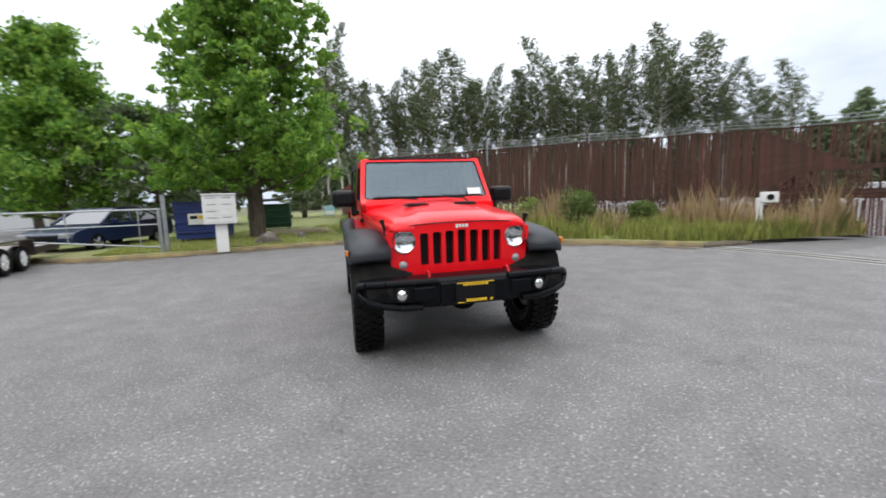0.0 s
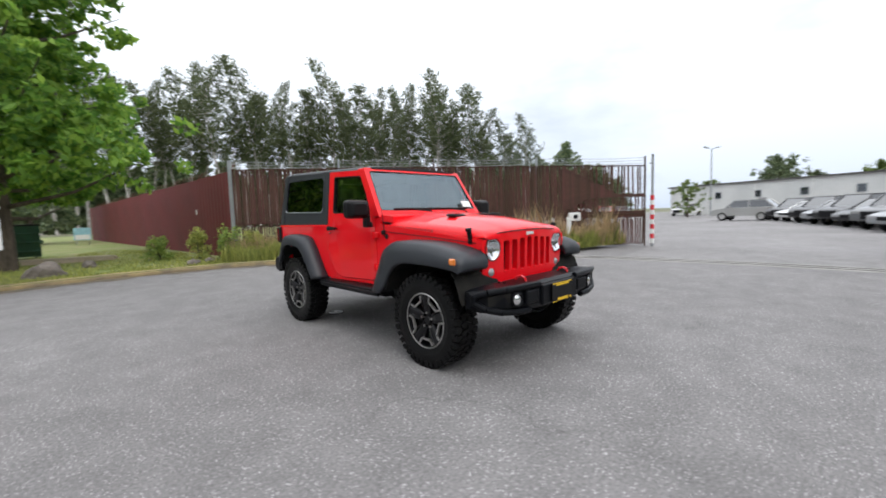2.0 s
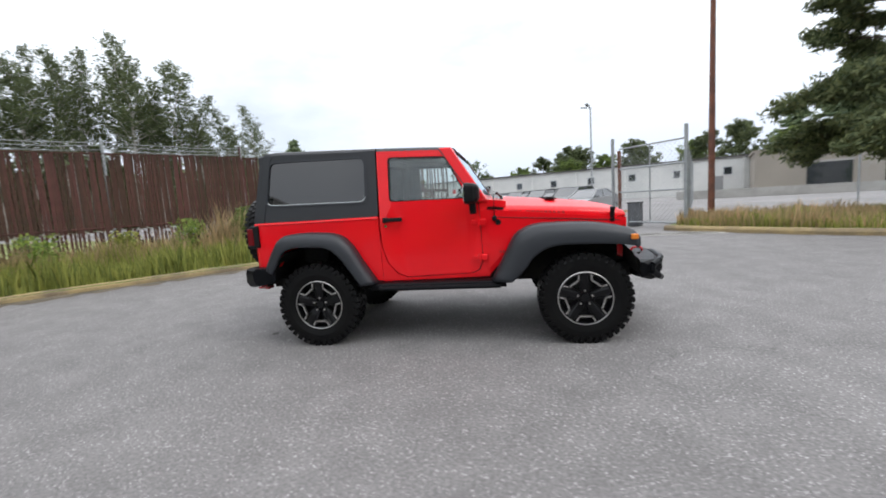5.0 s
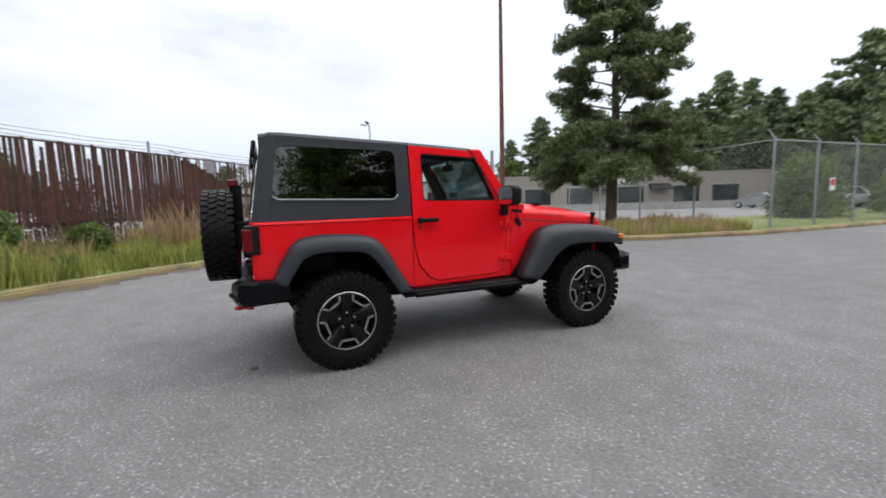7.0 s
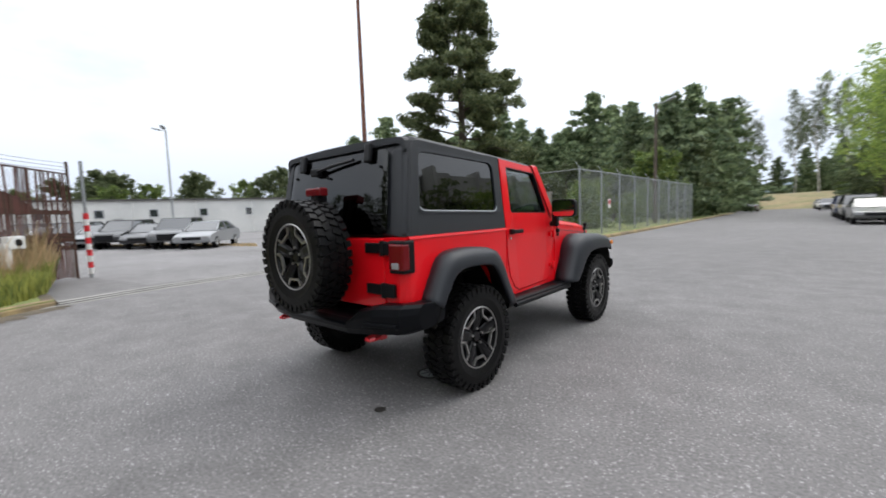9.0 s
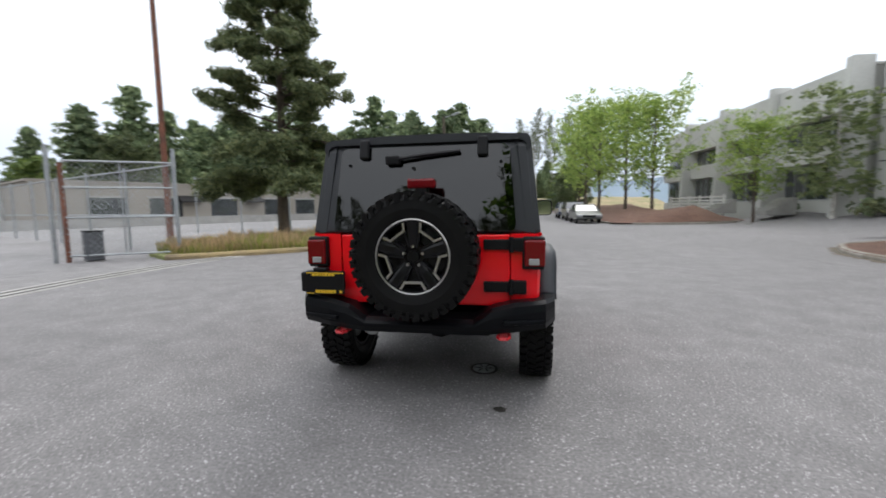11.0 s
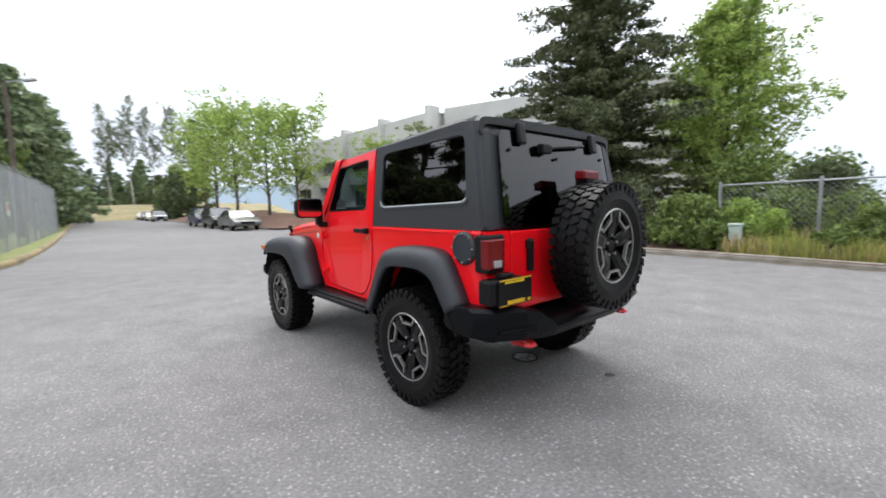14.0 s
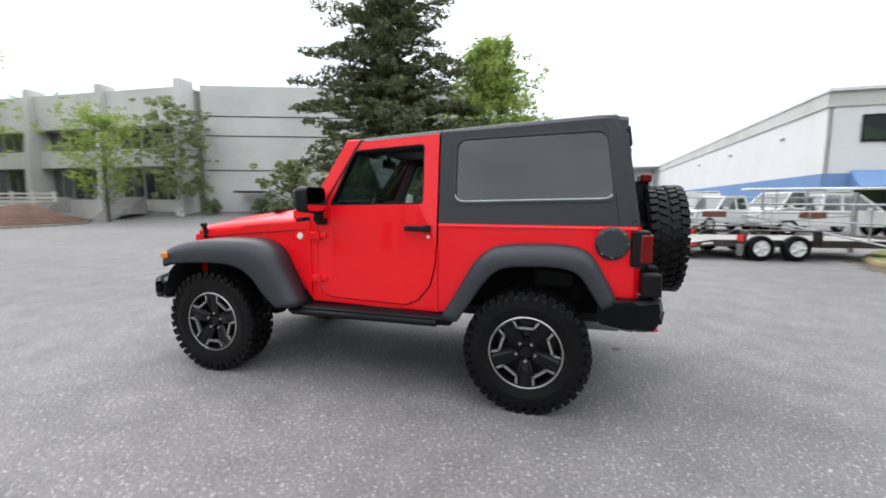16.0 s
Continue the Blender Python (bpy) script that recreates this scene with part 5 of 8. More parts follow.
def off_road_car():
    car = thing("off_road_car", "bright red two-door off-road car with a charcoal hardtop", "car")

    # ---- wheels ----
    src = wheel_meshes()
    labels = {"tyre": "chunky black mud-terrain tyre", "rim": "gloss black rim", "rim_edge": "machined silver rim edge"}
    spots = [("wheel", 0.782, -1.212, 0.393, 0, 36), ("wheel", 0.782, 1.212, 0.393, 0, 0), ("wheel", -0.782, -1.212, 0.393, 180, 36), ("wheel", -0.782, 1.212, 0.393, 180, 36), ("spare_wheel", -0.016, 2.105, 1.067, 90, 36)]
    for k, (nm, x, y, z, rz, spin) in enumerate(spots):
        w = new(nm)
        w.empty_display_size = 0.1
        w.parent = car
        w.matrix_local = pose(x, y, z, 0, 0, rz) @ pose(0, 0, 0, spin)
        for o in src:
            if k == 4 and o.name.startswith("brake"):
                continue
            c = new(o.name.split(".")[0], o.data)
            c.parent = w
            if o.name.startswith("lug_nut"):
                c.matrix_local = pose(0, 0, 0, 36)
                for i in range(1, 5):
                    share(o, "lug_nut", w, pose(0, 0, 0, 36 + 72 * i))
            if o.name.startswith("tread"):
                tagged(c, kind="stuff")
            if o.name.split(".")[0] in labels:
                tagged(c, labels[o.name.split(".")[0]])
    for o in src:
        bpy.data.objects.remove(o)

    # ---- hood, nose and grille ----
    bm = bmesh.new()
    rings = []
    for y, zc, ze, w in ((-1.632, 1.106, 1.062, 0.545), (-1.615, 1.122, 1.076, 0.575), (-1.55, 1.150, 1.095, 0.592), (-1.40, 1.185, 1.118, 0.612), (-1.15, 1.222, 1.142, 0.640), (-0.85, 1.256, 1.166, 0.668), (-0.55, 1.286, 1.19, 0.700)):
        b = 0.014
        dr = 0.075 if y > -1.5 else (0.03 if y > -1.6 else 0.006)
        sec = [(-w, ze - dr), (-w - 0.002, ze - min(dr * 0.5, 0.012)), (-w + 0.018, ze + 0.018), (-w + 0.07, ze + 0.038), (-0.36, zc - 0.012), (-0.31, zc + b * 0.4), (-0.15, zc + b), (0, zc + b + 0.004)]
        rings.append([(x, y, z) for x, z in sec] + [(-x, y, z) for x, z in sec[-2::-1]])
    vr = loft(bm, rings, closed=False)
    bm.faces.new([v for v in vr[0]])
    hood = part("hood", bm, M_RED, car, smooth=True)
    for sgn in (-1, 1):
        bm = bmesh.new()
        box(bm, -0.11, 0.11, -0.05, 0.05, -0.004, 0.012, 0.004, pose(sgn * 0.24, -0.98, 1.252, 4.5, 0, sgn * -14))
        for i in range(3):
            box(bm, -0.095, 0.095, -0.006, 0.006, 0.008, 0.018, 0, pose(sgn * 0.24, -0.98, 1.252, 4.5, 0, sgn * -14) @ pose(0, -0.03 + 0.03 * i, 0))
        part("hood_vent", bm, M_BLACK, hood)
        bm = bmesh.new()
        box(bm, -0.012, 0.012, -0.018, 0.018, -0.05, 0.035, 0.006)
        box(bm, -0.016, 0.02, -0.022, 0.022, 0.02, 0.05, 0.006)
        box(bm, -0.014, 0.016, -0.02, 0.02, -0.085, -0.05, 0.006)
        l = part("hood_latch", bm, M_BLACK, car)
        l.matrix_local = pose(sgn * 0.622, -1.50, 1.105, 0, sgn * 12, 0) @ Matrix.Diagonal((sgn, 1, 1, 1))
        # faded decal on the hood's side: plain bars
        bm = bmesh.new()
        for i in range(13):
            if i in (3,):
                continue
            y0 = -0.62 - i * 0.038
            xw = 0.6935 + (y0 + 0.62) * 0.105
            box(bm, xw, xw + 0.004, y0 - 0.012, y0 + 0.012, 1.138 + (y0 + 0.62) * 0.078, 1.174 + (y0 + 0.62) * 0.078)
        if sgn < 0:
            bmesh.ops.scale(bm, vec=(-1, 1, 1), verts=bm.verts)
        part("hood_decal", bm, M_DECAL, hood, "faded lettering as plain bars", kind="stuff")
    # sides of the engine bay
    for sgn in (-1, 1):
        bm = bmesh.new()
        rings = []
        for y in (-1.62, -1.3, -0.9, -0.6, -0.405):
            w = half_w(y) - (0.006 if y < -0.5 else 0)
            top = 1.052 + (y + 1.62) * 0.116
            low = 0.93 if y < -0.8 else (0.80 if y < -0.5 else 0.60)
            rings.append([(sgn * (w - 0.01), y, low), (sgn * w, y, low + 0.06), (sgn * w, y, top), (sgn * (w - 0.05), y, top + 0.004), (sgn * (w - 0.06), y, low)])
        loft(bm, rings)
        part("side_panel", bm, M_RED, car)
    for sgn in (-1, 1):
        bm = bmesh.new()
        tube(bm, [(sgn * (half_w(y) - 0.004), y, z) for y, z in ((-1.56, 1.03), (-1.40, 1.043), (-1.15, 1.067), (-0.85, 1.091), (-0.55, 1.115), (-0.42, 1.124))], 0.0035, 5)
        part("panel_seam", bm, M_BLACK, car)
    # grille plate, slightly bowed
    def gy(x, z):
        return -1.652 + 0.05 * (abs(x) / 0.6) ** 2.2 + 0.03 * (1.1 - z)
    outer = rounded([(-0.605, 0.90), (-0.575, 1.045), (-0.40, 1.102), (0.0, 1.112), (0.40, 1.102), (0.575, 1.045), (0.605, 0.90), (0.565, 0.70), (0.40, 0.665), (0.0, 0.662), (-0.40, 0.665), (-0.565, 0.70)], 0.05, 3)
    holes = []
    for i in range(-3, 4):
        c = i * 0.104
        top = 1.052 - 0.006 * abs(i)
        holes.append(rounded([(c - 0.035, top), (c + 0.035, top), (c + 0.033, 0.775), (c - 0.033, 0.775)], 0.018, 3))
    for sgn in (-1, 1):
        holes.append([(sgn * 0.475 + 0.094 * math.cos(a * math.pi / 12), 0.975 + 0.094 * math.sin(a * math.pi / 12)) for a in range(24)])
        holes.append([(sgn * 0.487 + 0.036 * math.cos(a * math.pi / 8), 0.782 + 0.036 * math.sin(a * math.pi / 8)) for a in range(16)])
    bm = bmesh.new()
    plate(bm, outer, holes, lambda x, z, d: (x, gy(x, z) + d, z), 0.05)
    grille = part("grille", bm, M_RED, car, "red grille panel with seven slots")
    bm = bmesh.new()
    seam = [(x, gy(x, z) - 0.001, z + 0.006) for x, z in ((-0.606, 0.93), (-0.60, 1.0), (-0.575, 1.045), (-0.50, 1.076), (-0.40, 1.098), (-0.2, 1.108), (0, 1.110), (0.2, 1.108), (0.40, 1.098), (0.50, 1.076), (0.575, 1.045), (0.60, 1.0), (0.606, 0.93))]
    tube(bm, seam, 0.005, 6)
    part("hood_seam", bm, M_BLACK, car)
    part("radiator", bx(-0.55, 0.55, -1.575, -1.54, 0.66, 1.04), M_BLACK, car)
    part("nose_core", bx(-0.58, 0.58, -1.54, -0.55, 0.52, 1.03), M_SHAD, car)
    bm = bmesh.new()
    for i in range(4):
        box(bm, -0.052 + 0.027 * i, -0.031 + 0.027 * i, gy(0, 1.085) - 0.008, gy(0, 1.085) + 0.01, 1.070 if i else 1.066, 1.096, 0.003)
    part("badge", bm, M_WHITE, grille, "small pale maker's badge as plain shapes")
    for sgn in (-1, 1):
        hl = new("headlight")
        hl.parent = car
        hl.matrix_local = pose(sgn * 0.475, gy(0.475, 0.975), 0.975)
        tagged(hl, "round clear headlight with a chrome bowl")
        bm = bmesh.new()
        lathe(bm, [(0.094, -0.004), (0.088, 0.0), (0.074, 0.014), (0.045, 0.026), (0.02, 0.03), (0.0, 0.03)], 28, 'Y')
        part("bowl", bm, M_BOWL, hl, smooth=True)
        bm = bmesh.new()
        lathe(bm, [(0.0, 0.004), (0.012, 0.004), (0.016, 0.01), (0.017, 0.03)], 14, 'Y')
        part("bulb_shield", bm, M_STEEL, hl)
        bm = bmesh.new()
        lathe(bm, [(0.091, 0.0), (0.092, -0.007), (0.097, -0.008), (0.099, 0.002)], 28, 'Y')
        part("bezel", bm, M_BLACK, hl)
        bm = bmesh.new()
        lathe(bm, [(0.094, -0.002), (0.075, -0.016), (0.04, -0.024), (0.0, -0.026)], 28, 'Y')
        part("lens", bm, M_LENS, hl, smooth=True)
        bm = bmesh.new()
        lathe(bm, [(0.0355, 0.0), (0.026, -0.012), (0.0, -0.016)], 18, 'Y')
        ts = part("turn_signal", bm, M_WLENS, car, "small round pale turn signal", smooth=True)
        ts.matrix_local = pose(sgn * 0.487, gy(0.487, 0.78) + 0.004, 0.782)

    # ---- windscreen frame, cowl, wipers ----
    def ws(u, v, d):
        # u across, v from the cowl (0) up to the roof (1)
        y = -0.485 + 0.345 * v + 0.065 * (abs(u) / 0.7) ** 2
        return (u, y + d, 1.272 + 0.535 * v + 0.0 * d)
    outer = rounded([(-0.738, -0.02), (-0.688, 0.945), (0.688, 0.945), (0.738, -0.02)], 0.03, 3)
    hole = rounded([(-0.69, 0.10), (-0.642, 0.885), (0.642, 0.885), (0.69, 0.10)], 0.045, 3)
    bm = bmesh.new()
    plate(bm, outer, [hole], ws, 0.10)
    wf = part("windscreen_frame", bm, M_RED, car)
    bm = bmesh.new()
    plate(bm, outer, [hole], lambda u, v, d: ws(u * 0.985, v, 0.103 + d), 0.012)
    part("windscreen_trim", bm, M_INT, wf, "dark inner trim")
    bm = bmesh.new()
    plate(bm, hole, [[(u * 0.982, 0.49 + (v - 0.49) * 0.968) for u, v in hole]], lambda u, v, d: ws(u, v, d + 0.003), 0.118)
    part("windscreen_seal", bm, M_BLACK, wf)
    bm = bmesh.new()
    plate(bm, hole, [], lambda u, v, d: ws(u, v, d + 0.012), 0.004)
    wsg = part("windscreen", bm, M_WSHIELD, car, "clear windscreen glass")
    wsg.visible_shadow = False
    bm = bmesh.new()
    box(bm, 0.46, 0.62, -0.008, -0.002, 0.15, 0.28)
    for v in bm.verts:
        v.co = Vector(ws(v.co.x, v.co.z, v.co.y))
    part("windscreen_sticker", bm, M_WHITE, wsg, "small white sticker")
    bm = bmesh.new()
    loft(bm, [[(-w, yy, z0), (0, yy, z0 + 0.012), (w, yy, z0), (w, yy, z0 - 0.06), (-w, yy, z0 - 0.06)] for yy, w, z0 in ((-0.575, 0.69, 1.262), (-0.47, 0.708, 1.276), (-0.40, 0.722, 1.28))])
    part("cowl", bm, M_RED, car)
    for x0 in (-0.10, 0.42):
        bm = bmesh.new()
        tube(bm, [(x0, -0.53, 1.275), (x0 - 0.05, -0.515, 1.312), (x0 - 0.3, -0.488, 1.335)], 0.009, 6)
        box(bm, -0.26, 0.24, -0.008, 0.008, -0.012, 0.012, 0, pose(x0 - 0.25, -0.492, 1.335, 30, 0, 0))
        part("wiper", bm, M_BLACK, car)
    bm = bmesh.new()
    rod(bm, (-0.725, -0.47, 1.135), (-0.745, -0.47, 1.36), 0.004, 0.003, 6)
    box(bm, -0.755, -0.715, -0.49, -0.45, 1.09, 1.135, 0.012)
    part("antenna", bm, M_BLACK, car)

    # ---- sides: cowl panel, doors, quarter panels, hardtop ----
    door_out = [(-0.335, 1.175), (-0.345, 0.74), (-0.31, 0.655), (-0.24, 0.625), (0.36, 0.612), (0.45, 0.65), (0.54, 0.76), (0.578, 0.90), (0.59, 1.06), (0.594, 1.79), (-0.085, 1.755), (-0.11, 1.735), (-0.31, 1.34)]
    door_win = rounded([(-0.245, 1.305), (-0.048, 1.70), (0.492, 1.728), (0.492, 1.318)], 0.035, 4)
    side_win = rounded([(0.715, 1.332), (0.715, 1.745), (1.655, 1.765), (1.705, 1.352)], 0.07, 5)
    for sgn in (-1, 1):
        side_plate("cowl_panel", M_RED, car, sgn, [(-0.405, 0.585), (-0.405, 1.20), (-0.42, 1.285), (-0.335, 1.29), (-0.341, 1.18), (-0.352, 0.74), (-0.315, 0.648), (-0.24, 0.617), (0.365, 0.603), (0.46, 0.645), (0.55, 0.755), (0.588, 0.90), (0.600, 1.06), (0.600, 0.575)], thick=0.04)
        door = side_plate("door", M_RED, car, sgn, door_out, [door_win], thick=0.05, proud=0.004)
        if sgn < 0:
            g = side_plate("door_window", M_GLASSC, door, sgn, door_win, thick=0.004, proud=-0.018, label="clear tinted door glass")
            g.visible_shadow = False
        side_plate("door_trim", M_INT, door, sgn, [(y + (0.13 - y) * 0.02, z + (1.2 - z) * 0.02) for y, z in door_out], [door_win], thick=0.012, proud=-0.050, label="dark inner door trim")
        # rubber edge round the door glass
        bm = bmesh.new()
        inner = [(y + (0.2 - y) * 0.035, z + (1.52 - z) * 0.045) for y, z in door_win]
        plate(bm, door_win, [inner], lambda y, z, d: (sgn * (side_x(y, z) + 0.002 - d), y, z), 0.058)
        part("window_seal", bm, M_BLACK, door)
        bm = bmesh.new()
        box(bm, -0.012, 0.012, -0.085, 0.085, -0.018, 0.018, 0.008)
        box(bm, -0.03, 0.0, -0.08, -0.05, -0.012, 0.012, 0.004)
        box(bm, -0.03, 0.004, 0.055, 0.10, -0.024, 0.024, 0.006)
        h = part("door_handle", bm, M_BLACK, door)
        h.matrix_local = pose(sgn * (side_x(0.46, 1.15) + 0.035), 0.455, 1.152) @ Matrix.Diagonal((sgn, 1, 1, 1))
        bm = bmesh.new()
        rod(bm, (sgn * (side_x(0.52, 1.09) - 0.01), 0.535, 1.095), (sgn * (side_x(0.52, 1.09) + 0.009), 0.535, 1.095), 0.012, 0.012, 12)
        part("door_lock", bm, M_CHROME, door)
        for z in (1.085, 0.765):
            bm = bmesh.new()
            box(bm, -0.012, 0.016, -0.075, 0.0, -0.028, 0.028, 0.007)
            box(bm, -0.012, 0.012, 0.0, 0.055, -0.02, 0.02, 0.006)
            rod(bm, (0.014, -0.004, -0.034), (0.014, -0.004, 0.034), 0.014, 0.014, 10)
            hg = part("door_hinge", bm, M_RED, door)
            hg.matrix_local = pose(sgn * (side_x(-0.30, z) + 0.006), -0.318, z) @ Matrix.Diagonal((sgn, 1, 1, 1))
        # mirror on its arm
        mi = new("wing_mirror")
        mi.parent = car
        tagged(mi, "black plastic wing mirror")
        bm = bmesh.new()
        sec = rounded([(-0.125, -0.09), (0.125, -0.09), (0.125, 0.09), (-0.125, 0.09)], 0.05, 4)
        rings = []
        for d, k in ((-0.075, 0.55), (-0.06, 0.8), (-0.03, 0.95), (0.02, 1.0), (0.045, 0.97)):
            rings.append([(sgn * (0.905 + u * k), -0.28 + d, 1.345 + v * k) for u, v in sec])
        loft(bm, rings)
        part("housing", bm, M_BLACK, mi, smooth=False)
        bm = bmesh.new()
        plate(bm, [(sgn * (0.905 + u * 0.9), 1.345 + v * 0.86) for u, v in sec], [], lambda a, b, d: (a, -0.232 + d, b), 0.003)
        part("mirror_glass", bm, M_CHROME, mi)
        bm = bmesh.new()
        box(bm, -0.03, 0.03, -0.03, 0.03, -0.05, 0.09, 0.012, pose(sgn * 0.80, -0.285, 1.235))
        box(bm, -0.055, 0.03, -0.028, 0.028, -0.03, 0.022, 0.01, pose(sgn * 0.775, -0.285, 1.195))
        part("arm", bm, M_BLACK, mi)
        # rear quarter with the wheel arch cut out
        arch = [(0.604, 0.585), (0.68, 0.585), (0.86, 0.80), (0.98, 0.93), (1.08, 0.96), (1.44, 0.96), (1.55, 0.88), (1.66, 0.72), (1.70, 0.70)]
        quarter = [(0.606, 1.186), *[(a, b) for a, b in arch], (1.79, 0.71), (1.815, 1.0), (1.83, 1.186)]
        side_plate("quarter_panel", M_RED, car, sgn, quarter, thick=0.045)
        # hardtop side with its window
        outer = rounded([(0.606, 1.192), (0.606, 1.80), (1.745, 1.822), (1.85, 1.192)], 0.02, 2)
        side_plate("hardtop_side", M_HARDTOP, car, sgn, outer, [side_win], thick=0.045, proud=0.0, label="charcoal hardtop side")
        g = side_plate("side_window", M_GLASSD, car, sgn, side_win, thick=0.004, proud=-0.008, label="dark privacy glass")
        bm = bmesh.new()
        grow = [(y + (y - 1.19) * 0.035, z + (z - 1.545) * 0.075) for y, z in side_win]
        plate(bm, grow, [[(y - (y - 1.19) * 0.012, z - (z - 1.545) * 0.022) for y, z in side_win]], lambda y, z, d: (sgn * (side_x(y, z) + 0.006 - d), y, z), 0.014)
        part("window_surround", bm, M_PLAST, car)
        # added pale tube: the bright reflection along the pane's lower edge
        bm = bmesh.new()
        low = sorted((p for p in side_win if p[1] < 1.39), key=lambda p: p[0])
        tube(bm, [(sgn * (side_x(y, z) + 0.004), y, z + 0.004) for y, z in low], 0.0055, 6)
        part("window_edge_glint", bm, M_LIP, car, "pale strip painted as the sky's glint on the side glass edge")
        # dark pillar behind the seam between door and hardtop
        side_plate("door_pillar", M_BLACK, car, sgn, [(0.565, 0.60), (0.645, 0.60), (0.645, 1.79), (0.565, 1.775)], thick=0.02, proud=-0.066)
        side_plate("belt_rail", M_RED, car, sgn, [(0.604, 1.172), (1.835, 1.172), (1.835, 1.19), (0.604, 1.19)], thick=0.02, proud=0.008)

    # ---- roof ----
    def roof(y0, y1, name, parent, label="", inset=0.0):
        bm = bmesh.new()
        rings = []
        k = 9
        for i in range(k):
            y = y0 + (y1 - y0) * i / (k - 1)
            zr = 1.772 + 0.093 * (max(0, y + 0.15) / 1.9) ** 0.72
            if y > 1.66:
                zr -= 0.022 * ((y - 1.66) / 0.1) ** 2
            xs = side_x(y, 1.79) + 0.004 - inset
            sec = [(-xs, 1.742 + 0.02 * (y + 0.16) / 1.9), (-xs + 0.004, zr - 0.028), (-xs + 0.022, zr - 0.008), (-xs + 0.06, zr + 0.004), (-0.40, zr + 0.016), (-0.2, zr + 0.021), (0, zr + 0.022)]
            up = [(x, y, z) for x, z in sec] + [(-x, y, z) for x, z in sec[-2::-1]]
            low = [(x * 0.96, y, min(z, zr) - 0.035) for x, _, z in reversed(up)]
            rings.append(up + low)
        loft(bm, rings)
        return part(name, bm, M_HARDTOP, parent, label, smooth=False)
    roof(-0.07, 0.597, "roof_panel", car, "charcoal removable front roof panel")
    roof(0.606, 1.765, "hardtop_roof", car, "charcoal hardtop roof")

    # ---- tail ----
    def rear(x, z, d):
        y = 1.868 - 0.165 * max(0, z - 1.19) - 0.02 * (abs(x) / 0.7) ** 3
        if z > 1.78:
            y -= 0.5 * (z - 1.78)
        return (x, y - d, z)
    def rw(z):
        return 0.79 - 0.105 * (z - 1.19)
    outer = rounded([(-rw(1.19), 1.192), (-rw(1.84) + 0.005, 1.858), (rw(1.84) - 0.005, 1.858), (rw(1.19), 1.192)], 0.035, 3)
    hole = rounded([(-0.615, 1.22), (-0.57, 1.765), (0.57, 1.765), (0.615, 1.22)], 0.05, 4)
    bm = bmesh.new()
    plate(bm, outer, [hole], rear, 0.06)
    part("hardtop_rear", bm, M_HARDTOP, car, "charcoal hardtop rear frame")
    # rounded corner posts
    for sgn in (-1, 1):
        bm = bmesh.new()
        rings = []
        for z in (1.192, 1.4, 1.6, 1.76, 1.815):
            c = rw(z)
            y = rear(c, z, 0)[1]
            rings.append([(sgn * (c + 0.002), y - 0.10, z), (sgn * (c + 0.001), y - 0.035, z), (sgn * (c - 0.012), y - 0.004, z), (sgn * (c - 0.04), y + 0.010, z), (sgn * (c - 0.09), y + 0.012, z), (sgn * (c - 0.09), y - 0.1, z)])
        loft(bm, rings)
        part("corner_post", bm, M_HARDTOP, car, smooth=False)
    bm = bmesh.new()
    plate(bm, rounded([(-0.632, 1.205), (-0.585, 1.78), (0.585, 1.78), (0.632, 1.205)], 0.05, 4), [], lambda x, z, d: rear(x, z, d - 0.022), 0.005)
    rwn = part("rear_window", bm, M_GLASSR, car, "dark privacy glass rear window")
    for sgn in (-1, 1):
        bm = bmesh.new()
        box(bm, -0.035, 0.035, 0.0, 0.034, -0.075, 0.06, 0.012)
        h = part("glass_hinge", bm, M_BLACK, rwn)
        h.matrix_local = Matrix.Translation(rear(sgn * 0.41, 1.77, -0.022)) @ pose(0, 0, 0, 9)
    bm = bmesh.new()
    tube(bm, [rear(0.18, 1.69, -0.06), rear(-0.02, 1.715, -0.055), rear(-0.26, 1.735, -0.045)], 0.013, 6)
    box(bm, -0.05, 0.05, -0.02, 0.03, -0.03, 0.03, 0.01, Matrix.Translation(rear(0.2, 1.685, -0.04)))
    part("rear_wiper", bm, M_BLACK, rwn)
    for x, z in ((0.52, 1.66), (-0.53, 1.66), (0.06, 1.63)):
        bm = bmesh.new()
        rod(bm, rear(x, z, -0.02), rear(x, z, -0.034), 0.012, 0.010, 8)
        part("bolt", bm, M_BLACK, rwn)
    # red tailgate between two corner panels
    for sgn in (-1, 1):
        bm = bmesh.new()
        rings = []
        for z in (0.70, 0.95, 1.186):
            w = side_x(1.8, z)
            rings.append([(sgn * w, 1.78, z), (sgn * (w - 0.001), 1.825, z), (sgn * (w - 0.02), 1.858, z), (sgn * (w - 0.06), 1.868, z), (sgn * (0.585 if sgn > 0 else 0.60), 1.868, z), (sgn * 0.585, 1.80, z)])
        loft(bm, rings)
        part("corner_panel", bm, M_RED, car)
    bm = bmesh.new()
    box(bm, -0.592, 0.577, 1.80, 1.872, 0.70, 1.182, 0.012)
    gate = part("tailgate", bm, M_RED, car)
    for z in (1.115, 0.835):
        bm = bmesh.new()
        box(bm, -0.66, -0.42, 1.868, 1.892, z - 0.035, z + 0.035, 0.006)
        box(bm, -0.70, -0.60, 1.868, 1.900, z - 0.045, z + 0.045, 0.008)
        rod(bm, (-0.60, 1.896, z - 0.05), (-0.60, 1.896, z + 0.05), 0.016, 0.016, 8)
        part("gate_hinge", bm, M_BLACK, gate)
    bm = bmesh.new()
    box(bm, 0.405, 0.445, 1.872, 1.91, 0.93, 1.12, 0.012)
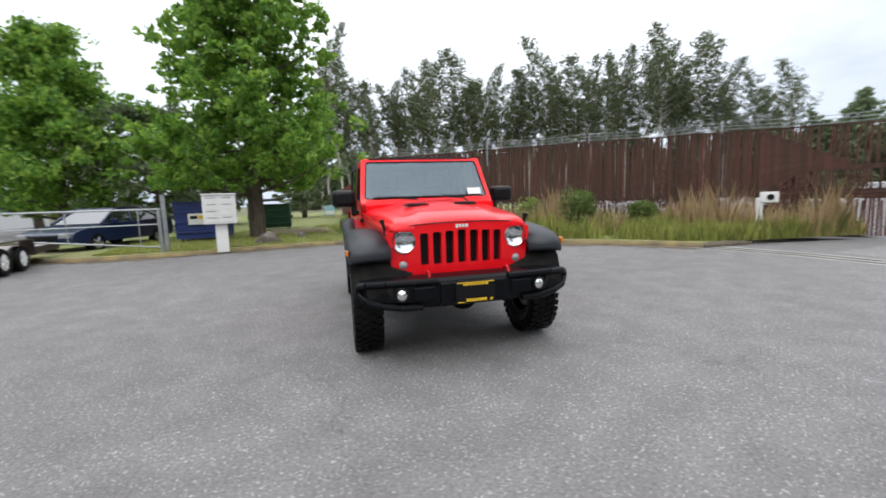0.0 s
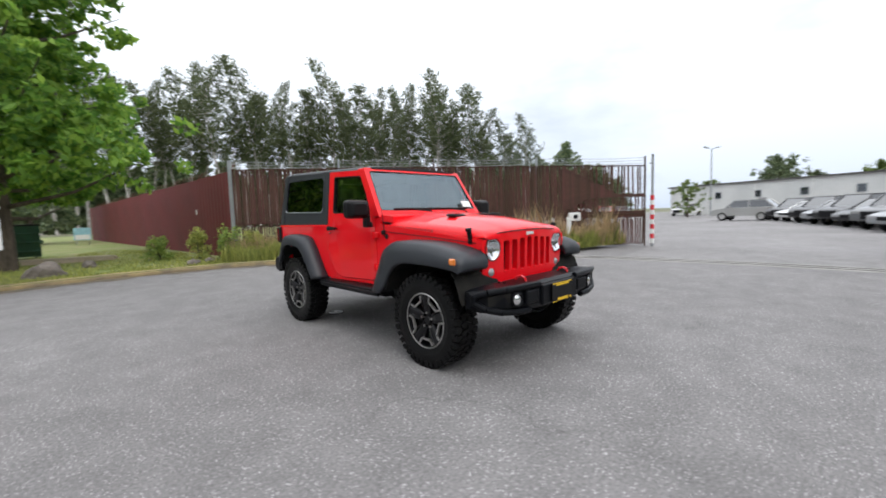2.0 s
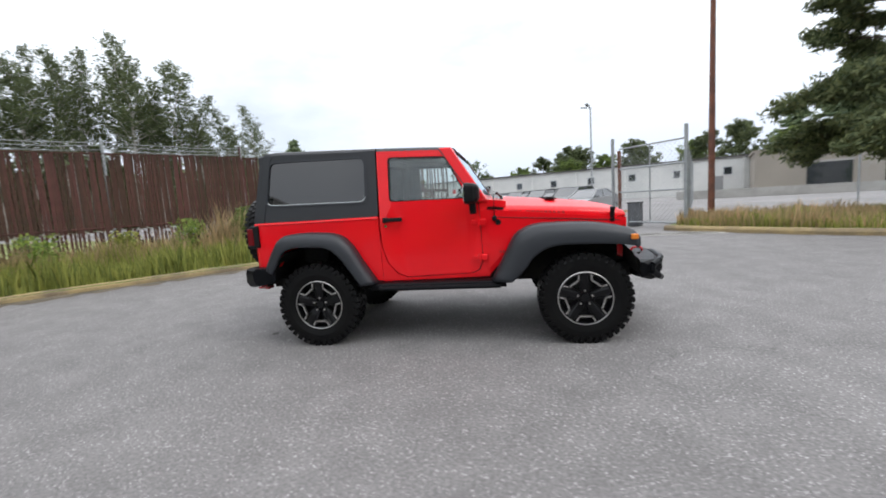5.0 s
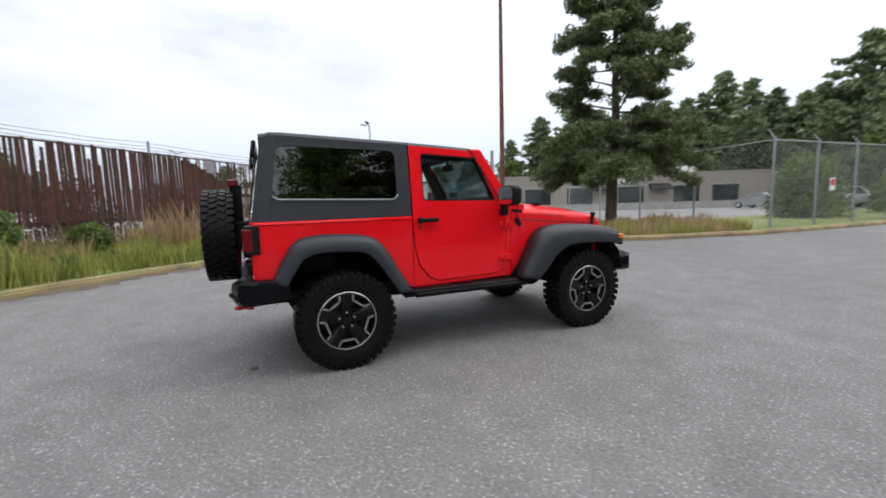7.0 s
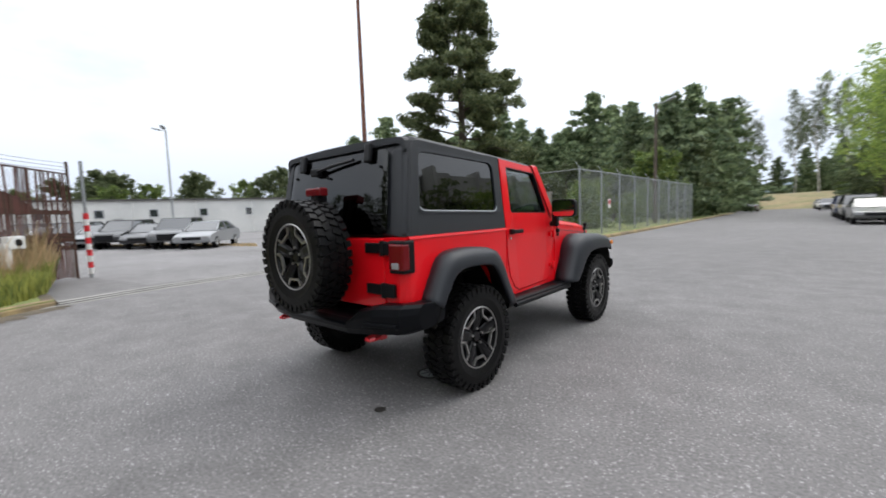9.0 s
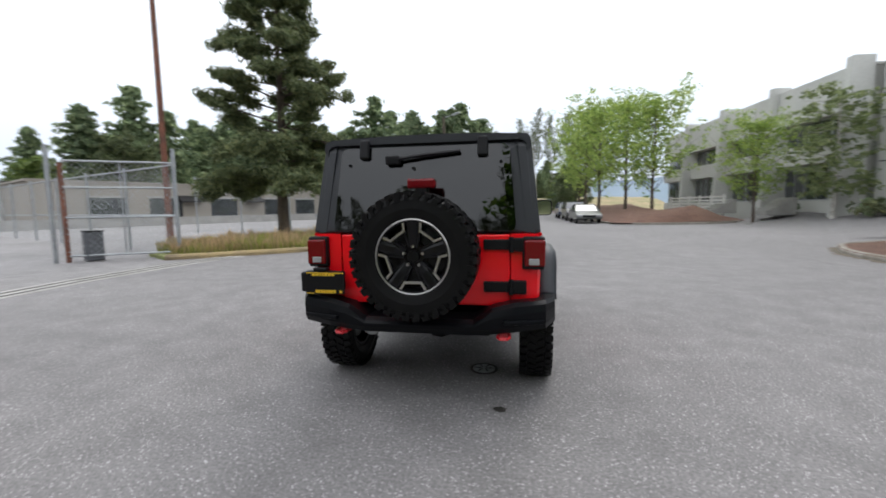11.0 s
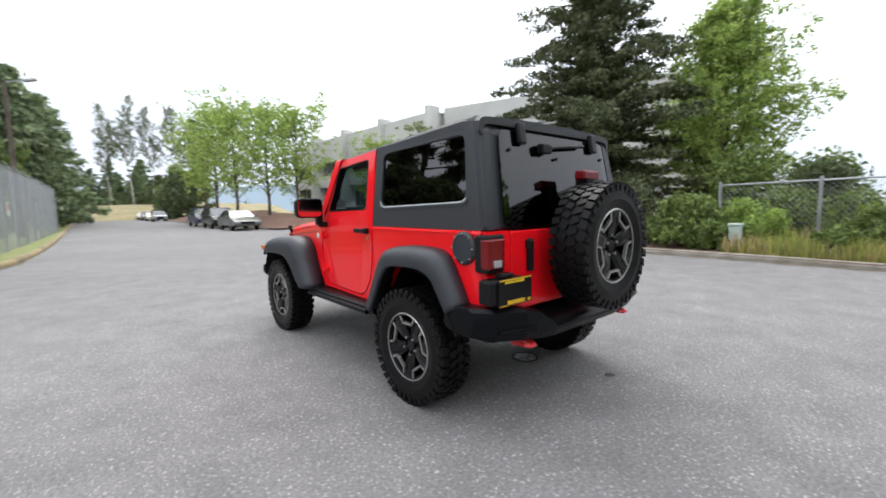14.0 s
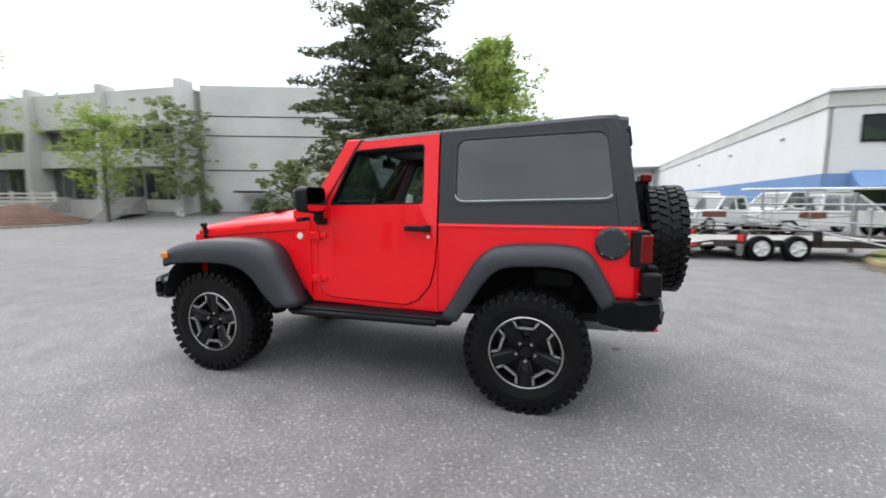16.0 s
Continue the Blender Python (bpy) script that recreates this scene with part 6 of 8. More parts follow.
    box(bm, 0.395, 0.455, 1.872, 1.90, 1.07, 1.13, 0.012)
    part("gate_handle", bm, M_BLACK, gate)
    bm = bmesh.new()
    rod(bm, (0.425, 1.87, 0.885), (0.425, 1.888, 0.885), 0.013, 0.013, 10)
    part("gate_lock", bm, M_CHROME, gate)
    # spare wheel carrier and high brake light
    bm = bmesh.new()
    box(bm, -0.155, 0.095, 1.87, 2.03, 0.94, 1.19, 0.02)
    box(bm, -0.075, 0.005, 1.93, 2.02, 1.15, 1.50, 0.012)
    part("spare_carrier", bm, M_BLACK, car)
    bm = bmesh.new()
    box(bm, -0.125, 0.055, 1.955, 2.03, 1.485, 1.545, 0.012)
    part("high_brake_light", bm, M_REDLENS, car, "red high brake light on a stalk")
    # tail lights
    for sgn in (-1, 1):
        tl = new("tail_light")
        tl.parent = car
        tagged(tl, "square red tail light in a black frame")
        x0, x1 = 0.672, 0.815
        bm = bmesh.new()
        box(bm, sgn * x0, sgn * x1, 1.80, 1.905, 0.955, 1.168, 0.012)
        part("frame", bm, M_BLACK, tl)
        bm = bmesh.new()
        box(bm, sgn * (x0 + 0.012), sgn * (x1 + 0.003), 1.848, 1.918, 0.975, 1.148, 0.012)
        part("red_lens", bm, M_REDLENS, tl)
        bm = bmesh.new()
        box(bm, sgn * (x0 + 0.04), sgn * (x1 - 0.035), 1.90, 1.921, 0.985, 1.028, 0.006)
        part("reverse_lens", bm, M_WLENS, tl)
    bm = bmesh.new()
    # fuel lid
    lathe(bm, [(0.0, 0.028), (0.082, 0.028), (0.098, 0.018), (0.1, 0.0)], 30, 'X')
    fl = part("fuel_lid", bm, M_PLAST, car, "round black fuel lid with bolts")
    fl.matrix_local = pose(side_x(1.70, 1.088) - 0.003, 1.70, 1.088)
    bm = bmesh.new()
    rod(bm, (0.018, 0.085, 0), (0.03, 0.085, 0), 0.006, 0.006, 6)
    lb = part("bolt", bm, M_CHROME, fl)
    for i in range(1, 8):
        share(lb, "bolt", fl, pose(0, 0, 0, 45 * i))
    # small round badge and bars of lettering on the cowl panels
    for sgn in (-1, 1):
        bm = bmesh.new()
        rod(bm, (0, 0, 0), (sgn * 0.006, 0, 0), 0.026, 0.024, 18)
        bd = part("round_badge", bm, M_WHITE if sgn > 0 else M_BLACK, car)
        bd.matrix_local = pose(sgn * side_x(-0.5, 1.08), -0.50, 1.075)
        bm = bmesh.new()
        for i in range(7):
            box(bm, sgn * 0.0, sgn * 0.003, i * 0.027, i * 0.027 + 0.018, 0, 0.022)
        lt = part("side_lettering", bm, M_DECAL, car, "dark red lettering as plain bars")
        lt.matrix_local = pose(sgn * (side_x(-0.55, 0.8) + 0.001), -0.545, 0.795)

    # ---- flares ----
    def flare(sgn, outer, inner, body, name, amber):
        n = 30
        O = catmull([(0, a, b) for a, b in outer], n)
        I = catmull([(0, a, b) for a, b in inner], n)
        bm = bmesh.new()
        rings = []
        for i in range(n):
            u = i / (n - 1)
            o, q = O[i], I[i]
            xb = body(o.y) - 0.02
            X = 0.935 - 0.02 * math.cos(2 * math.pi * u) * 0.5 - 0.01
            mid = o.lerp(q, 0.18)
            m2 = o.lerp(q, 0.45)
            lip = q.lerp(o, 0.10)
            rings.append([(sgn * xb, o.y, o.z), (sgn * (X - 0.085), o.y, o.z), (sgn * (X - 0.035), mid.y * 0.6 + o.y * 0.4, mid.z * 0.6 + o.z * 0.4), (sgn * (X - 0.008), m2.y, m2.z), (sgn * X, lip.y, lip.z), (sgn * (X - 0.004), q.y, q.z), (sgn * (X - 0.03), q.y, q.z), (sgn * (X - 0.045), lip.y, lip.z), (sgn * xb, lip.y * 0.5 + mid.y * 0.5, lip.z * 0.5 + mid.z * 0.5)])
        loft(bm, rings)
        fl = part(name, bm, M_PLAST, car, "charcoal plastic wheel-arch flare", smooth=True)
        if amber:
            bm = bmesh.new()
            box(bm, -0.012, 0.012, -0.03, 0.03, -0.024, 0.024, 0.01)
            a = part("side_marker", bm, M_AMBER, fl, "amber side marker lamp")
            a.matrix_local = pose(sgn * 0.925, -1.60, 0.91)
        return fl
    f_out = [(-1.665, 0.845), (-1.655, 0.92), (-1.56, 0.985), (-1.30, 1.035), (-1.00, 1.05), (-0.80, 1.04), (-0.645, 0.965), (-0.545, 0.79), (-0.425, 0.565)]
    f_in = [(-1.625, 0.815), (-1.605, 0.835), (-1.50, 0.85), (-1.28, 0.865), (-1.02, 0.865), (-0.89, 0.835), (-0.79, 0.765), (-0.71, 0.66), (-0.60, 0.555)]
    r_out = [(0.645, 0.575), (0.76, 0.76), (0.87, 0.945), (0.99, 1.045), (1.20, 1.075), (1.42, 1.075), (1.565, 1.035), (1.66, 0.90), (1.735, 0.755)]
    r_in = [(0.775, 0.565), (0.87, 0.71), (0.955, 0.835), (1.06, 0.925), (1.22, 0.945), (1.40, 0.945), (1.51, 0.905), (1.575, 0.815), (1.645, 0.705)]
    for sgn in (-1, 1):
        flare(sgn, f_out, f_in, half_w, "front_flare", True)
        flare(sgn, r_out, r_in, lambda y: half_w(y), "rear_flare", False)
        # dark wheel housings
        for yc, w0 in ((-1.19, 0.45), (1.22, 0.45)):
            bm = bmesh.new()
            prof = [(yc - 0.47, 0.60), (yc - 0.40, 0.80), (yc - 0.28, 0.92), (yc, 0.96), (yc + 0.28, 0.92), (yc + 0.40, 0.80), (yc + 0.50, 0.60)]
            loft(bm, [[(sgn * 0.42, y, z) for y, z in prof], [(sgn * 0.90, y, z - 0.02) for y, z in prof]], closed=False)
            f = bm.faces.new([bm.verts.new((sgn * 0.42, y, z)) for y, z in prof])
            part("wheel_housing", bm, M_SHAD, car)
        # rock rail
        bm = bmesh.new()
        sec = rounded([(0.70, 0.50), (0.815, 0.50), (0.835, 0.53), (0.835, 0.555), (0.80, 0.572), (0.70, 0.572)], 0.015, 2)
        loft(bm, [[(sgn * x, y, z) for x, z in sec] for y in (-0.55, 0.0, 0.70)])
        part("rock_rail", bm, M_BUMP, car, "black steel rock rail")
        bm = bmesh.new()
        rod(bm, (sgn * 0.845, -0.50, 0.522), (sgn * 0.845, 0.62, 0.522), 0.022, 0.022, 10)
        part("rail_tube", bm, M_BUMP, car)

    # ---- bumpers ----
    bm = bmesh.new()
    secs = []
    for x, yf, yb, z0, z1 in ((-0.86, -1.735, -1.66, 0.555, 0.685), (-0.80, -1.83, -1.67, 0.525, 0.70), (-0.66, -1.885, -1.68, 0.500, 0.708), (-0.45, -1.915, -1.68, 0.49, 0.71), (-0.28, -1.935, -1.68, 0.485, 0.712), (0.28, -1.935, -1.68, 0.485, 0.712), (0.45, -1.915, -1.68, 0.49, 0.71), (0.66, -1.885, -1.68, 0.500, 0.708), (0.80, -1.83, -1.67, 0.525, 0.70), (0.86, -1.735, -1.66, 0.555, 0.685)):
        d = z1 - z0
        secs.append([(x, yb, z1), (x, yf + 0.05, z1), (x, yf + 0.012, z1 - 0.022), (x, yf + 0.004, z1 - 0.06), (x, yf, z0 + 0.055), (x, yf + 0.03, z0 + 0.012), (x, yf + 0.07, z0), (x, yb, z0 + 0.03)])
    loft(bm, secs)
    fb = part("front_bumper", bm, M_BUMP, car, "black steel front bumper")
    bm = bmesh.new()
    box(bm, -0.27, 0.27, -1.955, -1.86, 0.515, 0.685, 0.015)
    part("winch_plate", bm, M_BUMP, fb)
    for sgn in (-1, 1):
        bm = bmesh.new()
        lathe(bm, [(0.056, 0.02), (0.056, -0.014), (0.047, -0.02), (0.043, 0.0)], 22, 'Y')
        b = part("fog_bezel", bm, M_BLACK, fb)
        b.matrix_local = pose(sgn * 0.552, -1.905, 0.605, 0, 0, sgn * 9)
        bm = bmesh.new()
        lathe(bm, [(0.045, -0.008), (0.025, -0.022), (0.0, -0.026)], 20, 'Y')
        f = part("fog_lamp", bm, M_CHROME, fb, "round clear fog lamp", smooth=True)
        f.matrix_local = pose(sgn * 0.552, -1.905, 0.605, 0, 0, sgn * 9)
        # the end hoop: an upper and a lower bar that meet at the tip, with a dark recess between
        bm = bmesh.new()
        tube(bm, [(sgn * x, y, z) for x, y, z in ((0.28, -1.925, 0.695), (0.45, -1.912, 0.694), (0.66, -1.882, 0.692), (0.80, -1.825, 0.684), (0.862, -1.755, 0.660))], 0.026, 10)
        part("upper_bar", bm, M_BUMP, fb)
        bm = bmesh.new()
        tube(bm, [(sgn * x, y, z) for x, y, z in ((0.40, -1.915, 0.505), (0.55, -1.905, 0.508), (0.70, -1.872, 0.528), (0.81, -1.815, 0.560), (0.866, -1.750, 0.610), (0.862, -1.755, 0.660))], 0.026, 10)
        part("lower_bar", bm, M_BUMP, fb)
        bm = bmesh.new()
        loft(bm, [[(sgn * 0.615, -1.890, 0.545), (sgn * 0.615, -1.898, 0.665), (sgn * 0.615, -1.86, 0.665), (sgn * 0.615, -1.86, 0.545)], [(sgn * 0.80, -1.833, 0.585), (sgn * 0.80, -1.835, 0.655), (sgn * 0.80, -1.80, 0.655), (sgn * 0.80, -1.80, 0.585)]])
        part("recess", bm, M_SHAD, fb)
        # pocket beside the fog lamp
        bm = bmesh.new()
        box(bm, sgn * 0.30, sgn * 0.47, -1.945, -1.90, 0.555, 0.665, 0.014)
        part("bumper_pad", bm, M_BUMP, fb)
        # red tow hooks on top
        bm = bmesh.new()
        pts = [(sgn * 0.325 + 0.022 * math.cos(a), -1.80 - 0.03 * math.sin(a) * 0.6, 0.715 + 0.042 * math.sin(a)) for a in [math.pi * i / 8 for i in range(9)]]
        tube(bm, [(sgn * 0.325, -1.73, 0.712), (sgn * 0.325, -1.745, 0.738), (sgn * 0.325, -1.79, 0.748), (sgn * 0.325, -1.825, 0.735), (sgn * 0.325, -1.83, 0.71)], 0.0105, 8)
        part("tow_hook", bm, M_HOOK, fb, "bright red tow hook")
        bm = bmesh.new()
        for yy in (-1.75, -1.70):
            rod(bm, (sgn * 0.5, yy, 0.70), (sgn * 0.5, yy, 0.718), 0.012, 0.012, 6)
        part("bumper_bolt", bm, M_BLACK, fb)

    def plate_holder(parent, m, seed):
        p = part("plate", bx(-0.155, 0.155, -0.006, 0.0, -0.08, 0.08, 0.002), M_BLACK, parent, "black dealer plate with yellow edge bars")
        p.matrix_local = m
        bm = bmesh.new()
        x = -0.10
        rnd = random.Random(seed)
        box(bm, -0.148, 0.148, -0.0085, -0.006, 0.070, 0.077)
        while x < 0.08:
            w = rnd.uniform(0.014, 0.024)
            box(bm, x, x + w, -0.009, -0.006, 0.052, 0.067)
            x += w + 0.006
        x = -0.075
        while x < 0.075:
            w = 0.016
            box(bm, x, x + w, -0.009, -0.006, -0.073, -0.050)
            x += w + 0.0045
        box(bm, 0.115, 0.135, -0.009, -0.006, -0.072, -0.054)
        box(bm, -0.148, -0.085, -0.0085, -0.006, -0.078, -0.073)
        part("plate_lettering", bm, M_YEL, p, "yellow lettering as plain bars", kind="stuff")
    plate_holder(car, pose(0.0, -1.965, 0.60), 1)
    plate_holder(car, pose(0.665, 1.972, 0.853, 0, 0, 180) @ Matrix.Diagonal((0.92, 1, 0.95, 1)), 2)
    part("plate_bracket", bx(0.56, 0.85, 1.86, 1.968, 0.785, 0.925, 0.015), M_BLACK, car)
    bm = bmesh.new()
    box(bm, 0.66, 0.76, 1.90, 1.96, 0.928, 0.955, 0.008)
    part("plate_lamp", bm, M_BLACK, car)
    # rear bumper
    bm = bmesh.new()
    secs = []
    for x, yf, yb, z0, z1 in ((-0.895, 1.72, 1.62, 0.60, 0.73), (-0.885, 1.86, 1.64, 0.575, 0.745), (-0.82, 1.975, 1.70, 0.555, 0.75), (-0.62, 2.03, 1.80, 0.535, 0.735), (-0.48, 2.04, 1.80, 0.52, 0.70), (-0.36, 2.045, 1.80, 0.51, 0.62), (0.36, 2.045, 1.80, 0.51, 0.62), (0.48, 2.04, 1.80, 0.52, 0.70), (0.62, 2.03, 1.80, 0.535, 0.735), (0.82, 1.975, 1.70, 0.555, 0.75), (0.885, 1.86, 1.64, 0.575, 0.745), (0.895, 1.72, 1.62, 0.60, 0.73)):
        z0, z1 = z0 + 0.018, z1 + 0.016
        secs.append([(x, yb, z1), (x, yf - 0.05, z1), (x, yf - 0.012, z1 - 0.02), (x, yf, z1 - 0.06 * (z1 - z0) / 0.18), (x, yf - 0.005, z0 + 0.05), (x, yf - 0.03, z0 + 0.01), (x, yf - 0.07, z0), (x, yb, z0 + 0.03)])
    loft(bm, secs)
    rb = part("rear_bumper", bm, M_BUMP, car, "black steel rear bumper")
    for sgn in (-1, 1):
        bm = bmesh.new()
        box(bm, -0.13, 0.13, -0.02, 0.009, -0.014, 0.014, 0.006, pose(sgn * 0.68, 2.012, 0.632, 0, 0, sgn * -15))
        part("bumper_step", bm, M_BUMP, rb)
        bm = bmesh.new()
        tube(bm, [(sgn * 0.555 - 0.034, 1.93, 0.525), (sgn * 0.555 - 0.036, 1.985, 0.522), (sgn * 0.555 - 0.018, 2.01, 0.52), (sgn * 0.555 + 0.018, 2.01, 0.52), (sgn * 0.555 + 0.036, 1.985, 0.522), (sgn * 0.555 + 0.034, 1.93, 0.525)], 0.012, 8)
        box(bm, sgn * 0.555 - 0.045, sgn * 0.555 + 0.045, 1.88, 1.935, 0.505, 0.545, 0.008)
        part("tow_hook", bm, M_HOOK, rb, "bright red tow hook")

    # ---- underneath ----
    for y in (-1.212, 1.212):
        bm = bmesh.new()
        rod(bm, (-0.70, y, 0.40), (0.70, y, 0.40), 0.045, 0.045, 12)
        bmesh.ops.create_icosphere(bm, subdivisions=2, radius=0.14, matrix=pose(0.12 if y < 0 else 0, y, 0.40))
        part("axle", bm, M_SHAD, car)
    for sgn in (-1, 1):
        part("frame_rail", bx(sgn * 0.36, sgn * 0.46, -1.70, 1.90, 0.50, 0.64, 0.01), M_SHAD, car)
        bm = bmesh.new()
        rod(bm, (sgn * 0.50, -1.24, 0.45), (sgn * 0.48, -1.2, 0.92), 0.03, 0.03, 8)
        part("shock_absorber", bm, M_SHAD, car)
        bm = bmesh.new()
        rod(bm, (sgn * 0.56, 1.32, 0.38), (sgn * 0.50, 1.22, 0.90), 0.03, 0.03, 8)
        part("shock_absorber", bm, M_SHAD, car)
    part("floor_pan", bx(-0.70, 0.70, -0.55, 1.80, 0.58, 0.63), M_SHAD, car)
    bm = bmesh.new()
    rod(bm, (0.40, 1.45, 0.53), (0.40, 1.80, 0.53), 0.085, 0.085, 14)
    rod(bm, (0.62, 1.55, 0.58), (0.66, 1.86, 0.545), 0.028, 0.028, 10)
    part("muffler", bm, M_STEEL, car)
    part("fuel_tank", bx(-0.33, 0.1, 0.25, 0.95, 0.42, 0.58, 0.04), M_SHAD, car)

    # ---- cabin ----
    part("firewall", bx(-0.68, 0.68, -0.56, -0.50, 0.60, 1.26), M_INT, car)
    bm = bmesh.new()
    sec = [(-0.50, 1.26), (-0.34, 1.28), (-0.18, 1.24), (-0.15, 1.10), (-0.22, 0.95), (-0.50, 0.95)]
    loft(bm, [[(x, y, z) for y, z in sec] for x in (-0.66, 0.66)])
    part("dashboard", bm, M_INT, car)
    bm = bmesh.new()
    c = Vector((0.36, 0.06, 1.19))
    mt = Matrix.Translation(c) @ pose(0, 0, 0, -62)
    ring = [mt @ Vector((0.185 * math.cos(a * math.pi / 12), 0.185 * math.sin(a * math.pi / 12), 0)) for a in range(25)]
    tube(bm, ring, 0.014, 6)
    for a in (0, 8, 16):
        rod(bm, mt @ Vector((0, 0, 0)), ring[a], 0.02, 0.012, 6)
    rod(bm, c, (0.36, -0.2, 1.05), 0.04, 0.04, 8)
    part("steering_wheel", bm, M_BLACK, car)
    for sx in (-0.36, 0.36):
        st = new("front_seat")
        st.parent = car
        bm = bmesh.new()
        box(bm, sx - 0.25, sx + 0.25, 0.22, 0.72, 0.72, 0.90, 0.04)
        part("seat_cushion", bm, M_SEAT, st)
        bm = bmesh.new()
        box(bm, -0.24, 0.24, -0.06, 0.07, 0, 0.60, 0.04, pose(sx, 0.72, 0.86, -14))
        part("seat_back", bm, M_SEAT, st)
        bm = bmesh.new()
        box(bm, -0.13, 0.13, -0.05, 0.05, 0, 0.17, 0.035, pose(sx, 0.885, 1.46, -8))
        part("headrest", bm, M_SEAT, st)
    bm = bmesh.new()
    box(bm, -0.55, 0.55, 1.22, 1.5, 0.75, 0.95, 0.04)
    box(bm, -0.55, 0.55, -0.06, 0.06, 0, 0.5, 0.04, pose(0, 1.52, 0.9, -10))
    part("rear_seat", bm, M_SEAT, car)
    bm = bmesh.new()
    for sx in (-0.58, 0.58):
        tube(bm, [(sx, 0.66, 0.9), (sx * 0.98, 0.64, 1.60), (sx * 0.95, 0.60, 1.74), (sx * 0.95, 0.0, 1.715)], 0.035, 8)
        tube(bm, [(sx * 0.95, 0.60, 1.74), (sx * 0.95, 1.55, 1.74), (sx, 1.72, 1.20)], 0.035, 8)
    tube(bm, [(-0.55, 0.62, 1.74), (0.55, 0.62, 1.74)], 0.035, 8)
    part("roll_bar", bm, M_BLACK, car)
    bm = bmesh.new()
    box(bm, -0.12, 0.12, -0.03, 0.0, -0.035, 0.035, 0.012, pose(0, -0.06, 1.66))
    rod(bm, (0, -0.07, 1.67), (0, -0.08, 1.74), 0.012, 0.012, 6)
    part("rear_view_mirror", bm, M_BLACK, car)
    part("headliner", bx(-0.60, 0.60, -0.12, 1.70, 1.765, 1.775), M_SEAT, car)


off_road_car()

# ---- trees ----
broadleaf("large leafy green maple tree beside the dumpsters", -4.05, 12.6, 16.8, 3.65, 21, (M_BARK, M_LEAF), 0.25, clear=0.14, clumps=1680, per=32, leaf=0.17, shape="cone", nl=60, up=0.25, rad=0.72)
broadleaf("broad green maple tree behind the tube gate", -14.5, 20.5, 11.8, 4.1, 24, (M_BARK, M_LEAF), 0.26, clear=0.12, clumps=1000, per=30, leaf=0.19, shape="cone", nl=44, rad=1.1)
broadleaf("green maple tree behind the trailer", -20.0, 28.0, 9.0, 4.2, 25, (M_BARK, M_LEAF), 0.24, clear=0.15, clumps=360, per=34, leaf=0.2)
broadleaf("dark leafy tree behind the tube gate", -10.4, 21.0, 7.6, 3.4, 28, (M_BARK, M_LEAFD), 0.2, clear=0.06, clumps=420, per=34, leaf=0.18, nl=26)
broadleaf("dark leafy tree behind the dumpsters", -8.5, 27.0, 8.5, 3.8, 26, (M_BARK, M_LEAFD), 0.2, clear=0.1, clumps=300, per=34, leaf=0.2)
broadleaf("dark leafy tree beside the back lane", -4.0, 36.0, 8.0, 3.6, 27, (M_BARK, M_LEAFD), 0.2, clear=0.08, clumps=260, per=34, leaf=0.22)
pine("tall pine tree with open boughs in the verge", 9.1, -11.7, 12.6, 22, (M_BARK, M_PINE))
conifer("broad dark spruce tree beside the road", -15.2, -6.6, 14.8, 4.15, 23, (M_BARK, M_NEEDLE), 0.25, clear=0.03, tiers=52, per=60, leaf=0.10, droop=0.16, sparse=0.07, irregular=0.3, power=0.5, rad=1.1)
broadleaf("feathery light green tree behind the shrubs", -18.0, -2.3, 10.4, 3.0, 29, (M_BARK, M_LEAFY), 0.16, clear=0.07, clumps=1500, per=34, leaf=0.10, shape="cone", nl=46, up=1.3)

# screen of poplars behind the rusty fence
rnd = random.Random(31)
POPLARS = []
for k in range(5):
    POPLARS.append(poplar("tall slender poplar with a pale bare lower trunk", 17.0, 2.5, 40 + k, (M_BIRCH, M_LEAFP), "poplars behind the fence"))
n = 42
for i in range(n):
    az, d = radians(37.0 + 56 * (i + rnd.uniform(-0.35, 0.35)) / (n - 1)), rnd.uniform(80, 94)
    k = rnd.uniform(1.15, 1.6) * (0.88 + 0.12 * min(1, i / 12))
    w = rnd.uniform(0.75, 1.2)
    m = pose(d * math.cos(az), d * math.sin(az) - 4, 0, 0, rnd.uniform(-3, 3), rnd.uniform(0, 360)) @ Matrix.Diagonal((k * w, k * w, k, 1))
    if i < 5:
        POPLARS[i].matrix_world = m
    else:
        copy_thing(POPLARS[i % 5], m)
# airy tall trees behind the bank at the end of the street
for i in range(10):
    k = rnd.uniform(0.95, 1.45)
    copy_thing(POPLARS[i % 5], pose(-27 + 5.2 * i + rnd.uniform(-2, 2), -126 - rnd.uniform(0, 22), 2.4, 0, rnd.uniform(-2, 2), rnd.uniform(0, 360)) @ Matrix.Diagonal((k * 0.9, k * 0.9, k, 1)))
# darker growth under and behind them
DARKS = []
for k in range(3):
    t = conifer("dark evergreen in the woods", 0, 0, 9.0, 2.6, 50 + k, (M_BARK, (M_LEAFD, M_FIR, M_FIR)[k]), 0.16, clear=0.03, tiers=24, per=16, leaf=0.24, rad=1.55, irregular=0.5, power=0.58, group="dark evergreens")
    DARKS.append(t)
spots = []
# far belt of evergreens behind the slatted fence
for i in range(84):
    az, d = radians(24 + 71 * (i + rnd.uniform(-0.4, 0.4)) / 83), rnd.uniform(96, 112)
    spots.append((d * math.cos(az), d * math.sin(az) - 4, rnd.uniform(1.15, 1.7) * (0.7 + 0.3 * min(1, i / 8))))
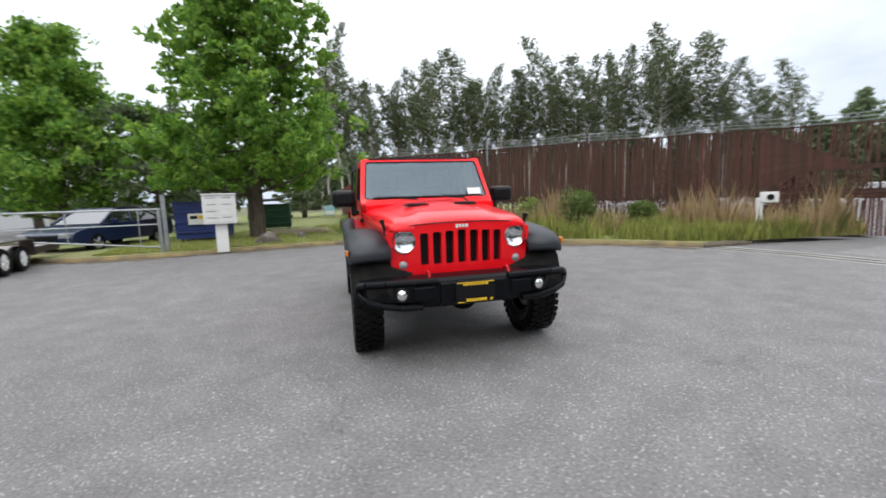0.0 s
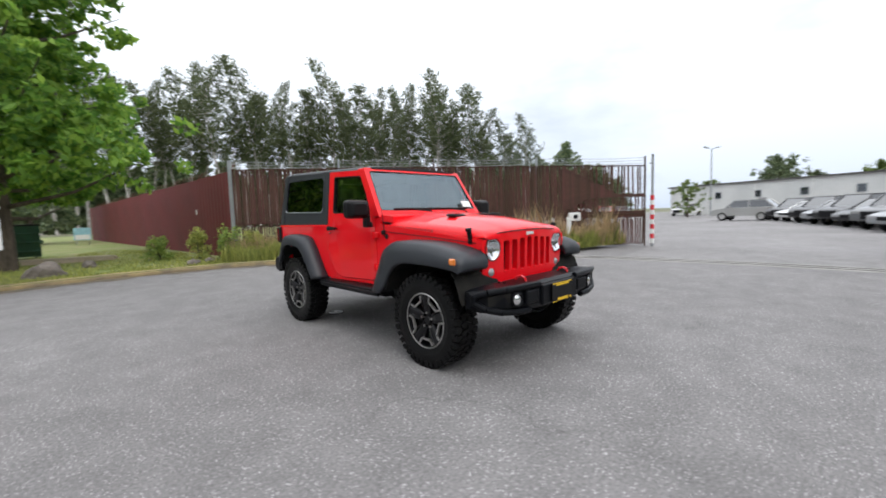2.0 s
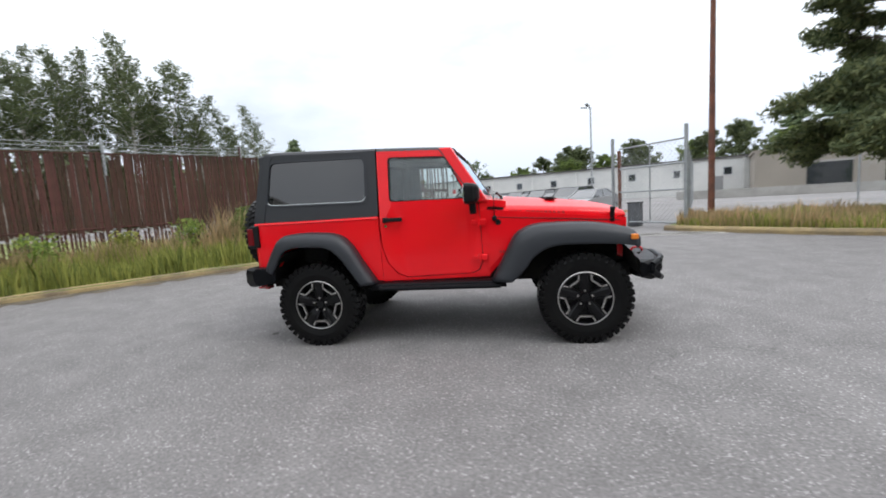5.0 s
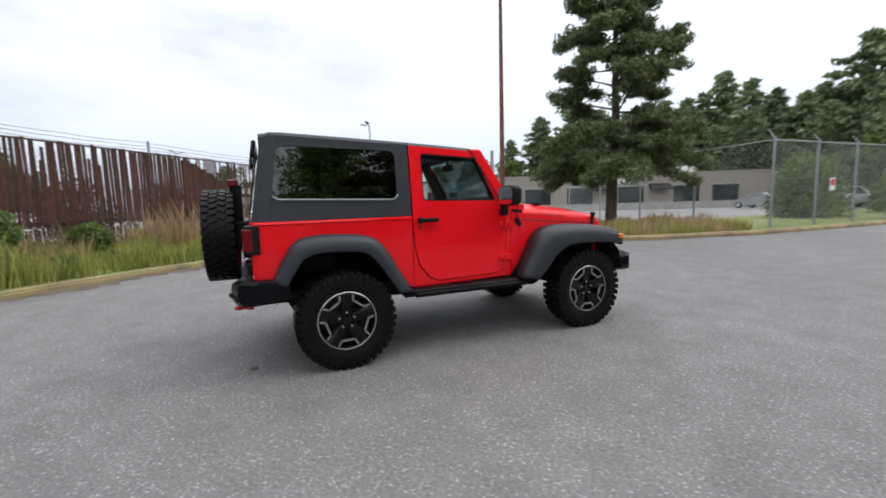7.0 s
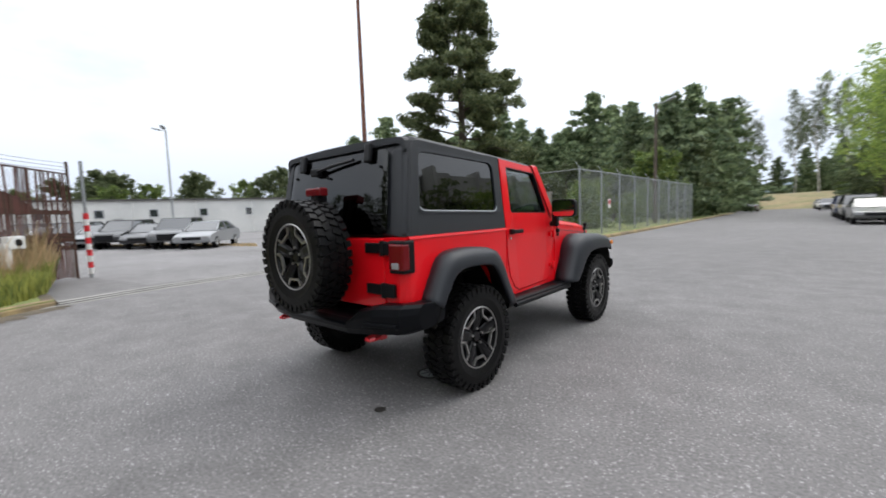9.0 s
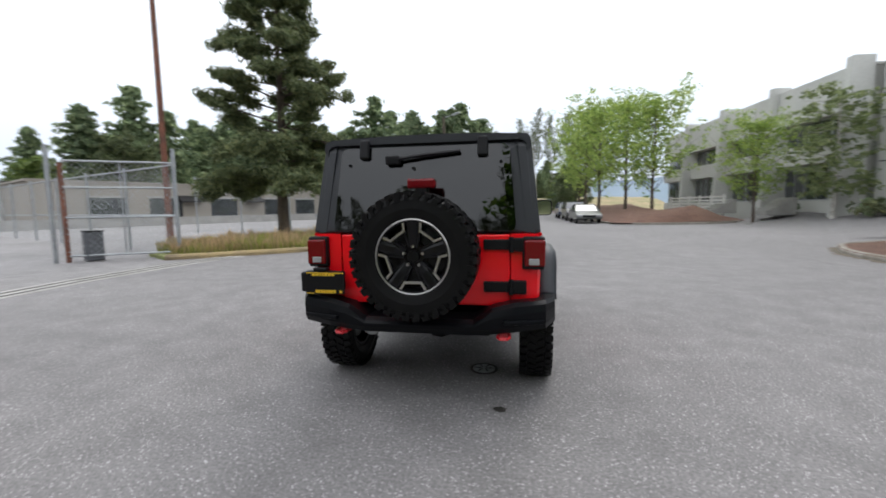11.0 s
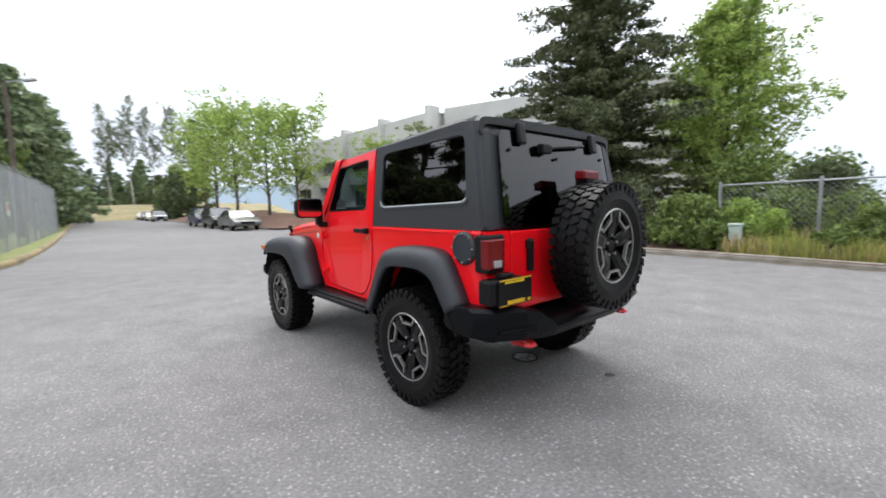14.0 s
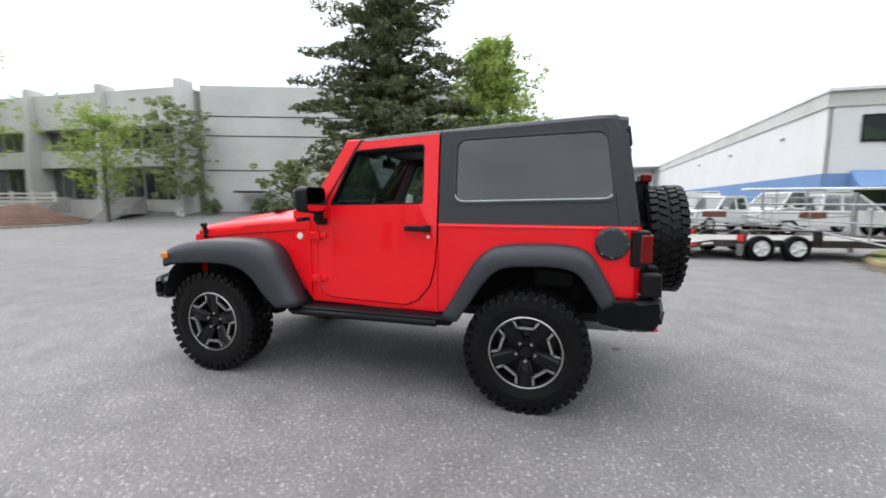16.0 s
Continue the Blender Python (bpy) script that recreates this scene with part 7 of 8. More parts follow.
# firs beyond the end of the street fence
for x, y, k in ((7.5, -47, 1.5), (9.5, -53, 1.75), (7.8, -59, 1.7), (12.5, -50, 1.5), (11, -63, 1.8), (15, -58, 1.6), (7.4, -74, 1.9), (10, -82, 2.0), (19, -66, 1.6), (23, -70, 1.7), (29, -72, 1.7), (34, -76, 1.7), (38, -70, 1.6), (44, -70, 1.6), (7.6, -95, 2.2), (-12, -104, 1.3)):
    spots.append((x, y, k * 0.95))
for i in range(9):
    spots.append((-24 + 5.0 * i + rnd.uniform(-2, 2), -136 - rnd.uniform(0, 16), rnd.uniform(1.0, 1.6)))
for i in range(10):
    az, d = radians(-46 - 20 * (i + rnd.uniform(-0.4, 0.4)) / 9), rnd.uniform(84, 98)
    spots.append((d * math.cos(az), d * math.sin(az), rnd.uniform(1.5, 2.0)))
# group of tall evergreens beyond the lot
for dx, dy, k in ((56, -50, 1.9), (60, -46, 1.75), (63, -48, 1.95), (53, -53, 1.6), (45, -62, 1.65), (66, -43, 1.5)):
    spots.append((dx, dy, k))
for i in range(14):
    spots.append((26 + rnd.uniform(-14, 16), -68 - rnd.uniform(0, 26), rnd.uniform(1.1, 1.8)))
# wooded rise behind the tan building
for i in range(34):
    az, d = radians(-47 - 32 * (i + rnd.uniform(-0.4, 0.4)) / 33), rnd.uniform(92, 116)
    spots.append((d * math.cos(az) - 4, d * math.sin(az) + 2, rnd.uniform(1.75, 2.45)))
for i in range(6):
    spots.append((-4 + rnd.uniform(-22, 22), -160 - rnd.uniform(0, 70), rnd.uniform(1.7, 2.7)))
for i, (x, y, k) in enumerate(spots):
    m = pose(x, y, 0, 0, 0, rnd.uniform(0, 360)) @ Matrix.Diagonal((k, k, k, 1))
    if i < 3:
        DARKS[i].matrix_world = m
    else:
        copy_thing(DARKS[i % 3], m)
# mixed green woods along the street and behind the tan building
WOODS = []
for k in range(3):
    t = broadleaf("full green tree at the edge of the woods", 0, 0, 11.0, 3.6, 60 + k, (M_BARK, M_LEAFP if k else M_SHRUB), 0.2, clear=0.08, clumps=380, per=24, leaf=0.28, rad=1.25, group="woods along the street")
    WOODS.append(t)
spots = [(7.6, -39.5, 0.72), (9.5, -43, 0.8), (7.0, -51, 0.9), (13, -45, 0.85), (16, -48, 0.9), (9.2, -67, 1.2), (18, -56, 1.0), (9.5, -88, 1.3), (14, -72, 1.3),
         (22, -64, 1.1), (28, -66, 1.15), (34, -66, 1.1), (42, -64, 1.1), (48, -58, 1.1), (52, -44, 1.2), (58, -38, 1.15), (64, -30, 1.1), (70, -22, 1.1), (76, -12, 1.0), (10, -88, 1.5), (8.5, -105, 1.3), (9, -125, 1.4),
         (-12, -80, 1.1), (-13, -95, 1.2), (-11.5, -112, 1.1), (-13, -135, 1.3), (-16, -160, 1.4), (12, -160, 1.5), (84, 40, 1.3), (98, 9.5, 1.0), (105, -4, 1.2), (108, -10, 1.35), (104, -18, 1.4), (110, -26, 1.6), (102, -32, 1.45), (112, -17, 1.5), (88, -58, 1.5), (82, -64, 1.4), (76, -68, 1.5), (70, -76, 1.6), (64, -80, 1.5), (94, -50, 1.5), (98, -42, 1.5), (58, -84, 1.6), (86, -72, 1.7), (95, 20, 1.0), (96, 4, 0.9), (100, -14, 1.0), (92, -30, 1.0), (-55, 52, 1.0), (-42, 58, 1.0), (-62, 30, 0.9), (-30, 60, 1.0), (-16, 56, 1.0), (-112, 4.0, 1.15)]
for i, (x, y, k) in enumerate(spots):
    m = pose(x, y, 0, 0, 0, rnd.uniform(0, 360)) @ Matrix.Diagonal((k, k, k * rnd.uniform(0.9, 1.1), 1))
    if i < 3:
        WOODS[i].matrix_world = m
    else:
        copy_thing(WOODS[i % 3], m)
broadleaf("round green tree behind the white warehouse", 74.0, 6.5, 9.6, 3.4, 77, (M_BARK, M_LEAFD), 0.14, clear=0.2, clumps=260, per=22, leaf=0.22)
broadleaf("small green tree before the white warehouse", 55.0, 12.8, 5.2, 2.0, 78, (M_BARK, M_SHRUB), 0.1, clear=0.06, clumps=140, per=24, leaf=0.16)
# weeds at the foot of the sheet fence
for i, (x, y, w, h) in enumerate(((0.9, 9.9, 0.8, 1.0), (0.2, 10.6, 0.7, 0.9), (-0.6, 12.0, 0.8, 0.7), (1.5, 9.5, 0.9, 0.8), (2.6, 9.0, 1.0, 1.0), (3.9, 8.4, 1.1, 0.9), (5.1, 7.6, 1.0, 1.1))):
    shrub("straggly pale weed at the foot of the fence", x, y, w, h, 220 + i, M_BLADE if i % 2 else M_LEAFY, 40, 30, 0.06, group="weeds at the fence")
# young street trees on the mound
YOUNG = []
for k in range(2):
    YOUNG.append(broadleaf("young light green street tree on the mulch mound", 0, 0, 9.5, 3.2, 70 + k, (M_BARK, M_LEAFY), 0.11, clear=0.24, clumps=460, per=14, leaf=0.15, rad=1.0, nl=34, up=1.0, group="street trees on the mound"))
for i, (x, y, k) in enumerate(((-12.2, -34, 1.12), (-11.2, -39, 1.25), (-9.8, -45, 1.2), (-9.6, -53, 1.2), (-10.2, -62, 1.15), (-16.7, -27.3, 0.66))):
    m = pose(x, y, 0.6 if i < 5 else 0, 0, 0, 77 * i) @ Matrix.Diagonal((k, k, k, 1))
    if i < 2:
        YOUNG[i].matrix_world = m
    else:
        copy_thing(YOUNG[i % 2], m)
broadleaf("thin weeping birch before the office wall", -19.3, -24.0, 9.8, 2.5, 75, (M_BIRCH, M_LEAFB), 0.12, clear=0.3, clumps=420, per=22, leaf=0.13, shape="column", nl=34, up=-0.15, rad=0.8)
broadleaf("small grey-green tree before the office wall", -21.6, -16.8, 4.8, 1.9, 76, (M_BARK, M_LEAFB), 0.1, clear=0.15, clumps=160, per=24, leaf=0.17)

# ---- shrubs ----
shrub("dense dark evergreen shrub at the road's edge", -10.8, -5.2, 2.8, 2.6, 80, M_NEEDLE, 210, 60, 0.085, group="evergreen shrubs")
shrub("dense dark evergreen shrub at the road's edge", -10.4, -3.0, 2.6, 2.0, 81, M_NEEDLE, 190, 60, 0.085, group="evergreen shrubs")
shrub("dense dark evergreen shrub at the road's edge", -12.5, -7.4, 2.4, 2.4, 82, M_NEEDLE, 150, 50, 0.09, group="evergreen shrubs")
shrub("bright green leafy shrub at the road's edge", -10.2, -0.9, 2.4, 1.35, 83, M_SHRUB, 110, 50, 0.09)
shrub("bright green leafy shrub in front of the fence", -12.2, 0.9, 2.2, 1.5, 84, M_SHRUB, 90, 46, 0.09)
shrub("tangled grey-green bush behind the fence", -13.8, 1.3, 2.4, 2.3, 85, M_LEAFP, 120, 40, 0.1)
for i, (x, y, w, h, m) in enumerate(((-9.6, -0.2, 1.0, 0.7, M_SHRUB), (-9.9, 1.0, 1.3, 1.0, M_LEAFY), (-9.5, 2.2, 0.9, 0.6, M_SHRUB), (-10.2, 2.9, 1.4, 1.1, M_SHRUB), (-10.9, 0.3, 1.4, 1.2, M_LEAFY), (-11.4, 2.3, 1.5, 1.3, M_SHRUB))):
    shrub("leafy green weed clump in the planting bed", x, y, w, h, 200 + i, m, 46, 34, 0.085, group="weed clumps")
for i, (x, y, w, h) in enumerate(((-14.6, -0.6, 3.0, 3.0), (-15.4, 1.3, 2.6, 2.6))):
    shrub("tall green bush behind the chain-link fence", x, y, w, h, 210 + i, M_SHRUB, 140, 36, 0.12)
shrub("bright green bush beside the gate post", -11.7, 4.3, 1.3, 1.15, 86, M_LEAFY, 110, 46, 0.07)
shrub("tall green bush behind the chain-link fence", 7.6, -22.6, 3.0, 3.0, 87, M_SHRUB, 190, 46, 0.12)
shrub("green bush behind the chain-link fence", 8.6, -26.0, 2.6, 2.6, 88, M_LEAFP, 110, 40, 0.13)
shrub("green bush behind the chain-link fence", 6.9, -30, 2.4, 2.3, 89, M_SHRUB, 110, 40, 0.14)
shrub("leafy weed clump before the rusty fence", 6.2, 6.6, 1.5, 1.25, 90, M_SHRUB, 90, 50, 0.075)
shrub("leafy weed clump before the rusty fence", 7.6, 5.4, 1.0, 0.9, 91, M_SHRUB, 60, 50, 0.07)
shrub("reddish dry bush behind the rusty fence", 9.9, 6.4, 1.8, 2.1, 92, M_RUSTS, 70, 30, 0.09)
shrub("reddish dry bush behind the rusty fence", 11.6, 4.4, 1.5, 1.8, 93, M_RUSTS, 60, 30, 0.09)
for i, (x, y) in enumerate(((-19.4, -28.4), (-20.4, -22.6), (-21.6, -19.4), (-22.4, -16.4))):
    shrub("clipped low green hedge plant by the office wall", x, y, 1.6, 0.9, 94 + i, M_LEAFD, 50, 30, 0.12, z=0.62, group="hedge plants by the office")

# ---- grass ----
def between(k_line, f_line, n, seed, v0=0.05, v1=1.0, power=1.0):
    rng = random.Random(seed)
    K = catmull([(x, y, 0) for x, y in k_line], 60)
    F = catmull([(x, y, 0) for x, y in f_line], 60)
    out = []
    for _ in range(n):
        u, v = rng.random() * 59, v0 + (v1 - v0) * rng.random() ** power
        i = min(int(u), 58)
        a, b = K[i].lerp(K[i + 1], u - i), F[i].lerp(F[i + 1], u - i)
        p = a.lerp(b, v)
        if noise.noise(Vector((p.x * 0.9, p.y * 0.9, seed))) > -0.38 + rng.uniform(-0.2, 0.2):
            out.append((p.x, p.y))
    return out


KN = [(0.3, 8.8), (1.6, 8.15), (3.0, 7.0), (4.5, 5.65), (6.0, 4.3), (6.9, 3.2), (8.0, 2.7)]
FN = [(1.0, 10.2), (3.0, 9.3), (5.0, 8.2), (7.0, 7.0), (8.6, 5.2), (10.0, 3.6), (11.2, 2.2)]
tuft_field("tall_grass", between(KN, FN, 34000, 1), 0.15, 0.72, 101, M_BLADE, "tall green weeds and grass before the rusty fence")
tuft_field("dry_grass", between(KN, FN, 12000, 2, 0.45, 1.0, 0.8), 0.5, 1.2, 102, M_DRY, "dry tan seed heads of tall grass", wide=0.010)
KS = [(8.8, -5.5), (7.7, -6.4), (6.4, -7.6), (5.4, -8.9), (4.8, -11.0), (4.4, -13.4)]
FS = [(10.3, -6.4), (10.3, -8.0), (10.3, -9.5), (10.0, -11.0), (9.0, -12.6), (8.0, -13.6)]
tuft_field("dry_grass", between(KS, FS, 15000, 3), 0.15, 0.62, 103, M_DRY, "dry tan grass in the verge")
tuft_field("tall_grass", between(KS, FS, 30000, 4), 0.08, 0.42, 104, M_BLADE, "green grass in the verge")
KL = [(-7.6, 8.4), (-5.2, 8.3), (-2.8, 8.7), (0.0, 8.8), (0.6, 8.7)]
FL = [(-8.2, 14), (-5.4, 17.0), (-3.0, 18.0), (-1.0, 20.0), (0.6, 16.0)]
tuft_field("lawn_grass", between(KL, FL, 26000, 5, 0.0, 1.0, 1.6), 0.04, 0.13, 105, M_BLADE, "short lawn grass", wide=0.008)
KW = [(-8.8, 0.3), (-8.7, 1.5), (-8.65, 2.6), (-8.6, 3.6)]
FW = [(-12.5, -0.5), (-12.5, 1.0), (-12.0, 3.0), (-11.0, 4.6)]
tuft_field("tall_grass", between(KW, FW, 9000, 6), 0.15, 0.6, 106, M_BLADE, "green weeds along the planting bed")
tuft_field("dry_grass", between(KW, FW, 3500, 7), 0.2, 0.65, 107, M_DRY, "dry tan weeds along the planting bed")

KR = [(19.0, -6.6), (24.0, -5.4), (30.0, -3.4), (36.0, -0.6)]
FR = [(21.5, -7.6), (27.0, -6.4), (33.0, -4.4), (39.0, -1.6)]
tuft_field("dry_grass", between(KR, FR, 6000, 8), 0.04, 0.16, 108, M_DRY, "short dry tan grass under the parked cars", z=0.0)

# ---- buildings ----
def building(name, label, a, b, depth, h, material, side=1):
    """A box house: front wall from a to b, its body on the far side. Returns the Empty; x runs along the front, -y is the outside."""
    p0, rz, length = along(a, b, 0)
    t = thing(name, label, "building", p0.x, p0.y, 0, rz)
    part("front_wall", bx(0, length, 0, 0.3, -0.1, h), material, t)
    part("back_wall", bx(0, length, depth - 0.3, depth, -0.1, h), material, t)
    part("side_wall", bx(0, 0.3, 0.302, depth - 0.302, -0.1, h), material, t)
    part("side_wall", bx(length - 0.3, length, 0.302, depth - 0.302, -0.1, h), material, t)
    return t, length


def window(parent, x, z, w, h, y=-0.02, frame=0.07, fm=None, mull=0):
    bm = bmesh.new()
    plate(bm, [(x, z), (x + w, z), (x + w, z + h), (x, z + h)], [[(x + frame, z + frame), (x + w - frame, z + frame), (x + w - frame, z + h - frame), (x + frame, z + h - frame)]], lambda a, b, d: (a, y + d, b), 0.06)
    for i in range(mull):
        xx = x + w * (i + 1) / (mull + 1)
        box(bm, xx - 0.03, xx + 0.03, y, y + 0.05, z + frame, z + h - frame)
    wn_ = part("window", bm, fm or M_STEEL, parent)
    part("pane", bx(x + frame, x + w - frame, y + 0.02, y + 0.035, z + frame, z + h - frame), M_WIN, wn_)
    return wn_


# long low white building beyond the lot; front faces the lot (-x side)
t, L = building("warehouse", "long low white block warehouse with a flat dark roof edge", (46, -40), (70.5, 19.5), -24, 4.3, M_WHWALL)
# -y is towards +x here, so the lot side is y > 0
part("roof", bx(-0.3, L + 0.3, -24.2, 0.55, 4.3, 4.5), mat("dark_roof_edge", (0.09, 0.085, 0.08), 0.8, var=0.5), t)
for i in range(12):
    x = 3 + i * 5.3
    window(t, x, 2.3, 0.9, 0.95, y=0.305)
for x in (14.5, 33.0, 50.0):
    d = part("door", bx(x, x + 1.0, 0.302, 0.36, 0, 2.2, 0.01), mat("grey_steel_door", (0.25, 0.25, 0.25), 0.6), t)
for i in range(9):
    x = 6 + i * 6.5
    bm = bmesh.new()
    rod(bm, (x, 0.38, 0), (x, 0.38, 4.25), 0.06, 0.06, 8)
    part("downpipe", bm, M_WHITE, t)

# low tan building with garage doors beyond the south lot
t, L = building("tan_building", "low tan commercial building with garage doors", (25.5, -54.5), (40, -24), -16, 4.0, M_TANW)
part("roof", bx(-0.2, L + 0.2, -16.2, 0.35, 4.0, 4.18), M_TANW, t)
for i, x in enumerate((5.0, 9.5, 16, 22, 27)):
    d = part("garage_door", bx(x, x + 3.0, 0.302, 0.36, 0, 2.6), M_WIN, t)
    part("door_frame", bx(x - 0.15, x + 3.15, 0.302, 0.40, 2.6, 2.8), M_CONC, d)
for x in (13, 20):
    bm = bmesh.new()
    loft(bm, [[(x, 0.31, 2.9), (x, 1.3, 2.3), (x, 1.3, 2.2), (x, 0.31, 2.4)], [(x + 2.4, 0.31, 2.9), (x + 2.4, 1.3, 2.3), (x + 2.4, 1.3, 2.2), (x + 2.4, 0.31, 2.4)]])
    part("awning", bm, M_BLACK, t)
part("sign_board", bx(17.0, 20.5, 0.305, 0.37, 3.05, 3.5), M_WHITE, t, "white sign board with unreadable marks")
part("rooftop_unit", bx(8.5, 10.5, -4, -2.2, 4.18, 5.0, 0.05), M_WHITE, t)
part("low_wall", bx(-4, L + 6, 6.0, 6.25, 0, 0.75), M_CONC, t)

# concrete office building on the west side; front faces +x
t, L = building("office_building", "two-storey pale concrete office building with tall fins", (-21.55, -24.8), (-20.0, -52.8), -26, 9.4, M_OFFICE)
part("roof", bx(-0.1, L + 0.1, -26, 0.1, 9.4, 9.55), M_OFFICE, t)
for i in range(4):
    x = 7.0 * i
    bm = bmesh.new()
    loft(bm, [[(x - 0.25, 0.302, -0.1), (x - 0.25, 2.0, -0.1), (x - 0.25, 1.5, 9.95), (x - 0.25, 0.302, 9.95)], [(x + 0.25, 0.302, -0.1), (x + 0.25, 2.0, -0.1), (x + 0.25, 1.5, 9.95), (x + 0.25, 0.302, 9.95)]])
    part("fin", bm, M_OFFICE, t, "tall sloping concrete fin")
    part("spandrel", bx(x + 0.26, x + 6.74, 0.302, 1.0, 4.0, 5.3), M_OFFICE, t)
    part("parapet", bx(x + 0.26, x + 6.74, 0.302, 1.1, 6.9, 9.5), M_OFFICE, t)
    part("plinth", bx(x + 0.26, x + 6.74, 0.302, 0.9, -0.1, 1.5), M_OFFICE, t)
    for k in range(3):
        window(t, x + 0.4 + k * 2.08, 5.32, 2.0, 1.55, y=0.34, mull=1)
        window(t, x + 0.4 + k * 2.08, 1.52, 2.0, 2.45, y=0.34, mull=1)
for i in range(2):
    for k in range(6):
        part("step", bx(2.4 + i * 7, 4.0 + i * 7, 2.2 + k * 0.32, 2.52 + k * 0.32, 0.55, 1.72 - k * 0.17), M_CONC, t)
bm = bmesh.new()
for k in range(4):
    box(bm, 9.5, 20.5, 3.0, 3.1, 1.0 + k * 0.3, 1.14 + k * 0.3)
for k in range(6):
    box(bm, 9.6 + k * 2.1, 9.8 + k * 2.1, 2.98, 3.12, 0, 2.15)
part("terrace_railing", bm, M_WHITE, t)
# blank wing that runs on to the north-west
t, L = building("office_wing", "blank pale concrete office wing with horizontal joints", (-28.6, -5.4), (-21.8, -24.3), -24, 9.7, M_OFFICE)
for z in (3.7, 6.2, 7.6):
    part("joint", bx(0.1, L - 0.1, 0.302, 0.33, z, z + 0.06), M_BLACK, t)
part("roof", bx(-0.1, L + 0.1, -24, 0.1, 9.7, 9.85), M_OFFICE, t)
bm = bmesh.new()
for k in range(9):
    box(bm, 15.2 - k * 0.32, 15.52 - k * 0.32, 0.6, 1.8, 0.6 + 0.17 * (9 - k) - 0.05, 0.6 + 0.17 * (9 - k))
tube(bm, [(15.4, 1.8, 3.1), (12.4, 1.8, 1.55)], 0.05, 6)
tube(bm, [(15.4, 1.8, 2.6), (12.4, 1.8, 1.05)], 0.03, 6)
part("outside_stair", bm, M_RAIL, t)
part("stair_landing", bx(15.5, 17.4, 0.5, 1.9, 2.05, 2.2), M_RAIL, t)

# cream warehouse with a blue band
t, L = building("blue_band_warehouse", "cream metal warehouse with a blue painted band", (-32.0, 19.0), (-98, 20.5), -30, 9.0, M_CREAM)
part("blue_band", bx(-0.01, L, 0.302, 0.35, 1.4, 3.5), M_BLUEB, t)
part("blue_band", bx(-0.06, -0.003, -29.9, 0.3, 1.4, 3.5), M_BLUEB, t)
part("base_band", bx(-0.03, L, 0.302, 0.33, -0.1, 1.398), M_CREAM, t)
bm = bmesh.new()
loft(bm, [[(-0.3, 0.5, 9.0), (-0.3, 0.5, 9.2), (-0.3, -30.3, 9.2), (-0.3, -30.3, 9.0)], [(L + 0.3, 0.5, 9.0), (L + 0.3, 0.5, 9.2), (L + 0.3, -30.3, 9.2), (L + 0.3, -30.3, 9.0)]])
part("roof", bm, M_CREAM, t)
part("fascia", bx(-0.08, L, 0.302, 0.42, 8.0, 8.995), M_OFFICE, t)
part("fascia", bx(-0.09, -0.003, -29.9, 0.295, 8.0, 8.995), M_OFFICE, t)
part("wing_wall", bx(L - 0.6, L, 0.45, 14.0, -0.1, 9.0), M_CREAM, t)
part("blue_band", bx(L - 0.64, L - 0.603, 0.45, 14.0, 1.4, 3.3), M_BLUEB, t)
part("fascia", bx(L - 0.66, L - 0.603, 0.45, 14.0, 8.2, 8.995), M_OFFICE, t)
part("roof_vent", bx(L - 4.0, L - 2.0, 7.5, 9.8, 9.0, 10.2, 0.05), M_STEEL, t)
part("wing_roof", bx(L - 7.0, L - 0.64, 0.45, 14.05, 8.996, 9.15), M_CREAM, t)
for k, y in enumerate((-4.2, -9.5, -15)):
    bm = bmesh.new()
    plate(bm, [(y, 5.6), (y + 2.6, 5.6), (y + 2.6, 7.4), (y, 7.4)], [[(y + 0.1, 5.7), (y + 2.5, 5.7), (y + 2.5, 7.3), (y + 0.1, 7.3)]], lambda a, b, d: (-0.09 + d, a, b), 0.085)
    w = part("window", bm, M_BLACK, t)
    part("pane", bx(-0.06, -0.03, y + 0.1, y + 2.5, 5.7, 7.3), M_WIN, w)
    bm = bmesh.new()
    loft(bm, [[(-0.065, y - 0.6, 3.7), (-1.3, y - 0.6, 2.6), (-1.3, y - 0.6, 2.5), (-0.065, y - 0.6, 2.5)], [(-0.065, y + 3.0, 3.7), (-1.3, y + 3.0, 2.6), (-1.3, y + 3.0, 2.5), (-0.065, y + 3.0, 2.5)]])
    part("awning", bm, M_BLUEB, t, "sloping blue awning")
    part("dark_doorway", bx(-0.10, -0.062, y - 0.3, y + 2.7, 0, 2.45), M_WIN, t)
for x in (6, 18, 30):
    part("wall_lamp", bx(x, x + 0.35, 0.302, 0.55, 6.6, 6.8, 0.02), M_STEEL, t)

# ---- parked vehicles and the trailer ----
def simple_wheel(parent, x, y, r, w, sgn, rim_mat):
    wh = new("wheel")
    wh.parent = parent
    wh.matrix_local = pose(x, y, r)
    bm = bmesh.new()
    lathe(bm, [(r * 0.62, -w / 2), (r * 0.9, -w / 2), (r, -w * 0.35), (r, w * 0.35), (r * 0.9, w / 2), (r * 0.62, w / 2)], 20, 'X')
    part("tyre", bm, M_TYRE, wh, smooth=True)
    bm = bmesh.new()
    f = w / 2 - 0.02
    lathe(bm, [(r * 0.63, sgn * f), (r * 0.5, sgn * (f - 0.03)), (r * 0.2, sgn * (f - 0.015)), (0.0, sgn * f)], 20, 'X')
    for k in range(5):
        a = k * 2 * math.pi / 5
        rod(bm, (sgn * (f - 0.01), 0, 0), (sgn * (f - 0.01), r * 0.6 * math.cos(a), r * 0.6 * math.sin(a)), 0.035, 0.028, 6)
    part("rim", bm, rim_mat, wh)


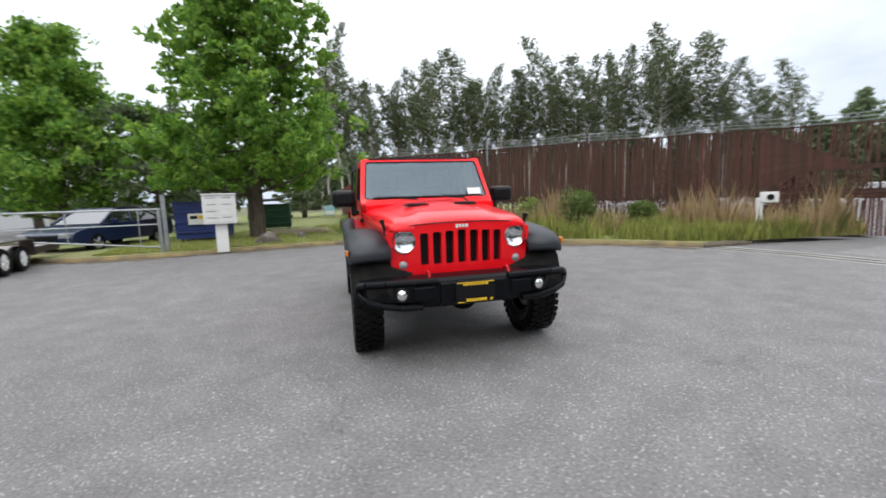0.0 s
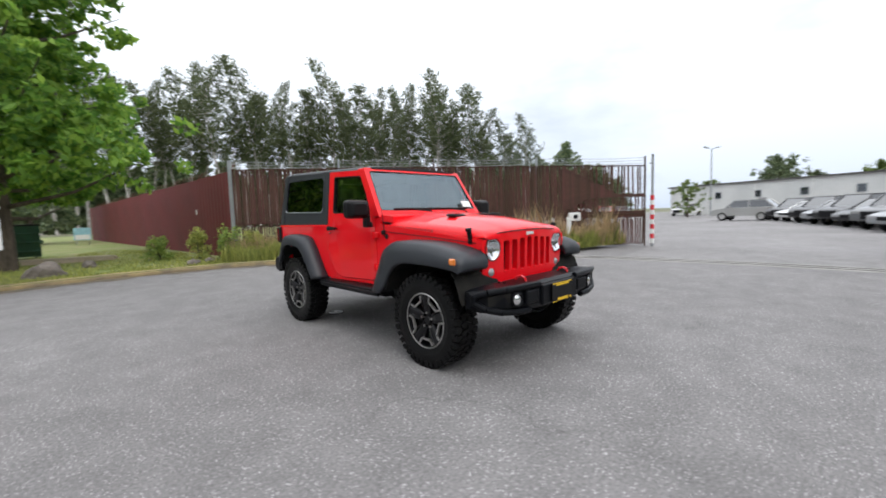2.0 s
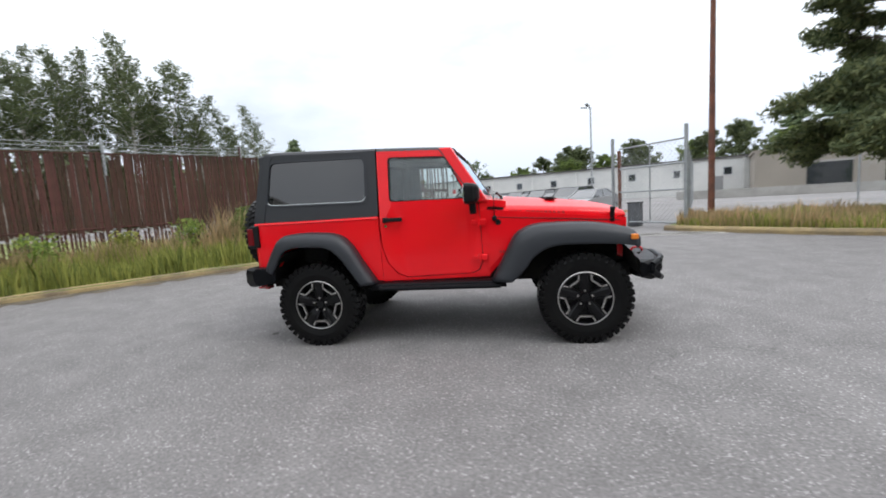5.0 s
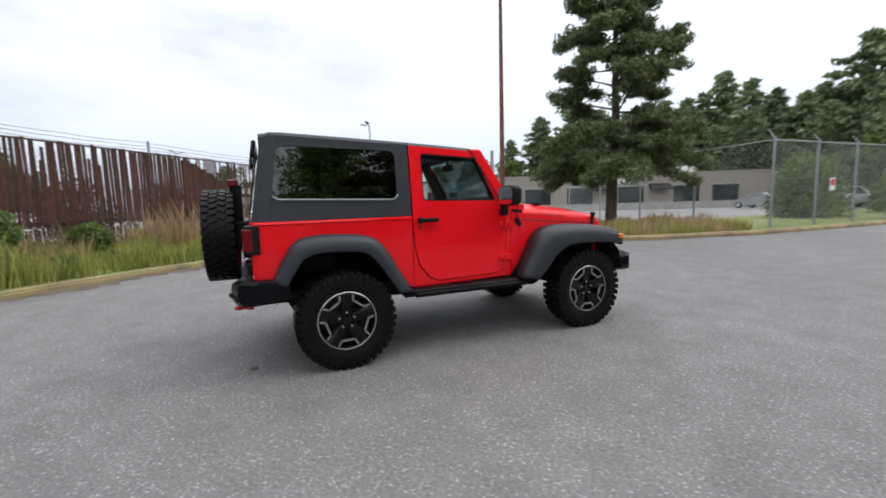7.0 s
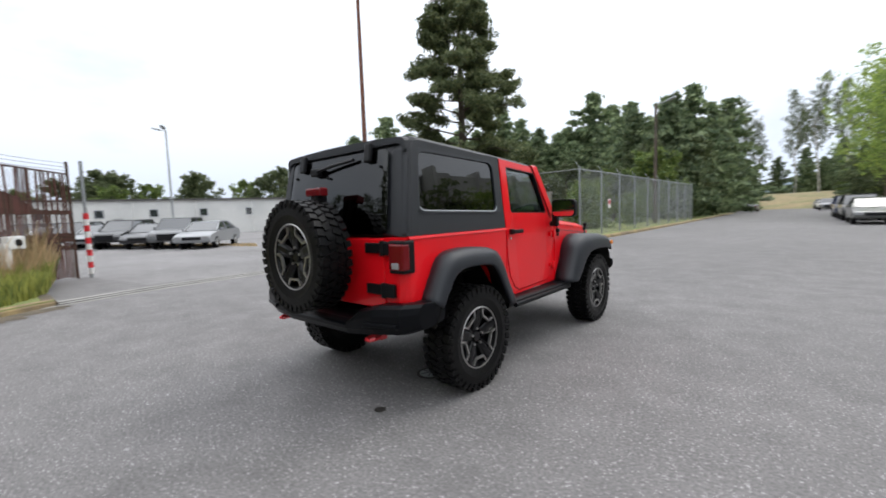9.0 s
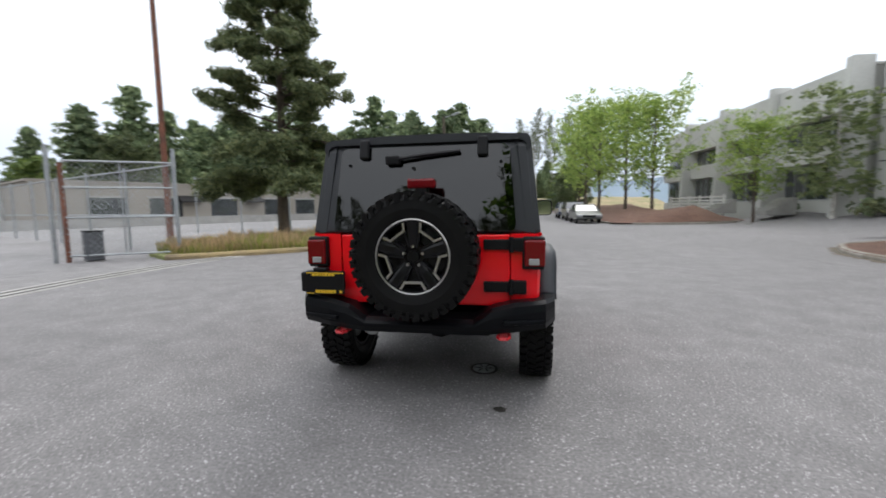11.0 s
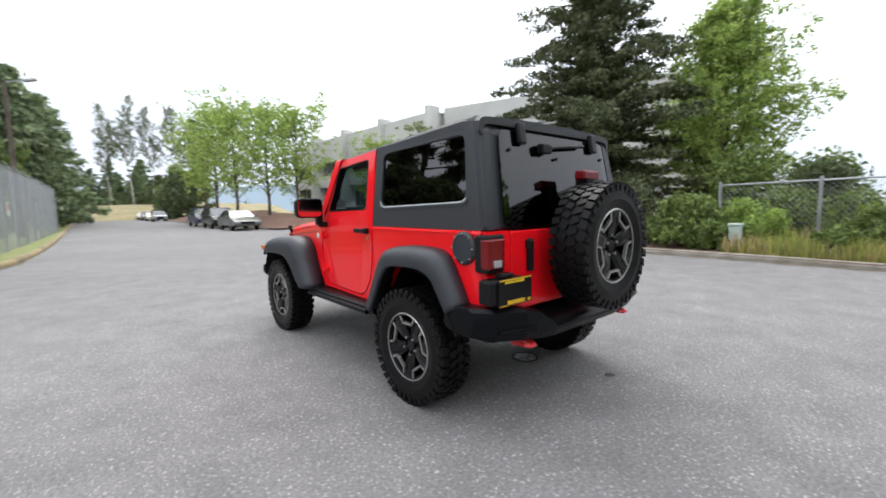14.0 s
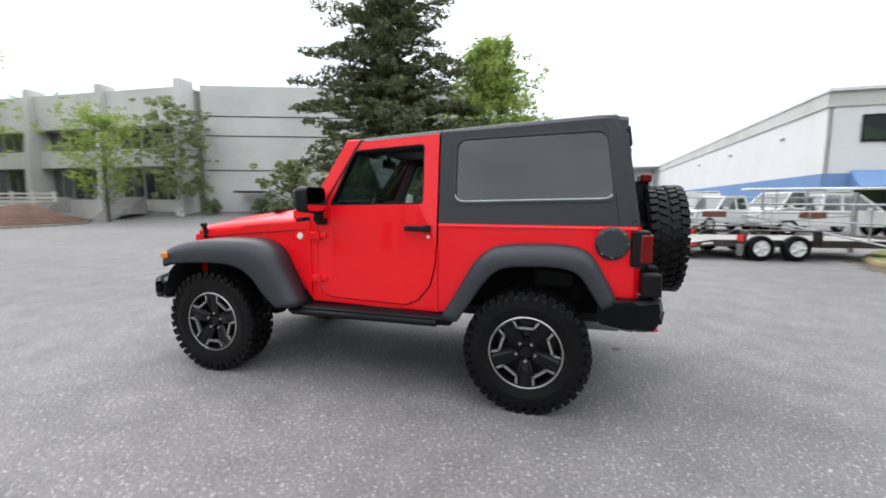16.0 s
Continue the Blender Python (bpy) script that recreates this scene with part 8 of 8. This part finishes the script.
CARS = {
    # profile of the body side (y, z), the cabin (y, z low front .. low back), length, width, wheel radius
    "sedan": ([(-2.3, 0.34), (-2.36, 0.52), (-2.28, 0.68), (-1.95, 0.78), (-1.0, 0.93), (0.0, 0.96), (1.4, 0.99), (2.15, 1.0), (2.3, 0.92), (2.34, 0.6), (2.25, 0.32)],
              [(-1.15, 0.93), (-0.35, 1.40), (0.75, 1.44), (1.75, 1.0)], 0.90, 0.32, (-1.42, 1.38)),
    "suv": ([(-2.25, 0.40), (-2.32, 0.62), (-2.25, 0.86), (-1.95, 0.98), (-1.05, 1.08), (0.2, 1.10), (2.2, 1.12), (2.32, 0.95), (2.32, 0.6), (2.22, 0.40)],
            [(-1.2, 1.07), (-0.55, 1.66), (1.55, 1.70), (2.22, 1.10)], 0.93, 0.36, (-1.40, 1.38)),
    "van": ([(-2.6, 0.40), (-2.7, 0.60), (-2.66, 0.90), (-2.35, 1.08), (-1.75, 1.20), (2.4, 1.22), (2.55, 1.0), (2.55, 0.6), (2.45, 0.40)],
            [(-1.85, 1.18), (-1.15, 1.92), (2.35, 2.02), (2.52, 1.20)], 0.98, 0.36, (-1.75, 1.55)),
    "pickup": ([(-2.6, 0.45), (-2.68, 0.68), (-2.6, 0.95), (-2.3, 1.05), (-1.2, 1.10), (0.5, 1.10), (0.55, 1.08), (2.65, 1.08), (2.72, 0.9), (2.7, 0.55), (2.6, 0.45)],
               [(-1.3, 1.08), (-0.65, 1.72), (0.45, 1.75), (0.58, 1.09)], 0.97, 0.37, (-1.75, 1.65)),
}


def parked_car(kind, label, x, y, rz, color, group="", rim=None, name="parked_car"):
    side, cab, hw, wr, ax = CARS[kind]
    t = thing(name, label, "car", x, y, 0, rz, group)
    paint = mat("paint_" + label.split()[0], color, 0.35, coat=0.7, spec=0.3, var=0.15, scale=0.7) if isinstance(color, tuple) else color
    bm = bmesh.new()
    ring = rounded(side, 0.08, 2)
    xs = ((-hw, 0.96), (-hw * 0.97, 1.0), (-hw * 0.6, 1.0), (hw * 0.6, 1.0), (hw * 0.97, 1.0), (hw, 0.96))
    rings = []
    for k, (xx, s) in enumerate(xs):
        inset = 0.10 if k in (0, 5) else (0.02 if k in (1, 4) else -0.04)
        rings.append([(xx, yy * (1 - inset * 0.12), 0.7 + (zz - 0.7) * (1 - inset * 0.45)) for yy, zz in ring])
    loft(bm, rings)
    part("body", bm, paint, t)
    (f0, fz), (f1, z1), (b1, z2), (b0, bz) = cab
    bm = bmesh.new()
    loft(bm, [[(sgn * hw * 0.93, f0, fz), (sgn * hw * 0.76, f1, z1), (sgn * hw * 0.76, b1, z2), (sgn * hw * 0.93, b0, bz)] for sgn in (-1, 1)])
    part("glasshouse", bm, M_WIN, t, "dark glass")
    bm = bmesh.new()
    wt = hw * 0.77
    loft(bm, [[(-wt, f1 - 0.03, z1 - 0.03), (wt, f1 - 0.03, z1 - 0.03), (wt, f1, z1 + 0.03), (-wt, f1, z1 + 0.03)], [(-wt, b1 + 0.03, z2 - 0.03), (wt, b1 + 0.03, z2 - 0.03), (wt, b1, z2 + 0.03), (-wt, b1, z2 + 0.03)]])
    part("roof", bm, paint, t)
    for sgn in (-1, 1):
        w0, w1 = hw * 0.935, hw * 0.765
        ym = (f1 + b1) / 2
        for p0, p1, r0, r1 in (((sgn * w0, f0 - 0.02, fz), (sgn * w1, f1 - 0.02, z1), 0.04, 0.035), ((sgn * w0, b0 + 0.01, bz), (sgn * w1, b1 + 0.01, z2), 0.06, 0.05),
                               ((sgn * (w0 + 0.005), ym, (fz + bz) / 2), (sgn * (w1 + 0.005), ym, (z1 + z2) / 2), 0.04, 0.04)):
            bm = bmesh.new()
            rod(bm, p0, p1, r0, r1, 5)
            part("pillar", bm, paint, t)
        if kind == "van":
            part("side_panel", bx(sgn * w1 * 1.02, sgn * w0 * 1.01, f1 + 0.75, b1, 1.25, z2 - 0.1), paint, t)
        part("headlight", bx(sgn * hw * 0.55, sgn * hw * 0.93, side[1][0] - 0.012, side[1][0] + 0.25, side[2][1] - 0.14, side[2][1], 0.02), M_WLENS, t)
        part("tail_light", bx(sgn * hw * 0.62, sgn * hw * 0.95, side[-2][0] - 0.2, side[-2][0] + 0.015, 0.72, 0.9, 0.02), M_REDLENS, t)
        part("side_mirror", bx(sgn * hw * 0.96, sgn * (hw + 0.17), f0 + 0.35, f0 + 0.45, fz, fz + 0.14, 0.02), paint, t)
        for a in ax:
            simple_wheel(t, sgn * (hw - 0.09), a, wr, 0.21, sgn, rim or M_SILV)
    part("grille", bx(-hw * 0.5, hw * 0.5, side[1][0] - 0.02, side[1][0] + 0.2, 0.48, side[2][1] - 0.04, 0.02), M_BLACK, t)
    part("plate", bx(-0.26, 0.26, side[-2][0], side[-2][0] + 0.03, 0.62, 0.74), M_WHITE, t)
    if kind == "pickup":
        part("load_bed", bx(-hw * 0.8, hw * 0.8, 0.72, 2.5, 1.06, 1.10), M_BLACK, t)
    return t


SILVER, GREY, BLACKP, WHITEP, DKBLUE = (0.27, 0.28, 0.29), (0.12, 0.125, 0.13), (0.012, 0.012, 0.014), (0.70, 0.70, 0.69), (0.012, 0.022, 0.07)
parked_car("sedan", "dark blue sedan parked behind the tube gate", -9.1, 12.5, -15, DKBLUE)
row = [("sedan", "silver sedan", SILVER), ("suv", "grey suv", GREY), ("sedan", "black sedan", BLACKP), ("suv", "black suv", BLACKP), ("sedan", "silver sedan", SILVER), ("suv", "black suv", BLACKP), ("sedan", "white sedan", WHITEP), ("suv", "dark suv", BLACKP), ("sedan", "silver sedan", SILVER), ("suv", "grey suv", GREY)]
for i, (k, lab, c) in enumerate(row[:8]):
    parked_car(k, lab + " in the row of parked cars", 22.6 + 2.3 * i, -5.6 + 0.70 * i + 0.02 * i * i, -128 + (4 if i % 3 else -3), c, "row of parked cars in the lot")
parked_car("suv", "silver suv standing in the lot", 39.5, 4.0, 172, (0.33, 0.33, 0.32))
parked_car("pickup", "white pickup before the white warehouse", 64, 15.5, -100, WHITEP)
parked_car("suv", "red suv far across the lot", 52, 22, -60, (0.5, 0.03, 0.02))
parked_car("suv", "dark suv far across the lot", 56, 21.5, -60, GREY)
parked_car("sedan", "white sedan far across the lot", 48, 23, -60, WHITEP)
parked_car("sedan", "grey sedan parked at the mulch mound", -5.9, -29.5, 180, (0.10, 0.105, 0.10), "cars along the street")
parked_car("suv", "black suv parked along the street", -5.9, -35.5, 180, BLACKP, "cars along the street")
parked_car("suv", "dark blue suv parked along the street", -5.9, -42.0, 180, DKBLUE, "cars along the street")
for i, c in enumerate((SILVER, WHITEP, GREY, SILVER)):
    parked_car("sedan" if i % 2 else "suv", ("silver", "white", "grey", "silver")[i] + " car far down the street", -6.2, -78 - 9 * i, 180, c, "cars along the street")
parked_car("van", "white van standing far down the street", 2.6, -118, 0, WHITEP)
parked_car("sedan", "dark sedan far down the street", 3.0, -84, 0, GREY, "cars along the street")
parked_car("van", "white work van behind the trailer", -21.2, 6.9, 34, WHITEP)
parked_car("pickup", "white crew pickup behind the trailer", -20.9, 9.2, 30, WHITEP)
parked_car("van", "white van beside the rack truck", -21.6, 12.6, 26, WHITEP)
parked_car("pickup", "white pickup truck with a roof rack of pipes", -18.3, 12.4, 172, WHITEP)
bm = bmesh.new()
for k in range(4):
    rod(bm, (-18.9 + 0.14 * k, 9.3, 2.02), (-18.1 + 0.14 * k, 14.9, 2.02), 0.05, 0.05, 8)
solo("pipe_bundle", bm, M_WHITE, "bundle of long white pipes on the pickup's rack", "pipes")
bm = bmesh.new()
for y in (10.2, 11.9):
    box(bm, -19.2, -17.7, y, y + 0.06, 1.90, 1.97)
    for x in (-19.1, -17.8):
        box(bm, x - 0.03, x + 0.03, y, y + 0.06, 1.0, 1.9)
solo("roof_rack", bm, M_STEEL, "grey ladder rack over the pickup's bed", "rack")
parked_car("suv", "white car in the south lot", 15.5, -43, 70, WHITEP, "cars in the south lot")
parked_car("sedan", "silver car in the south lot", 20, -41, 80, SILVER, "cars in the south lot")


def trailer():
    t = thing("flatbed_trailer", "low tandem-axle trailer with pale deck and white wheels", "trailer", -9.21, 5.76, 0, 10)
    deck = mat("weathered_deck_boards", (0.36, 0.345, 0.33), 0.85, var=0.7, scale=3, color2=(0.24, 0.22, 0.20), fine=0.2, stretch=(6, 1, 1))
    dark = mat("dark_trailer_steel", (0.035, 0.03, 0.028), 0.6, var=0.6, scale=4, color2=(0.09, 0.05, 0.035))
    b = part("board", bx(0, 0.186, -0.95, 3.3, 0.42, 0.47, 0.006), deck, t)
    b.matrix_local = pose(-0.95, 0, 0)
    for i in range(1, 10):
        share(b, "board", t, pose(-0.95 + 0.19 * i, 0, 0.003 * (i % 2)))
    for x in (-1.03, 0.955):
        part("side_beam", bx(x, x + 0.075, -0.98, 3.4, 0.31, 0.478, 0.01), dark, t)
    bm = bmesh.new()
    loft(bm, [[(-0.98, -0.99, 0.465), (0.98, -0.99, 0.465), (0.98, -0.99, 0.36), (-0.98, -0.99, 0.36)], [(-0.98, -2.25, 0.29), (0.98, -2.25, 0.29), (0.98, -2.25, 0.21), (-0.98, -2.25, 0.21)]])
    part("beavertail", bm, deck, t)
    for sgn in (-1, 1):
        bm = bmesh.new()
        loft(bm, [[(sgn * 0.985, y, z), (sgn * 1.03, y, z), (sgn * 1.03, y, z - 0.13), (sgn * 0.985, y, z - 0.13)] for y, z in ((-0.99, 0.475), (-2.25, 0.295))])
        part("ramp_beam", bm, dark, t)
        for y in (-0.05, 0.75):
            simple_wheel(t, sgn * 1.17, y, 0.30, 0.21, sgn, M_WHITE)
        bm = bmesh.new()
        prof = [(-0.47, 0.36), (-0.43, 0.70), (-0.38, 0.73), (1.15, 0.73), (1.20, 0.70), (1.24, 0.36)]
        ring = prof + [(y * 0.97 + 0.01, z - 0.03) for y, z in reversed(prof)]
        loft(bm, [[(sgn * 1.045, y, z) for y, z in ring], [(sgn * 1.32, y, z) for y, z in ring]])
        part("fender", bm, dark, t)
        part("mudflap", bx(sgn * 1.06, sgn * 1.30, -0.505, -0.485, 0.12, 0.40), M_STEEL, t)
        part("marker", bx(sgn * 1.06, sgn * 1.30, -0.50, -0.475, 0.46, 0.62), M_HOOK, t)
    bm = bmesh.new()
    tube(bm, [(-0.95, 3.35, 0.42), (0, 4.9, 0.42), (0.95, 3.35, 0.42)], 0.05, 8)
    tube(bm, [(0, 4.8, 0.42), (0, 5.2, 0.42)], 0.05, 8)
    part("tongue", bm, dark, t)
    bm = bmesh.new()
    rod(bm, (0.15, 4.8, 0.0), (0.15, 4.8, 0.8), 0.04, 0.04, 8)
    part("jack", bm, M_STEEL, t)
    for k in range(4):
        for sgn in (-1, 1):
            o = part("reflector", bx(sgn * 1.032, sgn * 1.038, -0.12, 0.12, -0.025, 0.025), M_HOOK if k % 2 else M_WHITE, t)
            o.matrix_local = pose(0, -1.15 - 0.36 * k, 0.39 - 0.043 * k, 6.8, 0, 0)


trailer()
